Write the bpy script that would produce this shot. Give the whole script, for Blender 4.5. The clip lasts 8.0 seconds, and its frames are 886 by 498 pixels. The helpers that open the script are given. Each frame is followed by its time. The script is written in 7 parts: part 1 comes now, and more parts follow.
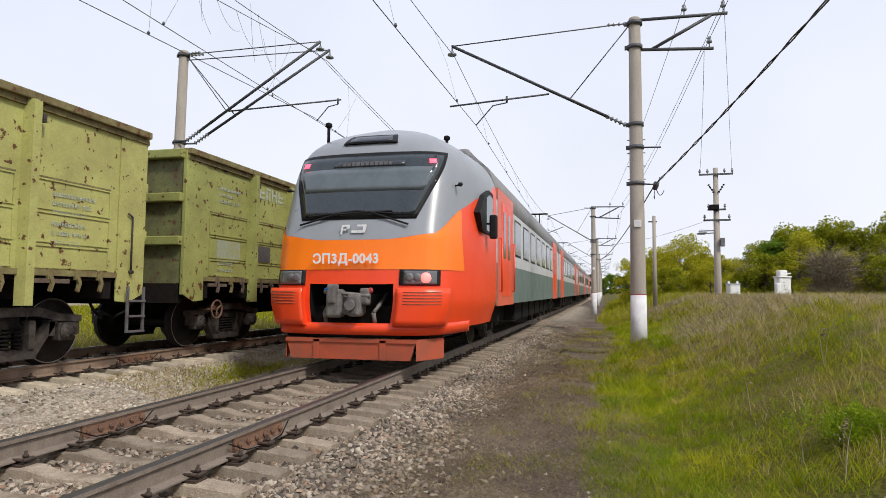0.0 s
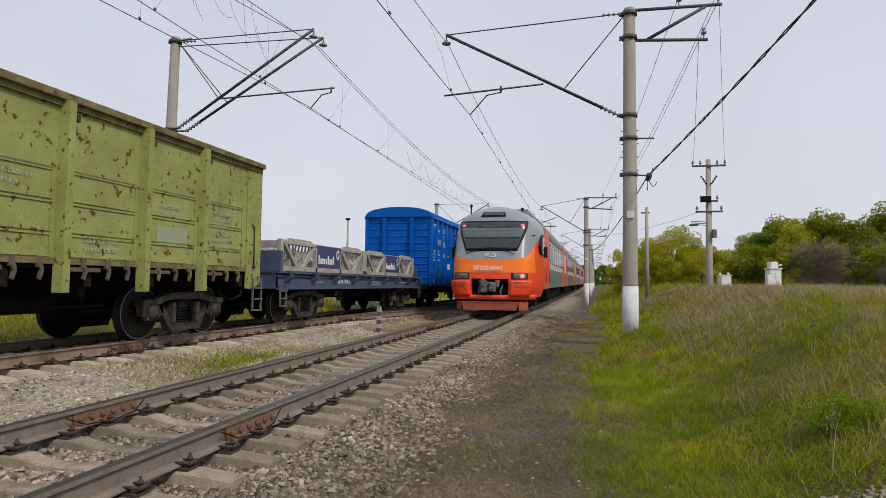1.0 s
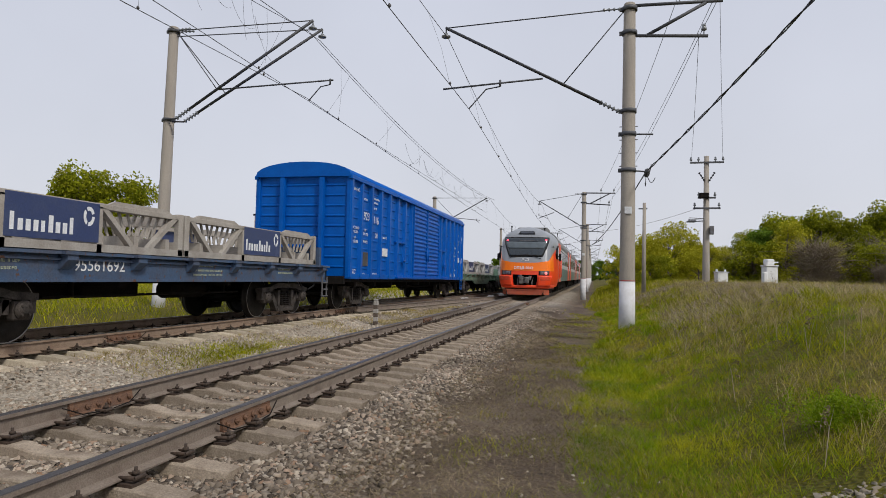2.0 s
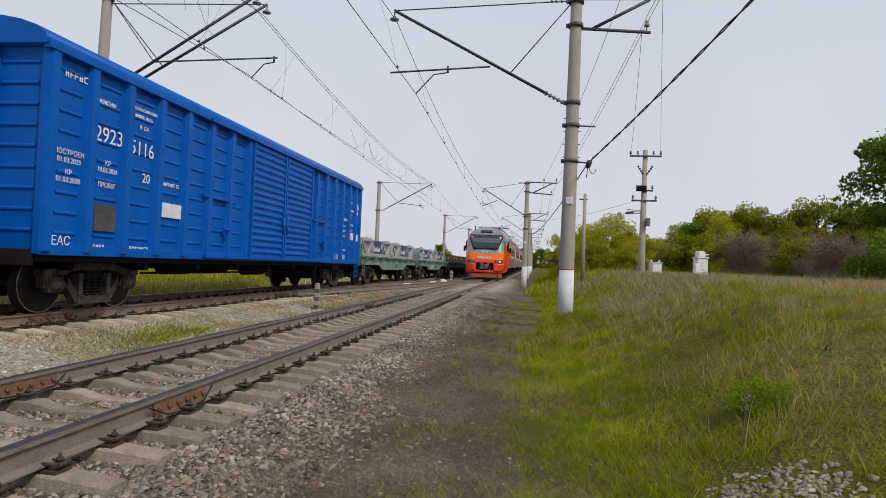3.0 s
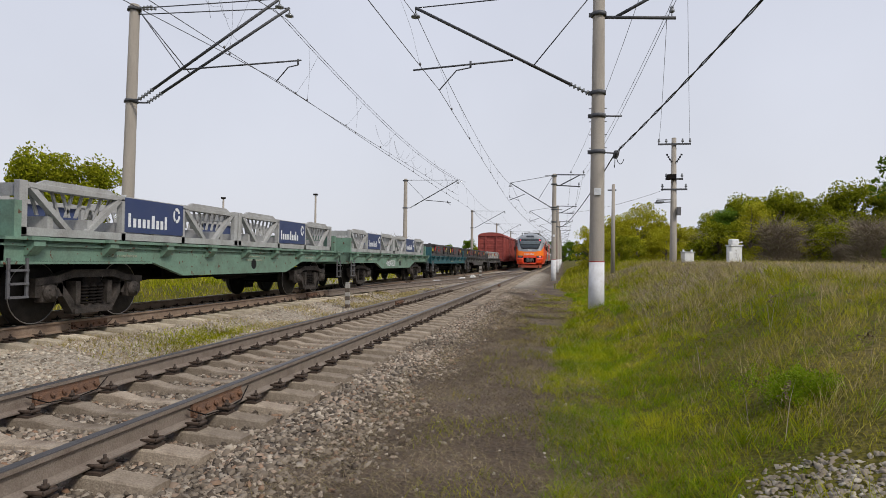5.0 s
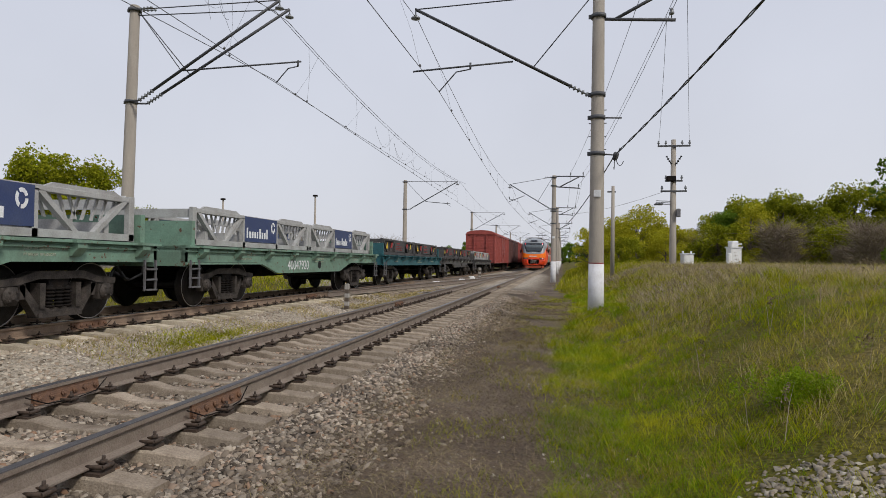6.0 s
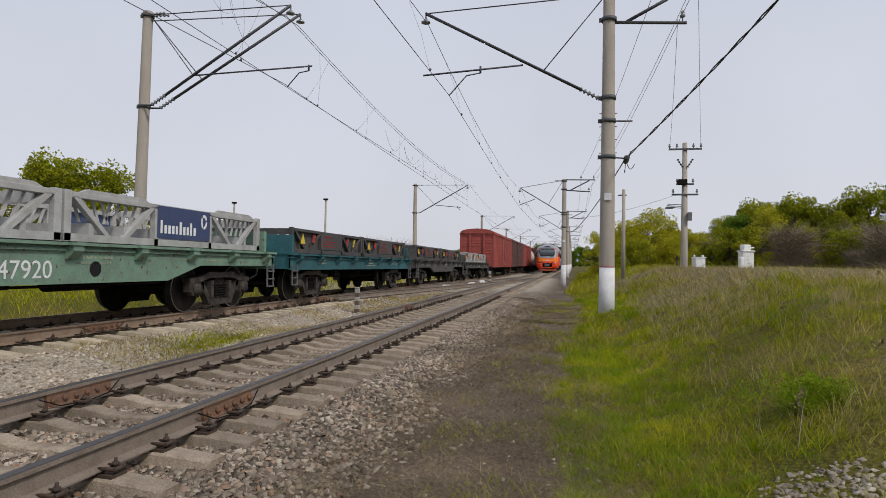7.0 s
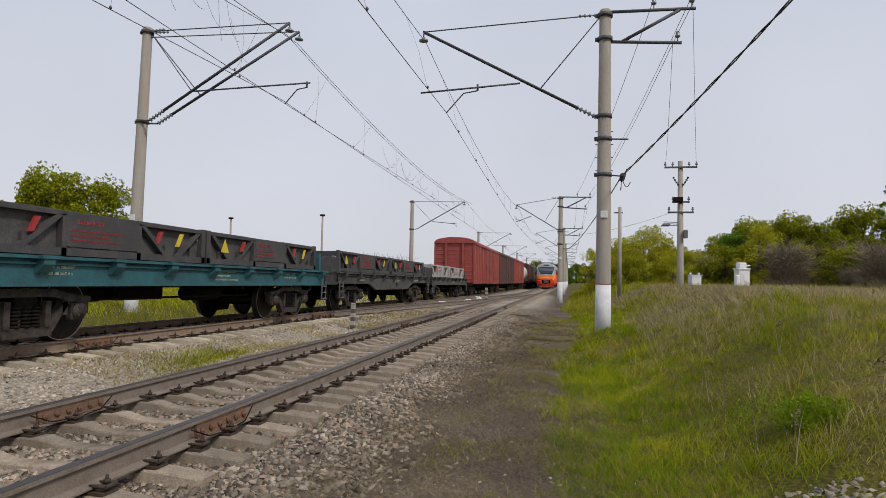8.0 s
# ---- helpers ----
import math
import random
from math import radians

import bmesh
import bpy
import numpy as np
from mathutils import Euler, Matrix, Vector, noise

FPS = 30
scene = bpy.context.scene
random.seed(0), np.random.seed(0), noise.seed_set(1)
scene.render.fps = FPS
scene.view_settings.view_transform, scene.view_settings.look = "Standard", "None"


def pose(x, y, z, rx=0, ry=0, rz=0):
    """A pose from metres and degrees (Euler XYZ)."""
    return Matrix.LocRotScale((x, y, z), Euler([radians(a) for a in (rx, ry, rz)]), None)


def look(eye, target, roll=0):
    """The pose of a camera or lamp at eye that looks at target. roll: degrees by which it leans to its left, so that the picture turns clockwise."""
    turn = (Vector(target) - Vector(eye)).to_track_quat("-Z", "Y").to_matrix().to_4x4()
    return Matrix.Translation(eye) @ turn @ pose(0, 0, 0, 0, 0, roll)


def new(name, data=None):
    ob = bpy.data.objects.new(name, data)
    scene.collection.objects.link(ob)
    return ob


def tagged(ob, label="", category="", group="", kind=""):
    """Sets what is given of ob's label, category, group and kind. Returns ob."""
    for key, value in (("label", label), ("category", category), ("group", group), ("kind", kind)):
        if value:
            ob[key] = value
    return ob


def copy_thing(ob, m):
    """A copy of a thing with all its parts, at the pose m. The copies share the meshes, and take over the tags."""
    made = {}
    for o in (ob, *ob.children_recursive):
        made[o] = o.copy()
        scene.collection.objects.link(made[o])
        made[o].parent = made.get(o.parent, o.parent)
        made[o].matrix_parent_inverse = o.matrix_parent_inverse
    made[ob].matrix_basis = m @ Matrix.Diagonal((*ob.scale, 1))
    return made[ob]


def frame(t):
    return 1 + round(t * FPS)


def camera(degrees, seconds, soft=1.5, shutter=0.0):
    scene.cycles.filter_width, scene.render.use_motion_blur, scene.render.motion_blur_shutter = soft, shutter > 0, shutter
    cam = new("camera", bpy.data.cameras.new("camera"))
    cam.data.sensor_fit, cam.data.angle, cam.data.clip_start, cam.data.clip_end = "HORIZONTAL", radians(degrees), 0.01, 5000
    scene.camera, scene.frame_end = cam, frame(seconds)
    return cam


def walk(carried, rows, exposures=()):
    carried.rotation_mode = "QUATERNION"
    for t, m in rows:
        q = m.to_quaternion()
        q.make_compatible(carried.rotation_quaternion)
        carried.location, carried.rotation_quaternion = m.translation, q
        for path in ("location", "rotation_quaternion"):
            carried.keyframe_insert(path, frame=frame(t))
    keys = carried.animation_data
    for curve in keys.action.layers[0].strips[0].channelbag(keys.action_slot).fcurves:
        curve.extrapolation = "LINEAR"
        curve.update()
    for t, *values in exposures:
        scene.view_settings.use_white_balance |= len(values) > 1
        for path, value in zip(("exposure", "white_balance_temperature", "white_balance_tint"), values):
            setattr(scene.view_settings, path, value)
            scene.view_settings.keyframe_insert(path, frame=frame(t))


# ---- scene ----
# The camera: hand-held on one spot beside the line, 1.2 m above the rail heads.
EYE = (0.0, 0.0, 1.2)
LENS = 70.0
TURNS = [  # seconds, yaw, pitch, roll
    (0.0, 14.25, 3.80, 0.31),
    (0.5, 14.20, 2.45, 0.56),
    (1.0, 13.61, 2.88, 0.61),
    (1.2, 13.77, 2.13, 1.09),
    (2.3, 12.87, 2.64, 1.27),
    (2.5, 10.37, 3.09, 2.13),
    (3.0, 8.22, 1.18, 2.40),
    (3.5, 9.34, 0.67, 2.12),
    (4.0, 11.17, -0.07, 1.06),
    (4.5, 10.76, 0.64, 0.67),
    (6.0, 10.73, 0.89, 0.78),
    (6.5, 10.09, 1.49, 0.81),
    (7.0, 11.64, 1.20, 0.83),
    (7.5, 11.81, 2.28, 0.85),
    (8.0, 11.35, 2.69, 1.11),
]
EXPOSURES = [(0.0, 0.48), (0.5, 0.16), (1.0, 0.08), (2.5, 0.02), (3.5, 0.08), (4.5, 0.14), (6.0, 0.04), (8.0, 0.0)]
cam = camera(LENS, 8.0, soft=0.6)
walk(cam, [(t, pose(*EYE, 90 + p, 0, y) @ pose(0, 0, 0, 0, 0, r)) for t, y, p, r in TURNS], EXPOSURES)

# ---- world and sun: a bright, thinly overcast spring day ----
world = bpy.data.worlds.new("overcast_sky")
scene.world = world
world.use_nodes = True
wn, wl = world.node_tree.nodes, world.node_tree.links
wn.clear()
sky = wn.new("ShaderNodeTexSky")
sky.sky_type, sky.sun_disc = "NISHITA", False
sky.sun_elevation, sky.sun_rotation = radians(48), radians(115)
sky.air_density, sky.dust_density, sky.ozone_density = 1.0, 4.0, 1.0
coord = wn.new("ShaderNodeTexCoord")
sep = wn.new("ShaderNodeSeparateXYZ")
wl.new(coord.outputs["Generated"], sep.inputs[0])
veil = wn.new("ShaderNodeValToRGB")  # the cloud veil, paler towards the horizon
veil.color_ramp.elements[0].position, veil.color_ramp.elements[0].color = 0.0, (7.2, 7.35, 8.0, 1)
veil.color_ramp.elements[1].position, veil.color_ramp.elements[1].color = 0.7, (5.9, 6.25, 7.45, 1)
wl.new(sep.outputs["Z"], veil.inputs[0])
cloud = wn.new("ShaderNodeTexNoise")
cloud.inputs["Scale"].default_value, cloud.inputs["Detail"].default_value = 2.2, 4
wl.new(coord.outputs["Generated"], cloud.inputs["Vector"])
cl = wn.new("ShaderNodeMapRange")
cl.inputs[1].default_value, cl.inputs[2].default_value, cl.inputs[3].default_value, cl.inputs[4].default_value = 0.3, 0.7, 0.95, 1.05
wl.new(cloud.outputs[0], cl.inputs[0])
vs = wn.new("ShaderNodeVectorMath")
vs.operation = "SCALE"
wl.new(veil.outputs[0], vs.inputs[0])
wl.new(cl.outputs[0], vs.inputs["Scale"])
skymix = wn.new("ShaderNodeMixRGB")
skymix.inputs[0].default_value = 0.88
wl.new(sky.outputs[0], skymix.inputs[1])
wl.new(vs.outputs[0], skymix.inputs[2])
bg = wn.new("ShaderNodeBackground")
bg.inputs[1].default_value = 0.1
wl.new(skymix.outputs[0], bg.inputs[0])
wo = wn.new("ShaderNodeOutputWorld")
wl.new(bg.outputs[0], wo.inputs[0])

sun = new("sun", bpy.data.lights.new("sun", "SUN"))
sun.data.energy, sun.data.angle, sun.data.color = 2.3, radians(9), (1.0, 0.95, 0.87)
sun.matrix_world = look((60, -40, 80), (0, 0, 0))


# ---- materials ----
def mat(name, color, rough=0.7, metal=0.0, vary=0.25, scale=6.0, fine=60.0, bump=0.15, second=None, amount=0.35,
        spots=0.0, streak=False, rand=0.0, spec=0.5):
    """A painted, mineral or metal surface: base colour, a second colour in patches (dust, rust, moss), grain and relief."""
    m = bpy.data.materials.new(name)
    m.use_nodes = True
    n, l = m.node_tree.nodes, m.node_tree.links
    b = n["Principled BSDF"]
    b.inputs["Roughness"].default_value, b.inputs["Metallic"].default_value = rough, metal
    b.inputs["Specular IOR Level"].default_value = spec
    tc = n.new("ShaderNodeTexCoord")
    mp = n.new("ShaderNodeMapping")
    if streak:
        mp.inputs["Scale"].default_value = (1, 1, 0.16)
    l.new(tc.outputs["Object"], mp.inputs[0])
    big = n.new("ShaderNodeTexNoise")
    big.inputs["Scale"].default_value, big.inputs["Detail"].default_value, big.inputs["Roughness"].default_value = scale, 6, 0.65
    l.new(mp.outputs[0], big.inputs["Vector"])
    small = n.new("ShaderNodeTexNoise")
    small.inputs["Scale"].default_value, small.inputs["Detail"].default_value = fine, 4
    l.new(tc.outputs["Object"], small.inputs["Vector"])
    second = second or tuple(c * 0.45 for c in color)
    ramp = n.new("ShaderNodeValToRGB")
    ramp.color_ramp.elements[0].position, ramp.color_ramp.elements[1].position = 0.62 - amount * 0.5, 0.74
    ramp.color_ramp.elements[0].color, ramp.color_ramp.elements[1].color = (0, 0, 0, 1), (1, 1, 1, 1)
    l.new(big.outputs[0], ramp.inputs[0])
    fac = n.new("ShaderNodeMath")
    fac.operation = "MULTIPLY"
    fac.inputs[1].default_value = min(1.0, amount * 1.6)
    l.new(ramp.outputs[0], fac.inputs[0])
    mix = n.new("ShaderNodeMixRGB")
    mix.inputs[1].default_value, mix.inputs[2].default_value = (*color, 1), (*second, 1)
    l.new(fac.outputs[0], mix.inputs[0])
    out = mix
    if spots:
        vo = n.new("ShaderNodeTexNoise")
        vo.inputs["Scale"].default_value, vo.inputs["Detail"].default_value = 9.0, 8
        l.new(tc.outputs["Object"], vo.inputs["Vector"])
        vr = n.new("ShaderNodeValToRGB")
        vr.color_ramp.elements[0].position, vr.color_ramp.elements[1].position = 0.66 - spots * 0.06, 0.70 - spots * 0.05
        l.new(vo.outputs[0], vr.inputs[0])
        rust = n.new("ShaderNodeMixRGB")
        rust.inputs[2].default_value = (0.10, 0.045, 0.022, 1)
        l.new(vr.outputs[0], rust.inputs[0])
        l.new(out.outputs[0], rust.inputs[1])
        out = rust
    gr = n.new("ShaderNodeMapRange")
    gr.inputs[1].default_value, gr.inputs[2].default_value = 0.25, 0.75
    gr.inputs[3].default_value, gr.inputs[4].default_value = 1 - vary, 1 + vary
    l.new(small.outputs[0], gr.inputs[0])
    val = n.new("ShaderNodeVectorMath")
    val.operation = "SCALE"
    l.new(out.outputs[0], val.inputs[0])
    l.new(gr.outputs[0], val.inputs["Scale"])
    last = val
    if rand:
        oi = n.new("ShaderNodeObjectInfo")
        rr = n.new("ShaderNodeMapRange")
        rr.inputs[3].default_value, rr.inputs[4].default_value = 1 - rand, 1 + rand
        l.new(oi.outputs["Random"], rr.inputs[0])
        v2 = n.new("ShaderNodeVectorMath")
        v2.operation = "SCALE"
        l.new(val.outputs[0], v2.inputs[0])
        l.new(rr.outputs[0], v2.inputs["Scale"])
        last = v2
    l.new(last.outputs[0], b.inputs["Base Color"])
    rg = n.new("ShaderNodeMapRange")
    rg.inputs[3].default_value, rg.inputs[4].default_value = max(0.03, rough - 0.12), min(1.0, rough + 0.12)
    l.new(big.outputs[0], rg.inputs[0])
    l.new(rg.outputs[0], b.inputs["Roughness"])
    if bump:
        bp = n.new("ShaderNodeBump")
        bp.inputs["Strength"].default_value, bp.inputs["Distance"].default_value = bump, 0.02
        l.new(small.outputs[0], bp.inputs["Height"])
        l.new(bp.outputs[0], b.inputs["Normal"])
    return m


def island_mat(name, colors, rough=0.85, translucent=0.0, vary=0.0, other=None, patch=0.5, share=0.5):
    """Stones, blades and leaves in one mesh: each piece takes its own shade."""
    m = bpy.data.materials.new(name)
    m.use_nodes = True
    n, l = m.node_tree.nodes, m.node_tree.links
    b = n["Principled BSDF"]
    b.inputs["Roughness"].default_value = rough
    b.inputs["Specular IOR Level"].default_value = 0.06
    geo = n.new("ShaderNodeNewGeometry")
    ramp = n.new("ShaderNodeValToRGB")
    e = ramp.color_ramp.elements
    while len(e) < len(colors):
        e.new(0.5)
    for i, c in enumerate(colors):
        e[i].position, e[i].color = i / (len(colors) - 1), (*c, 1)
    l.new(geo.outputs["Random Per Island"], ramp.inputs[0])
    src = ramp.outputs[0]
    if other:  # a second family of shades that grows in patches
        tp = n.new("ShaderNodeTexCoord")
        pn = n.new("ShaderNodeTexNoise")
        pn.inputs["Scale"].default_value, pn.inputs["Detail"].default_value, pn.inputs["Roughness"].default_value = patch, 5, 0.7
        l.new(tp.outputs["Object"], pn.inputs["Vector"])
        pr = n.new("ShaderNodeMapRange")
        pr.inputs[1].default_value, pr.inputs[2].default_value = 0.56 - 0.12 * share, 0.68 - 0.12 * share
        l.new(pn.outputs[0], pr.inputs[0])
        r2 = n.new("ShaderNodeValToRGB")
        e2 = r2.color_ramp.elements
        while len(e2) < len(other):
            e2.new(0.5)
        for i, c in enumerate(other):
            e2[i].position, e2[i].color = i / (len(other) - 1), (*c, 1)
        l.new(geo.outputs["Random Per Island"], r2.inputs[0])
        pm = n.new("ShaderNodeMixRGB")
        l.new(pr.outputs[0], pm.inputs[0])
        l.new(src, pm.inputs[1])
        l.new(r2.outputs[0], pm.inputs[2])
        src = pm.outputs[0]
    if vary:
        tc = n.new("ShaderNodeTexCoord")
        no = n.new("ShaderNodeTexNoise")
        no.inputs["Scale"].default_value, no.inputs["Detail"].default_value = vary, 4
        l.new(tc.outputs["Object"], no.inputs["Vector"])
        mr = n.new("ShaderNodeMapRange")
        mr.inputs[1].default_value, mr.inputs[2].default_value, mr.inputs[3].default_value, mr.inputs[4].default_value = 0.3, 0.7, 0.7, 1.3
        l.new(no.outputs[0], mr.inputs[0])
        sc = n.new("ShaderNodeVectorMath")
        sc.operation = "SCALE"
        l.new(src, sc.inputs[0])
        l.new(mr.outputs[0], sc.inputs["Scale"])
        src = sc.outputs[0]
    l.new(src, b.inputs["Base Color"])
    if translucent:
        tr = n.new("ShaderNodeBsdfTranslucent")
        l.new(src, tr.inputs[0])
        mx = n.new("ShaderNodeMixShader")
        mx.inputs[0].default_value = translucent
        l.new(b.outputs[0], mx.inputs[1])
        l.new(tr.outputs[0], mx.inputs[2])
        l.new(mx.outputs[0], n["Material Output"].inputs[0])
    return m


def glow(name, color, strength):
    m = bpy.data.materials.new(name)
    m.use_nodes = True
    b = m.node_tree.nodes["Principled BSDF"]
    b.inputs["Base Color"].default_value = (*color, 1)
    b.inputs["Emission Color"].default_value = (*color, 1)
    b.inputs["Emission Strength"].default_value = strength
    return m


CONCRETE = mat("weathered_concrete", (0.36, 0.34, 0.31), 0.9, vary=0.2, scale=3, fine=90, bump=0.4, second=(0.22, 0.2, 0.18), rand=0.14)
SLEEPER = mat("sleeper_concrete", (0.335, 0.28, 0.215), 0.92, vary=0.25, scale=4, fine=70, bump=0.45, second=(0.14, 0.105, 0.078), amount=0.6, rand=0.2, spec=0.15)
POLE = mat("pole_concrete", (0.33, 0.295, 0.25), 0.9, vary=0.18, scale=2.2, fine=60, bump=0.4, second=(0.2, 0.175, 0.15), amount=0.45, streak=True)
WHITEWASH = mat("whitewash", (0.62, 0.62, 0.64), 0.85, vary=0.12, scale=4, bump=0.3, second=(0.36, 0.34, 0.31), amount=0.4)
RAILSIDE = mat("rusty_rail", (0.225, 0.185, 0.15), 0.75, 0.1, vary=0.25, scale=5, fine=80, bump=0.35, second=(0.12, 0.085, 0.065), amount=0.5)
RAILTAN = mat("tan_rusty_rail", (0.27, 0.20, 0.145), 0.8, 0.1, vary=0.25, scale=5, fine=80, bump=0.35, second=(0.16, 0.10, 0.065), amount=0.5)
SLEEPERPALE = mat("pale_dusty_sleeper", (0.50, 0.435, 0.335), 0.92, vary=0.2, scale=4, fine=70, bump=0.4, second=(0.25, 0.20, 0.15), amount=0.45, rand=0.25, spec=0.15)
RAILTOP = mat("worn_rail_head", (0.075, 0.068, 0.066), 0.42, 0.5, vary=0.15, scale=8, bump=0.1, second=(0.05, 0.04, 0.036), amount=0.4)
PLATE = mat("rusty_fishplate", (0.20, 0.105, 0.06), 0.8, 0.2, vary=0.3, scale=9, fine=90, bump=0.5, second=(0.09, 0.06, 0.05), amount=0.5)
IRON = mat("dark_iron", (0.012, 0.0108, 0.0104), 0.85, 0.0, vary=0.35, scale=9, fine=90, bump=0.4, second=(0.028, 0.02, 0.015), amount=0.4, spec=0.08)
CLIPIRON = mat("dull_clip_iron", (0.05, 0.04, 0.034), 0.8, 0.0, vary=0.3, scale=12, bump=0.3, second=(0.09, 0.055, 0.035), amount=0.5, spec=0.2)
GALV = mat("grey_steel", (0.17, 0.17, 0.18), 0.6, 0.5, vary=0.15, scale=6, bump=0.15, second=(0.11, 0.09, 0.08), amount=0.4)
BRACKET = mat("painted_bracket_steel", (0.085, 0.087, 0.095), 0.65, 0.3, vary=0.2, scale=6, bump=0.15)
WIRE = mat("overhead_wire", (0.10, 0.095, 0.095), 0.6, 0.4, vary=0.1, bump=0)
CABLE = mat("black_cable", (0.05, 0.05, 0.055), 0.7, vary=0.2, scale=20, bump=0.2)
PORCELAIN = mat("glazed_insulator", (0.20, 0.21, 0.22), 0.25, vary=0.1, bump=0)
WHITEPOLY = mat("white_insulator_box", (0.74, 0.74, 0.72), 0.6, vary=0.08, scale=5, bump=0.1, second=(0.5, 0.49, 0.46), amount=0.3)
HOOK = mat("dusty_hatch_iron", (0.13, 0.10, 0.075), 0.85, vary=0.3, scale=8, bump=0.3, second=(0.07, 0.045, 0.03), amount=0.6)
GREENPAINT = mat("worn_green_paint", (0.40, 0.40, 0.135), 0.62, vary=0.1, scale=1.6, fine=30, bump=0.15, second=(0.26, 0.245, 0.09), amount=0.55, spots=0.6, spec=0.2)
GREENCOOL = mat("faded_leaf_green_paint", (0.31, 0.335, 0.105), 0.62, vary=0.12, scale=1.6, fine=30, bump=0.15, second=(0.20, 0.20, 0.065), amount=0.6, spots=0.8, spec=0.2)
RUSTYGREEN = mat("rust_stained_green_paint", (0.22, 0.20, 0.085), 0.75, vary=0.2, scale=4, fine=40, bump=0.2, second=(0.10, 0.065, 0.035), amount=0.65, spots=0.9, spec=0.2)
# darker green than the side walls, with brown patches and rust spots
GREENDARK = mat("dark_rust_spotted_green_paint", (0.15, 0.165, 0.06), 0.7, vary=0.2, scale=3, fine=30, bump=0.2, second=(0.08, 0.06, 0.035), amount=0.6, spots=1.0)
BLUEPAINT = mat("blue_wagon_paint", (0.0008, 0.098, 0.43), 0.42, vary=0.08, scale=2.5, fine=25, bump=0.06, second=(0.0008, 0.068, 0.32), amount=0.45, spec=0.12)
BLUEFLAT = mat("dusty_blue_paint", (0.045, 0.085, 0.16), 0.65, vary=0.2, scale=3, fine=30, bump=0.2, second=(0.07, 0.055, 0.05), amount=0.45, spots=0.6)
MINT = mat("faded_mint_paint", (0.155, 0.265, 0.195), 0.65, vary=0.14, scale=2.5, fine=30, bump=0.15, second=(0.10, 0.125, 0.095), amount=0.45, spots=0.5)
TEAL = mat("teal_wagon_paint", (0.022, 0.115, 0.135), 0.6, vary=0.2, scale=2.5, fine=30, bump=0.15, second=(0.02, 0.045, 0.05), amount=0.5)
SOOT = mat("sooty_wagon_paint", (0.085, 0.082, 0.078), 0.75, vary=0.3, scale=2.5, fine=30, bump=0.25, second=(0.035, 0.033, 0.032), amount=0.6, spots=0.4)
CRATEGREY = mat("grey_crate_paint", (0.37, 0.37, 0.36), 0.7, vary=0.14, scale=3, fine=40, bump=0.15, second=(0.2, 0.185, 0.17), amount=0.45)
CRATEBEIGE = mat("beige_crate_paint", (0.36, 0.33, 0.29), 0.75, vary=0.15, scale=3, fine=40, bump=0.15, second=(0.2, 0.17, 0.14), amount=0.45)
CRATEBLACK = mat("black_crate_paint", (0.045, 0.042, 0.043), 0.65, vary=0.3, scale=3, fine=40, bump=0.15, second=(0.10, 0.085, 0.075), amount=0.4)
REDWAGON = mat("brick_red_paint", (0.30, 0.055, 0.042), 0.65, vary=0.16, scale=2.5, fine=30, bump=0.15, second=(0.17, 0.035, 0.03), amount=0.45)
BROWNWAGON = mat("dark_brown_paint", (0.10, 0.042, 0.036), 0.7, vary=0.2, scale=2.5, fine=30, bump=0.15)
GREENWAGON = mat("bottle_green_paint", (0.03, 0.13, 0.09), 0.65, vary=0.2, scale=2.5, fine=30, bump=0.15)
TANKWHITE = mat("dirty_white_tank", (0.6, 0.58, 0.55), 0.6, vary=0.12, scale=2, bump=0.1, second=(0.3, 0.27, 0.24), amount=0.5, streak=True)
PANELNAVY = mat("navy_panel", (0.028, 0.045, 0.125), 0.5, vary=0.15, scale=3, fine=40, bump=0.1, second=(0.06, 0.075, 0.13), amount=0.4)
LETTER = mat("white_lettering", (0.72, 0.73, 0.74), 0.6, vary=0.12, scale=14, bump=0, second=(0.45, 0.46, 0.48), amount=0.3)
LETTERDIM = mat("worn_lettering", (0.42, 0.45, 0.40), 0.7, vary=0.2, scale=14, bump=0, second=(0.22, 0.26, 0.12), amount=0.6)
LETTERRED = mat("red_lettering", (0.33, 0.03, 0.03), 0.6, vary=0.2, scale=14, bump=0)
YELLOW = mat("yellow_marking", (0.62, 0.45, 0.03), 0.6, vary=0.15, scale=10, bump=0)
FADEDBLUE = mat("faded_blue_patch", (0.27, 0.32, 0.30), 0.7, vary=0.2, scale=5, bump=0.1, second=(0.29, 0.30, 0.11), amount=0.75)
WHITEPATCH = mat("white_notice", (0.7, 0.71, 0.72), 0.6, vary=0.08, bump=0)
ORANGE = mat("orange_train_paint", (0.95, 0.20, 0.006), 0.33, vary=0.03, scale=1.5, bump=0.02, second=(0.90, 0.18, 0.006), amount=0.3)
VERMILION = mat("vermilion_train_paint", (0.80, 0.062, 0.012), 0.36, vary=0.04, scale=1.5, bump=0.02, second=(0.70, 0.05, 0.012), amount=0.3)
REDDOOR = mat("salmon_red_panel", (0.66, 0.115, 0.06), 0.42, vary=0.05, scale=2, bump=0.02, second=(0.55, 0.10, 0.06), amount=0.3)
PLOUGH = mat("dusty_red_plough", (0.42, 0.075, 0.03), 0.65, vary=0.18, scale=3, bump=0.1, second=(0.23, 0.075, 0.045), amount=0.5)
MASK = mat("grey_mask_paint", (0.235, 0.25, 0.27), 0.32, vary=0.04, scale=1.5, bump=0.02, second=(0.21, 0.22, 0.24), amount=0.3)
ROOFGREY = mat("roof_grey_paint", (0.22, 0.225, 0.23), 0.6, vary=0.15, scale=3, bump=0.1, second=(0.13, 0.12, 0.11), amount=0.5)
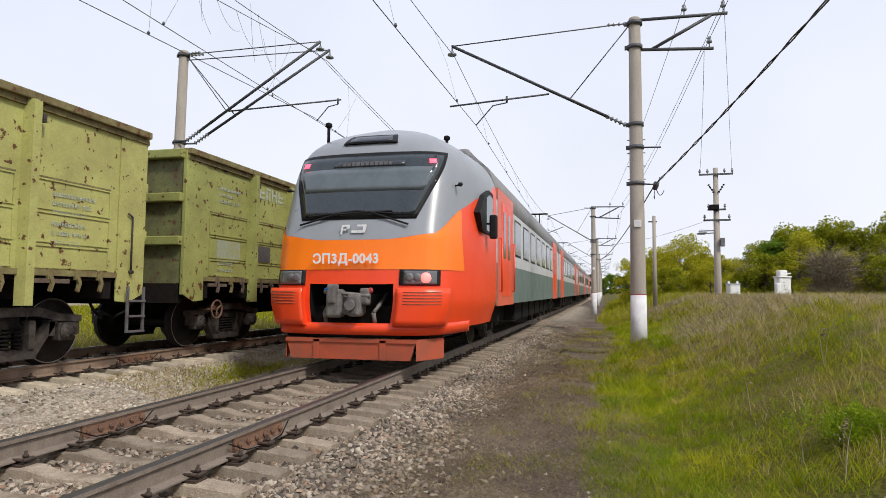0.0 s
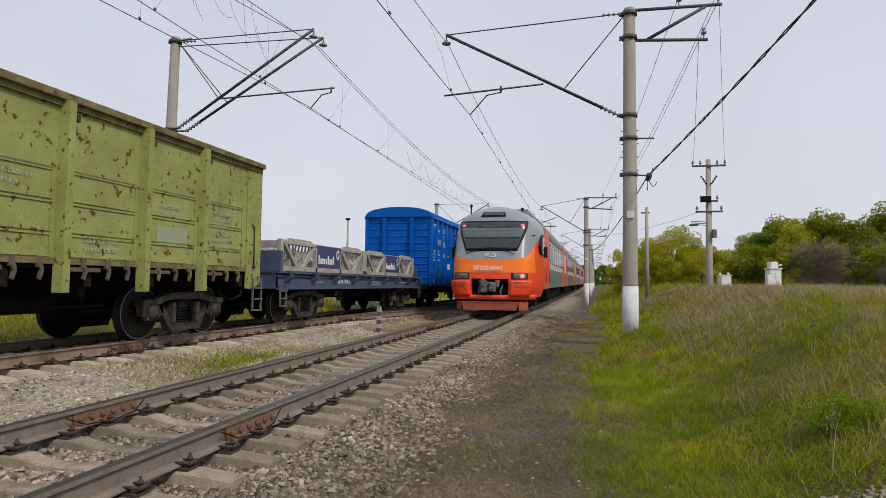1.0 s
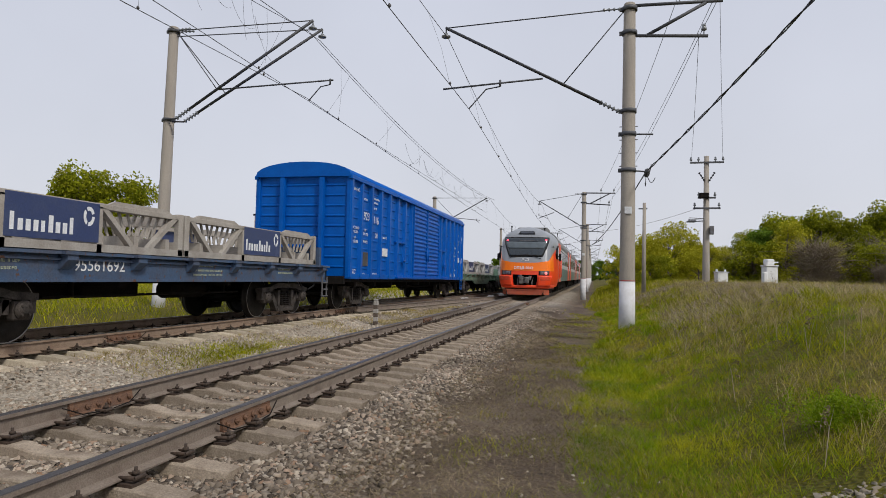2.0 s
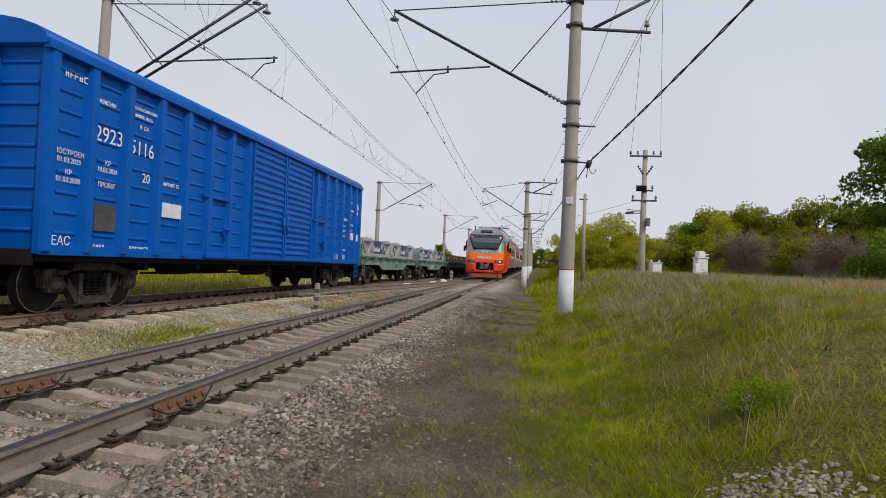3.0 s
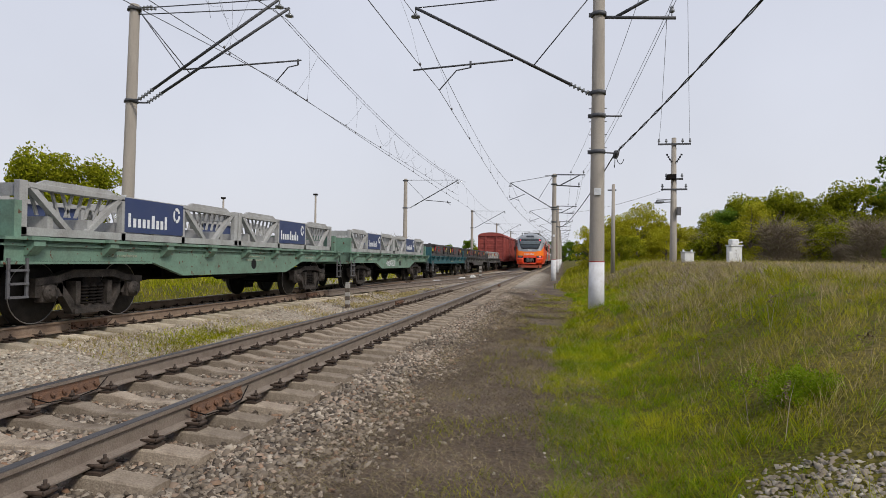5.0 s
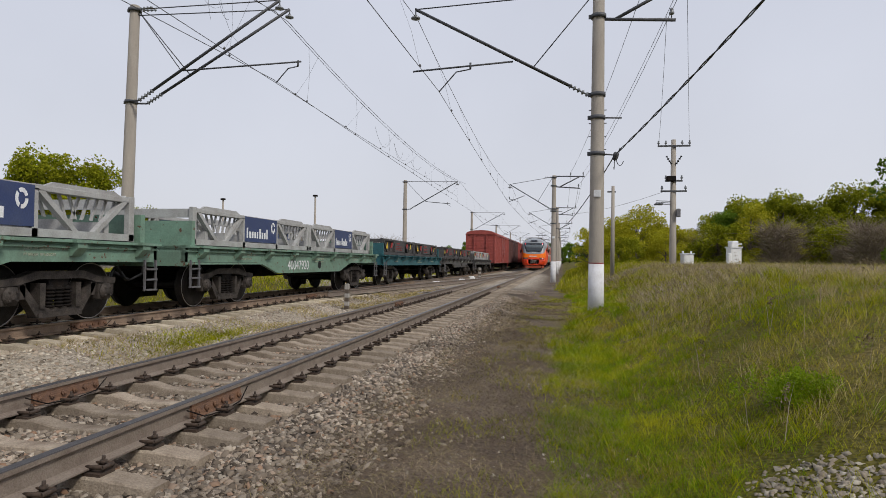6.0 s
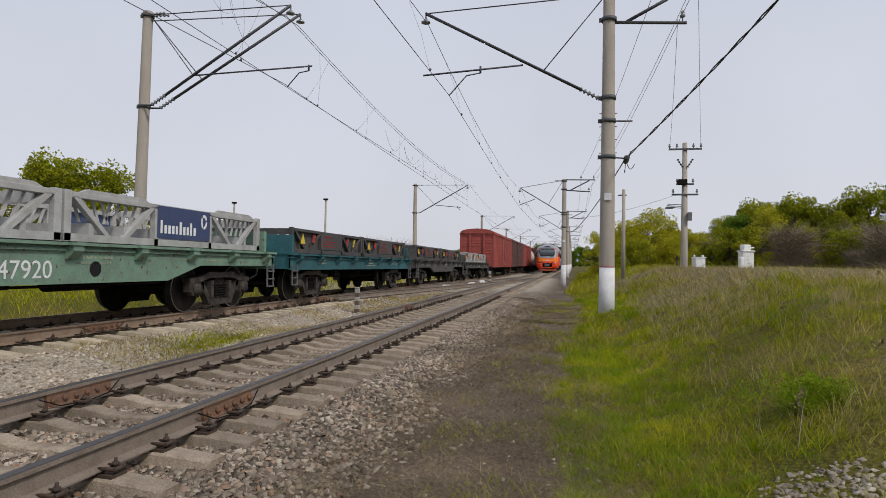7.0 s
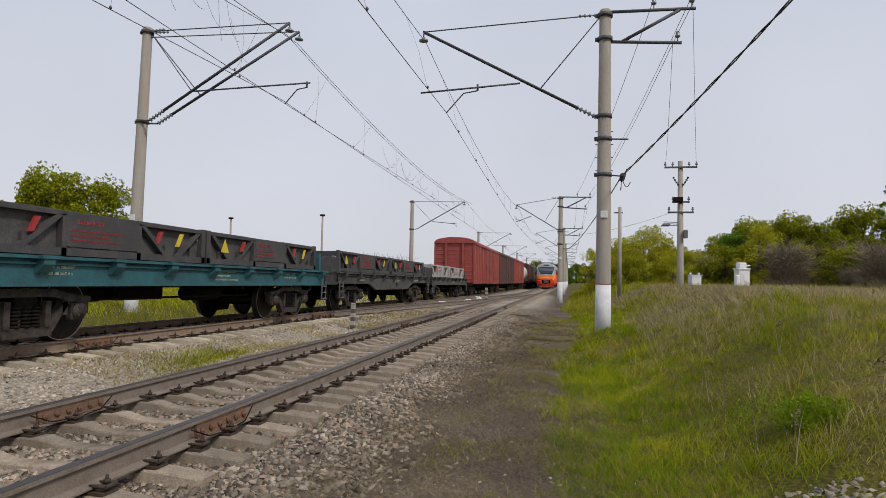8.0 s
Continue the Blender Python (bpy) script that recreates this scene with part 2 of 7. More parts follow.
SIDELIGHT = mat("light_grey_side", (0.50, 0.51, 0.51), 0.4, vary=0.05, scale=2, bump=0.02, second=(0.4, 0.4, 0.39), amount=0.4)
SIDEGREEN = mat("grey_green_side", (0.12, 0.165, 0.15), 0.45, vary=0.06, scale=2, bump=0.02, second=(0.09, 0.12, 0.11), amount=0.4)
DARKGLASS = mat("dark_train_glass", (0.02, 0.028, 0.033), 0.07, vary=0.05, bump=0, spec=0.8)
LAMPGLASS = mat("headlamp_glass", (0.10, 0.105, 0.11), 0.12, vary=0.1, bump=0, spec=0.8)
# grey-blue of the blind, with the sky's reflection put into the colour
BLINDSHEEN = mat("blind_and_sky_reflection", (0.085, 0.105, 0.115), 0.08, vary=0.08, scale=3, bump=0, spec=0.8)
RUBBER = mat("black_rubber", (0.012, 0.012, 0.013), 0.6, vary=0.2, bump=0.05, spec=0.2)
SCREEN = mat("route_display", (0.03, 0.035, 0.045), 0.2, vary=0.1, bump=0)
REDLAMP = glow("red_tail_lamp", (1.0, 0.05, 0.08), 3.0)
PINKLAMP = glow("lit_tail_lens", (1.0, 0.24, 0.22), 0.75)
BARK = mat("bark", (0.11, 0.085, 0.065), 0.9, vary=0.3, scale=5, fine=40, bump=0.6)
STONE = island_mat("ballast_stones", [(0.06, 0.048, 0.038), (0.195, 0.158, 0.122), (0.28, 0.236, 0.186), (0.105, 0.082, 0.063), (0.41, 0.355, 0.285), (0.23, 0.14, 0.09)], 0.9, 0.0, 1.2)
PALESTONE = island_mat("pale_gravel", [(0.16, 0.13, 0.10), (0.38, 0.33, 0.265), (0.27, 0.205, 0.15), (0.50, 0.45, 0.37), (0.30, 0.255, 0.20)], 0.9, 0.0, 0.9)
BANKSTONE = island_mat("dull_pale_stones", [(0.15, 0.13, 0.095), (0.30, 0.265, 0.21), (0.22, 0.18, 0.135), (0.38, 0.345, 0.285)], 0.9, 0.0, 2.0)
GRASS = island_mat("grass_blades", [(0.118, 0.151, 0.002), (0.246, 0.274, 0.004), (0.426, 0.409, 0.011), (0.157, 0.196, 0.003), (0.426, 0.370, 0.050)], 0.55, 0.4, 0.9,
                   [(0.246, 0.202, 0.022), (0.470, 0.381, 0.078), (0.179, 0.168, 0.011), (0.560, 0.448, 0.146)], 0.55, 0.5)
FRESHGRASS = island_mat("fresh_grass_blades", [(0.095, 0.174, 0.002), (0.185, 0.297, 0.006), (0.325, 0.398, 0.011), (0.118, 0.207, 0.003)], 0.5, 0.45, 0.9,
                        [(0.269, 0.291, 0.007), (0.426, 0.386, 0.022), (0.190, 0.224, 0.006)], 0.9, 0.5)
DRYGRASS = island_mat("dry_stalks", [(0.38, 0.30, 0.13), (0.27, 0.21, 0.08), (0.52, 0.43, 0.24), (0.26, 0.235, 0.05)], 0.8, 0.3, 0.8)
LITTER = island_mat("brown_litter", [(0.17, 0.122, 0.084), (0.075, 0.054, 0.038), (0.31, 0.245, 0.165), (0.17, 0.145, 0.04)], 0.9, 0.0, 0.8)
BRACKEN = island_mat("grey_dead_stalks", [(0.30, 0.235, 0.185), (0.42, 0.345, 0.285), (0.18, 0.135, 0.105), (0.35, 0.28, 0.2)], 0.9, 0.2)
WEED = island_mat("bright_weed_leaves", [(0.12, 0.20, 0.006), (0.19, 0.28, 0.010), (0.27, 0.34, 0.02)], 0.5, 0.4)
LEAF = island_mat("spring_leaves", [(0.11, 0.14, 0.006), (0.22, 0.245, 0.010), (0.35, 0.35, 0.02), (0.16, 0.18, 0.010)], 0.6, 0.4, 0.5)
LEAFDARK = island_mat("dark_oak_leaves", [(0.085, 0.15, 0.014), (0.13, 0.21, 0.02), (0.18, 0.26, 0.026)], 0.6, 0.4, 0.35)
LEAFYELLOW = island_mat("yellow_green_leaves", [(0.40, 0.39, 0.015), (0.55, 0.51, 0.04), (0.28, 0.29, 0.016)], 0.6, 0.45, 0.35)
TWIG = island_mat("bare_twigs", [(0.17, 0.13, 0.10), (0.26, 0.21, 0.165), (0.20, 0.175, 0.09)], 0.9)


# ---- mesh helpers ----
def box(bm, x0, y0, z0, x1, y1, z1, bevel=0.0):
    vs_ = [bm.verts.new(p) for p in ((x0, y0, z0), (x1, y0, z0), (x1, y1, z0), (x0, y1, z0), (x0, y0, z1), (x1, y0, z1), (x1, y1, z1), (x0, y1, z1))]
    fs = [bm.faces.new([vs_[i] for i in f]) for f in ((3, 2, 1, 0), (4, 5, 6, 7), (0, 1, 5, 4), (1, 2, 6, 5), (2, 3, 7, 6), (3, 0, 4, 7))]
    if bevel:
        bmesh.ops.bevel(bm, geom=list({e for f in fs for e in f.edges}), offset=bevel, segments=2, affect="EDGES", profile=0.5)
    return bm


def tube(bm, p0, p1, r0, r1=None, n=10, caps=True):
    p0, p1 = Vector(p0), Vector(p1)
    r1 = r0 if r1 is None else r1
    q = (p1 - p0).to_track_quat("Z", "Y")
    rings = []
    for p, r in ((p0, r0), (p1, r1)):
        rings.append([bm.verts.new(p + q @ Vector((r * math.cos(2 * math.pi * i / n), r * math.sin(2 * math.pi * i / n), 0))) for i in range(n)])
    for i in range(n):
        f = bm.faces.new((rings[0][i], rings[0][(i + 1) % n], rings[1][(i + 1) % n], rings[1][i]))
        f.smooth = True
    if caps:
        bm.faces.new(list(reversed(rings[0])))
        bm.faces.new(rings[1])
    return bm


def lathe(bm, prof, p0, axis, n=24):
    """Turn a profile of (distance along the axis, radius) round the axis through p0."""
    q = Vector(axis).to_track_quat("Z", "Y")
    rings = [[bm.verts.new(Vector(p0) + q @ Vector((r * math.cos(2 * math.pi * i / n), r * math.sin(2 * math.pi * i / n), d))) for i in range(n)] for d, r in prof]
    for a, b in zip(rings, rings[1:]):
        for i in range(n):
            f = bm.faces.new((a[i], a[(i + 1) % n], b[(i + 1) % n], b[i]))
            f.smooth = True
    bm.faces.new(list(reversed(rings[0])))
    bm.faces.new(rings[-1])
    return bm


def prism(bm, prof, axis, a, b, smooth=False):
    """Extrude a closed outline along an axis from a to b. Outline pairs: axis x -> (y, z), y -> (x, z), z -> (x, y)."""
    def place(p, s):
        return {"x": (s, p[0], p[1]), "y": (p[0], s, p[1]), "z": (p[0], p[1], s)}[axis]
    ra, rb = [bm.verts.new(place(p, a)) for p in prof], [bm.verts.new(place(p, b)) for p in prof]
    for i in range(len(prof)):
        j = (i + 1) % len(prof)
        f = bm.faces.new((ra[i], ra[j], rb[j], rb[i]))
        f.smooth = smooth
    bm.faces.new(list(reversed(ra)))
    bm.faces.new(rb)
    return bm


def mesh_of(name, bm, material):
    bmesh.ops.recalc_face_normals(bm, faces=bm.faces)
    me = bpy.data.meshes.new(name)
    bm.to_mesh(me)
    bm.free()
    me.materials.append(material)
    return me


def part(name, bm, material, parent=None, label=""):
    ob = new(name, mesh_of(name, bm, material))
    if parent:
        ob.parent = parent
    return tagged(ob, label)


def shared(name, me, parent, m=None):
    ob = new(name, me)
    ob.parent = parent
    if m is not None:
        ob.matrix_basis = m
    return ob


def raw(name, verts, faces, material, smooth=False):
    """One mesh of many small pieces from arrays."""
    me = bpy.data.meshes.new(name)
    verts, faces = np.asarray(verts, np.float32), np.asarray(faces, np.int32)
    k = faces.shape[1]
    me.vertices.add(len(verts))
    me.vertices.foreach_set("co", verts.ravel())
    me.loops.add(faces.size)
    me.loops.foreach_set("vertex_index", faces.ravel())
    me.polygons.add(len(faces))
    me.polygons.foreach_set("loop_start", np.arange(0, faces.size, k, dtype=np.int32))
    me.polygons.foreach_set("loop_total", np.full(len(faces), k, np.int32))
    me.update(calc_edges=True)
    if smooth:
        me.polygons.foreach_set("use_smooth", np.ones(len(faces), bool))
    me.materials.append(material)
    return new(name, me)


def path_wire(name, pts, r, material, parent=None):
    cu = bpy.data.curves.new(name, "CURVE")
    cu.dimensions, cu.bevel_depth, cu.bevel_resolution = "3D", r, 1
    sp = cu.splines.new("POLY")
    sp.points.add(len(pts) - 1)
    for q, p in zip(sp.points, pts):
        q.co = (*p, 1)
    cu.materials.append(material)
    ob = new(name, cu)
    if parent:
        ob.parent = parent
    return ob


def lettering(name, text, size, m, material, parent, label="", spacing=1.0, bold=0.0):
    """Painted words as a thin mesh; m places the text's plane (x right, y up)."""
    cu = bpy.data.curves.new(name, "FONT")
    cu.body, cu.size, cu.extrude, cu.align_x, cu.align_y, cu.space_character = text, size, 0.002, "CENTER", "CENTER", spacing
    cu.offset = bold
    tmp = new(name, cu)
    bpy.context.view_layer.update()
    me = bpy.data.meshes.new_from_object(tmp.evaluated_get(bpy.context.evaluated_depsgraph_get()))
    bpy.data.objects.remove(tmp)
    me.materials.clear()
    me.materials.append(material)
    return tagged(shared(name, me, parent, m), label)


def thing(name, label, category, group="", m=None, kind=""):
    ob = tagged(new(name), label, category, group, kind)
    ob.empty_display_size = 0.3
    if m is not None:
        ob.matrix_basis = m
    return ob


# ---- the ground ----
NEAR_X = -3.83  # centre of the passenger track


FREIGHT_X = -8.66  # centre of the freight track


def freight_z(y):
    """The freight track falls gently away from the viewer."""
    return 0.12 - 0.005 * (max(-20.0, min(64.0, y)) - 8)


def smooth01(a, b, v):
    t = min(1.0, max(0.0, (v - a) / (b - a)))
    return t * t * (3 - 2 * t)


def ground_z(x, y):
    fx = FREIGHT_X
    z = -0.5
    # right bank
    foot = -0.15 + 0.6 * smooth01(12, 20, y) - 0.6 * smooth01(24, 40, y)
    rise = smooth01(foot, foot + 4.6, x) * (1.42 - 0.1 * smooth01(30, 60, y))
    z += rise * (1 - 0.55 * smooth01(60, 140, y))
    z += 0.16 * smooth01(6, 0.5, y) * smooth01(-0.4, 1.2, x) * smooth01(3.0, 1.5, x)
    # the grown mound round the foot of the near mast
    z += 0.40 * math.exp(-((x - 1.05) / 0.75) ** 2 - ((y - 17.2) / 1.8) ** 2)
    # far left meadow
    z = z if x > -11.5 else -0.5 + 0.5 * smooth01(-11.5, -14, x)
    # ballast beds
    for cx in (NEAR_X, fx):
        bed = -0.30 - 0.24 * smooth01(1.5, 2.6, abs(x - cx)) + (freight_z(y) if cx == fx else 0)
        z = max(z, bed)
    if fx < x < NEAR_X:
        z = max(z, -0.36 - 0.03 * math.sin(y * 0.9))
    # the footway of fines across the line
    if 27 < y < 60 and -9.5 < x < -1.2:
        z = max(z, -0.25 if abs(x - NEAR_X) < 2.4 else -0.32)
    n = noise.noise(Vector((x * 0.9, y * 0.9, 0))) * 0.05 + noise.noise(Vector((x * 3.1, y * 3.1, 4))) * 0.018
    return z + n * (0.3 if x < -1.8 else 1.0)


def ground_material():
    m = bpy.data.materials.new("trackside_ground")
    m.use_nodes = True
    n, l = m.node_tree.nodes, m.node_tree.links
    b = n["Principled BSDF"]
    b.inputs["Roughness"].default_value = 0.95
    b.inputs["Specular IOR Level"].default_value = 0.2
    tc = n.new("ShaderNodeTexCoord")
    sx = n.new("ShaderNodeSeparateXYZ")
    l.new(tc.outputs["Object"], sx.inputs[0])
    no = n.new("ShaderNodeTexNoise")
    no.inputs["Scale"].default_value, no.inputs["Detail"].default_value, no.inputs["Roughness"].default_value = 0.55, 9, 0.7
    l.new(tc.outputs["Object"], no.inputs["Vector"])
    grit = n.new("ShaderNodeTexVoronoi")
    grit.inputs["Scale"].default_value = 22
    l.new(tc.outputs["Object"], grit.inputs["Vector"])
    fine = n.new("ShaderNodeTexNoise")
    fine.inputs["Scale"].default_value, fine.inputs["Detail"].default_value = 45, 4
    l.new(tc.outputs["Object"], fine.inputs["Vector"])

    def ramp(src, stops):
        r = n.new("ShaderNodeValToRGB")
        e = r.color_ramp.elements
        while len(e) < len(stops):
            e.new(0.5)
        for i, (p, c) in enumerate(stops):
            e[i].position, e[i].color = p, (*c, 1)
        l.new(src, r.inputs[0])
        return r.outputs[0]

    def shifted(src, amount):
        """The x place, frayed by noise."""
        a = n.new("ShaderNodeMath")
        a.operation = "MULTIPLY_ADD"
        a.inputs[1].default_value, a.inputs[2].default_value = amount, -amount * 0.5
        l.new(no.outputs[0], a.inputs[0])
        s = n.new("ShaderNodeMath")
        l.new(src, s.inputs[0])
        l.new(a.outputs[0], s.inputs[1])
        return s.outputs[0]

    def step(src, lo, hi):
        r = n.new("ShaderNodeMapRange")
        r.interpolation_type = "SMOOTHSTEP"
        r.inputs[1].default_value, r.inputs[2].default_value = lo, hi
        l.new(src, r.inputs[0])
        return r.outputs[0]

    def mixed(f, a, b_):
        x = n.new("ShaderNodeMixRGB")
        l.new(f, x.inputs[0])
        l.new(a, x.inputs[1])
        l.new(b_, x.inputs[2])
        return x.outputs[0]

    gravel = ramp(grit.outputs["Color"], [(0.0, (0.04, 0.033, 0.027)), (0.5, (0.09, 0.075, 0.062)), (1.0, (0.15, 0.128, 0.108))])
    dirt = ramp(no.outputs[0], [(0.3, (0.055, 0.041, 0.029)), (0.5, (0.10, 0.075, 0.056)), (0.62, (0.15, 0.117, 0.086)), (0.75, (0.10, 0.088, 0.024))])
    soil = ramp(no.outputs[0], [(0.3, (0.05, 0.05, 0.005)), (0.5, (0.09, 0.08, 0.010)), (0.7, (0.14, 0.108, 0.035))])
    pale = ramp(grit.outputs["Color"], [(0.0, (0.20, 0.168, 0.13)), (0.5, (0.31, 0.27, 0.215)), (1.0, (0.42, 0.375, 0.31))])
    fx = shifted(sx.outputs["X"], 1.6)
    col = mixed(step(fx, -2.3, -1.5), gravel, dirt)
    col = mixed(step(fx, -0.5, 0.5), col, soil)
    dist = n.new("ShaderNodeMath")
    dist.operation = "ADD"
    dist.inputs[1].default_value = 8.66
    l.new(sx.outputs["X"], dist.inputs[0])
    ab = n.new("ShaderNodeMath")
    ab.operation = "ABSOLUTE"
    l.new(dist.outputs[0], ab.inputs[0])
    col = mixed(step(fx, -5.6, -6.1), col, pale)
    # oily ballast between the freight rails, the wagons' shade painted in too
    grime_and_shade = ramp(no.outputs[0], [(0.3, (0.028, 0.025, 0.022)), (0.7, (0.055, 0.048, 0.042))])
    col = mixed(step(ab.outputs[0], 1.15, 0.75), col, grime_and_shade)
    col = mixed(step(fx, -11.2, -12.2), col, soil)
    far = step(shifted(sx.outputs["Y"], 4), 28, 36)
    fines = n.new("ShaderNodeMath")
    fines.operation = "MULTIPLY"
    l.new(far, fines.inputs[0])
    l.new(step(fx, -0.9, -2.2), fines.inputs[1])
    fines2 = n.new("ShaderNodeMath")
    fines2.operation = "MULTIPLY"
    l.new(fines.outputs[0], fines2.inputs[0])
    l.new(step(sx.outputs["Y"], 75, 60), fines2.inputs[1])
    col = mixed(fines2.outputs[0], col, pale)
    gv = n.new("ShaderNodeMapRange")
    gv.inputs[1].default_value, gv.inputs[2].default_value, gv.inputs[3].default_value, gv.inputs[4].default_value = 0.25, 0.75, 0.65, 1.35
    l.new(fine.outputs[0], gv.inputs[0])
    sc = n.new("ShaderNodeVectorMath")
    sc.operation = "SCALE"
    l.new(col, sc.inputs[0])
    l.new(gv.outputs[0], sc.inputs["Scale"])
    l.new(sc.outputs[0], b.inputs["Base Color"])
    bp = n.new("ShaderNodeBump")
    bp.inputs["Strength"].default_value, bp.inputs["Distance"].default_value = 0.8, 0.03
    l.new(grit.outputs["Distance"], bp.inputs["Height"])
    l.new(bp.outputs[0], b.inputs["Normal"])
    return m


def spaced(stops):
    out = []
    for (a, b, s) in stops:
        out += list(np.arange(a, b, s))
    return out + [stops[-1][1]]


def make_ground():
    xs = spaced([(-1500, -100, 200), (-100, -30, 10), (-30, -13, 1.0), (-13, 8, 0.2), (8, 30, 1.0), (30, 100, 10), (100, 1500, 200)])
    ys = spaced([(-300, -30, 45), (-30, -2, 2), (-2, 26, 0.25), (26, 70, 0.8), (70, 200, 5), (200, 2600, 200)])
    v = [(x, y, ground_z(x, y) if -300 < x < 300 else -0.3) for y in ys for x in xs]
    w = len(xs)
    f = [(j * w + i, j * w + i + 1, (j + 1) * w + i + 1, (j + 1) * w + i) for j in range(len(ys) - 1) for i in range(w - 1)]
    g_ = raw("ground", v, f, ground_material(), True)
    tagged(g_, "gravelly trackside ground rising to a grassy bank", "ground", kind="structure")


make_ground()

# ---- the two tracks ----
RAIL = [(-0.075, -0.18), (0.075, -0.18), (0.075, -0.168), (0.012, -0.15), (0.009, -0.05), (0.036, -0.036), (0.0365, -0.006), (0.031, 0.0),
        (-0.031, 0.0), (-0.0365, -0.006), (-0.036, -0.036), (-0.009, -0.05), (-0.012, -0.15), (-0.075, -0.168)]


def flat(y):
    return 0.0


def rail_mesh(name, line, parent, material, lift=flat):
    """Sweep the rail's section along a list of (x, y); the running surface is a strip of its own material."""
    bm = bmesh.new()
    rings = []
    for i, (x, y) in enumerate(line):
        a, b = line[max(0, i - 1)], line[min(len(line) - 1, i + 1)]
        d = Vector((b[0] - a[0], b[1] - a[1])).normalized()
        rings.append([bm.verts.new((x + px * d.y, y - px * d.x, pz + lift(y))) for px, pz in RAIL])
    k = len(RAIL)
    for r, s in zip(rings, rings[1:]):
        for i in range(k):
            f = bm.faces.new((r[i], r[(i + 1) % k], s[(i + 1) % k], s[i]))
            f.material_index = 1 if i in (6, 7, 8) else 0
    bm.faces.new(rings[0])
    bm.faces.new(list(reversed(rings[-1])))
    ob = part(name, bm, material, parent)
    ob.data.materials.append(RAILTOP)
    return ob


def sleeper_mesh(material):
    """A prestressed concrete sleeper: wide ends with sloping tops, a lower waist."""
    bm = bmesh.new()
    sec = [(-1.35, -0.235, 0.13), (-1.0, -0.205, 0.135), (-0.55, -0.20, 0.13), (-0.35, -0.245, 0.11), (0.35, -0.245, 0.11), (0.55, -0.20, 0.13),
           (1.0, -0.205, 0.135), (1.35, -0.235, 0.13)]
    rings = []
    for x, top, w in sec:
        rings.append([bm.verts.new(p) for p in ((x, -w, -0.40), (x, w, -0.40), (x, w * 0.72, top - 0.012), (x, w * 0.62, top), (x, -w * 0.62, top), (x, -w * 0.72, top - 0.012))])
    for r, s in zip(rings, rings[1:]):
        for i in range(6):
            bm.faces.new((r[i], r[(i + 1) % 6], s[(i + 1) % 6], s[i]))
    bm.faces.new(rings[0])
    bm.faces.new(list(reversed(rings[-1])))
    return mesh_of("sleeper", bm, material)


def clip_mesh():
    """A rail fastening: pad, spring clip and a bolt with its nut."""
    bm = bmesh.new()
    box(bm, -0.06, -0.07, -0.206, 0.06, 0.07, -0.184)
    tube(bm, (0.03, 0, -0.18), (0.03, 0, -0.085), 0.012, n=6)
    tube(bm, (0.03, 0, -0.135), (0.03, 0, -0.112), 0.024, n=6)
    for y in (-0.045, 0.045):
        tube(bm, (-0.06, y, -0.155), (0.06, y, -0.145), 0.014, n=6)
    tube(bm, (0.06, -0.05, -0.15), (0.06, 0.05, -0.15), 0.015, n=6)
    return mesh_of("rail_clip", bm, CLIPIRON)


SLEEPER_ME, PALE_ME, CLIP_ME = sleeper_mesh(SLEEPER), sleeper_mesh(SLEEPERPALE), clip_mesh()
GAUGE = 0.797


def fishplates(parent, x, y, side, label, z=0.0):
    """A bolted rail joint: a pair of bars on the web, six bolts and a bond wire."""
    bm = bmesh.new()
    for s in (-1, 1):
        prism(bm, [(x + s * 0.010, -0.150), (x + s * 0.055, -0.155), (x + s * 0.045, -0.135), (x + s * 0.032, -0.06), (x + s * 0.037, -0.043), (x + s * 0.010, -0.043)], "y", y - 0.4, y + 0.4)
    jt = part("fishplate", bm, PLATE, parent, label)
    jt.location.z = z
    for k in range(6):
        bm = bmesh.new()
        yy = y - 0.34 + k * 0.136
        tube(bm, (x - 0.075, yy, -0.1), (x + 0.075, yy, -0.1), 0.013, n=6)
        tube(bm, (x + 0.04, yy, -0.1), (x + 0.062, yy, -0.1), 0.026, n=6)
        tube(bm, (x - 0.062, yy, -0.1), (x - 0.04, yy, -0.1), 0.026, n=6)
        part("bolt", bm, PLATE, jt)
    path_wire("bond_wire", [(x + side * 0.05, y - 0.5, -0.06), (x + side * 0.09, y - 0.3, -0.15), (x + side * 0.10, y, -0.17), (x + side * 0.09, y + 0.3, -0.15), (x + side * 0.05, y + 0.5, -0.06)], 0.006, IRON, jt)


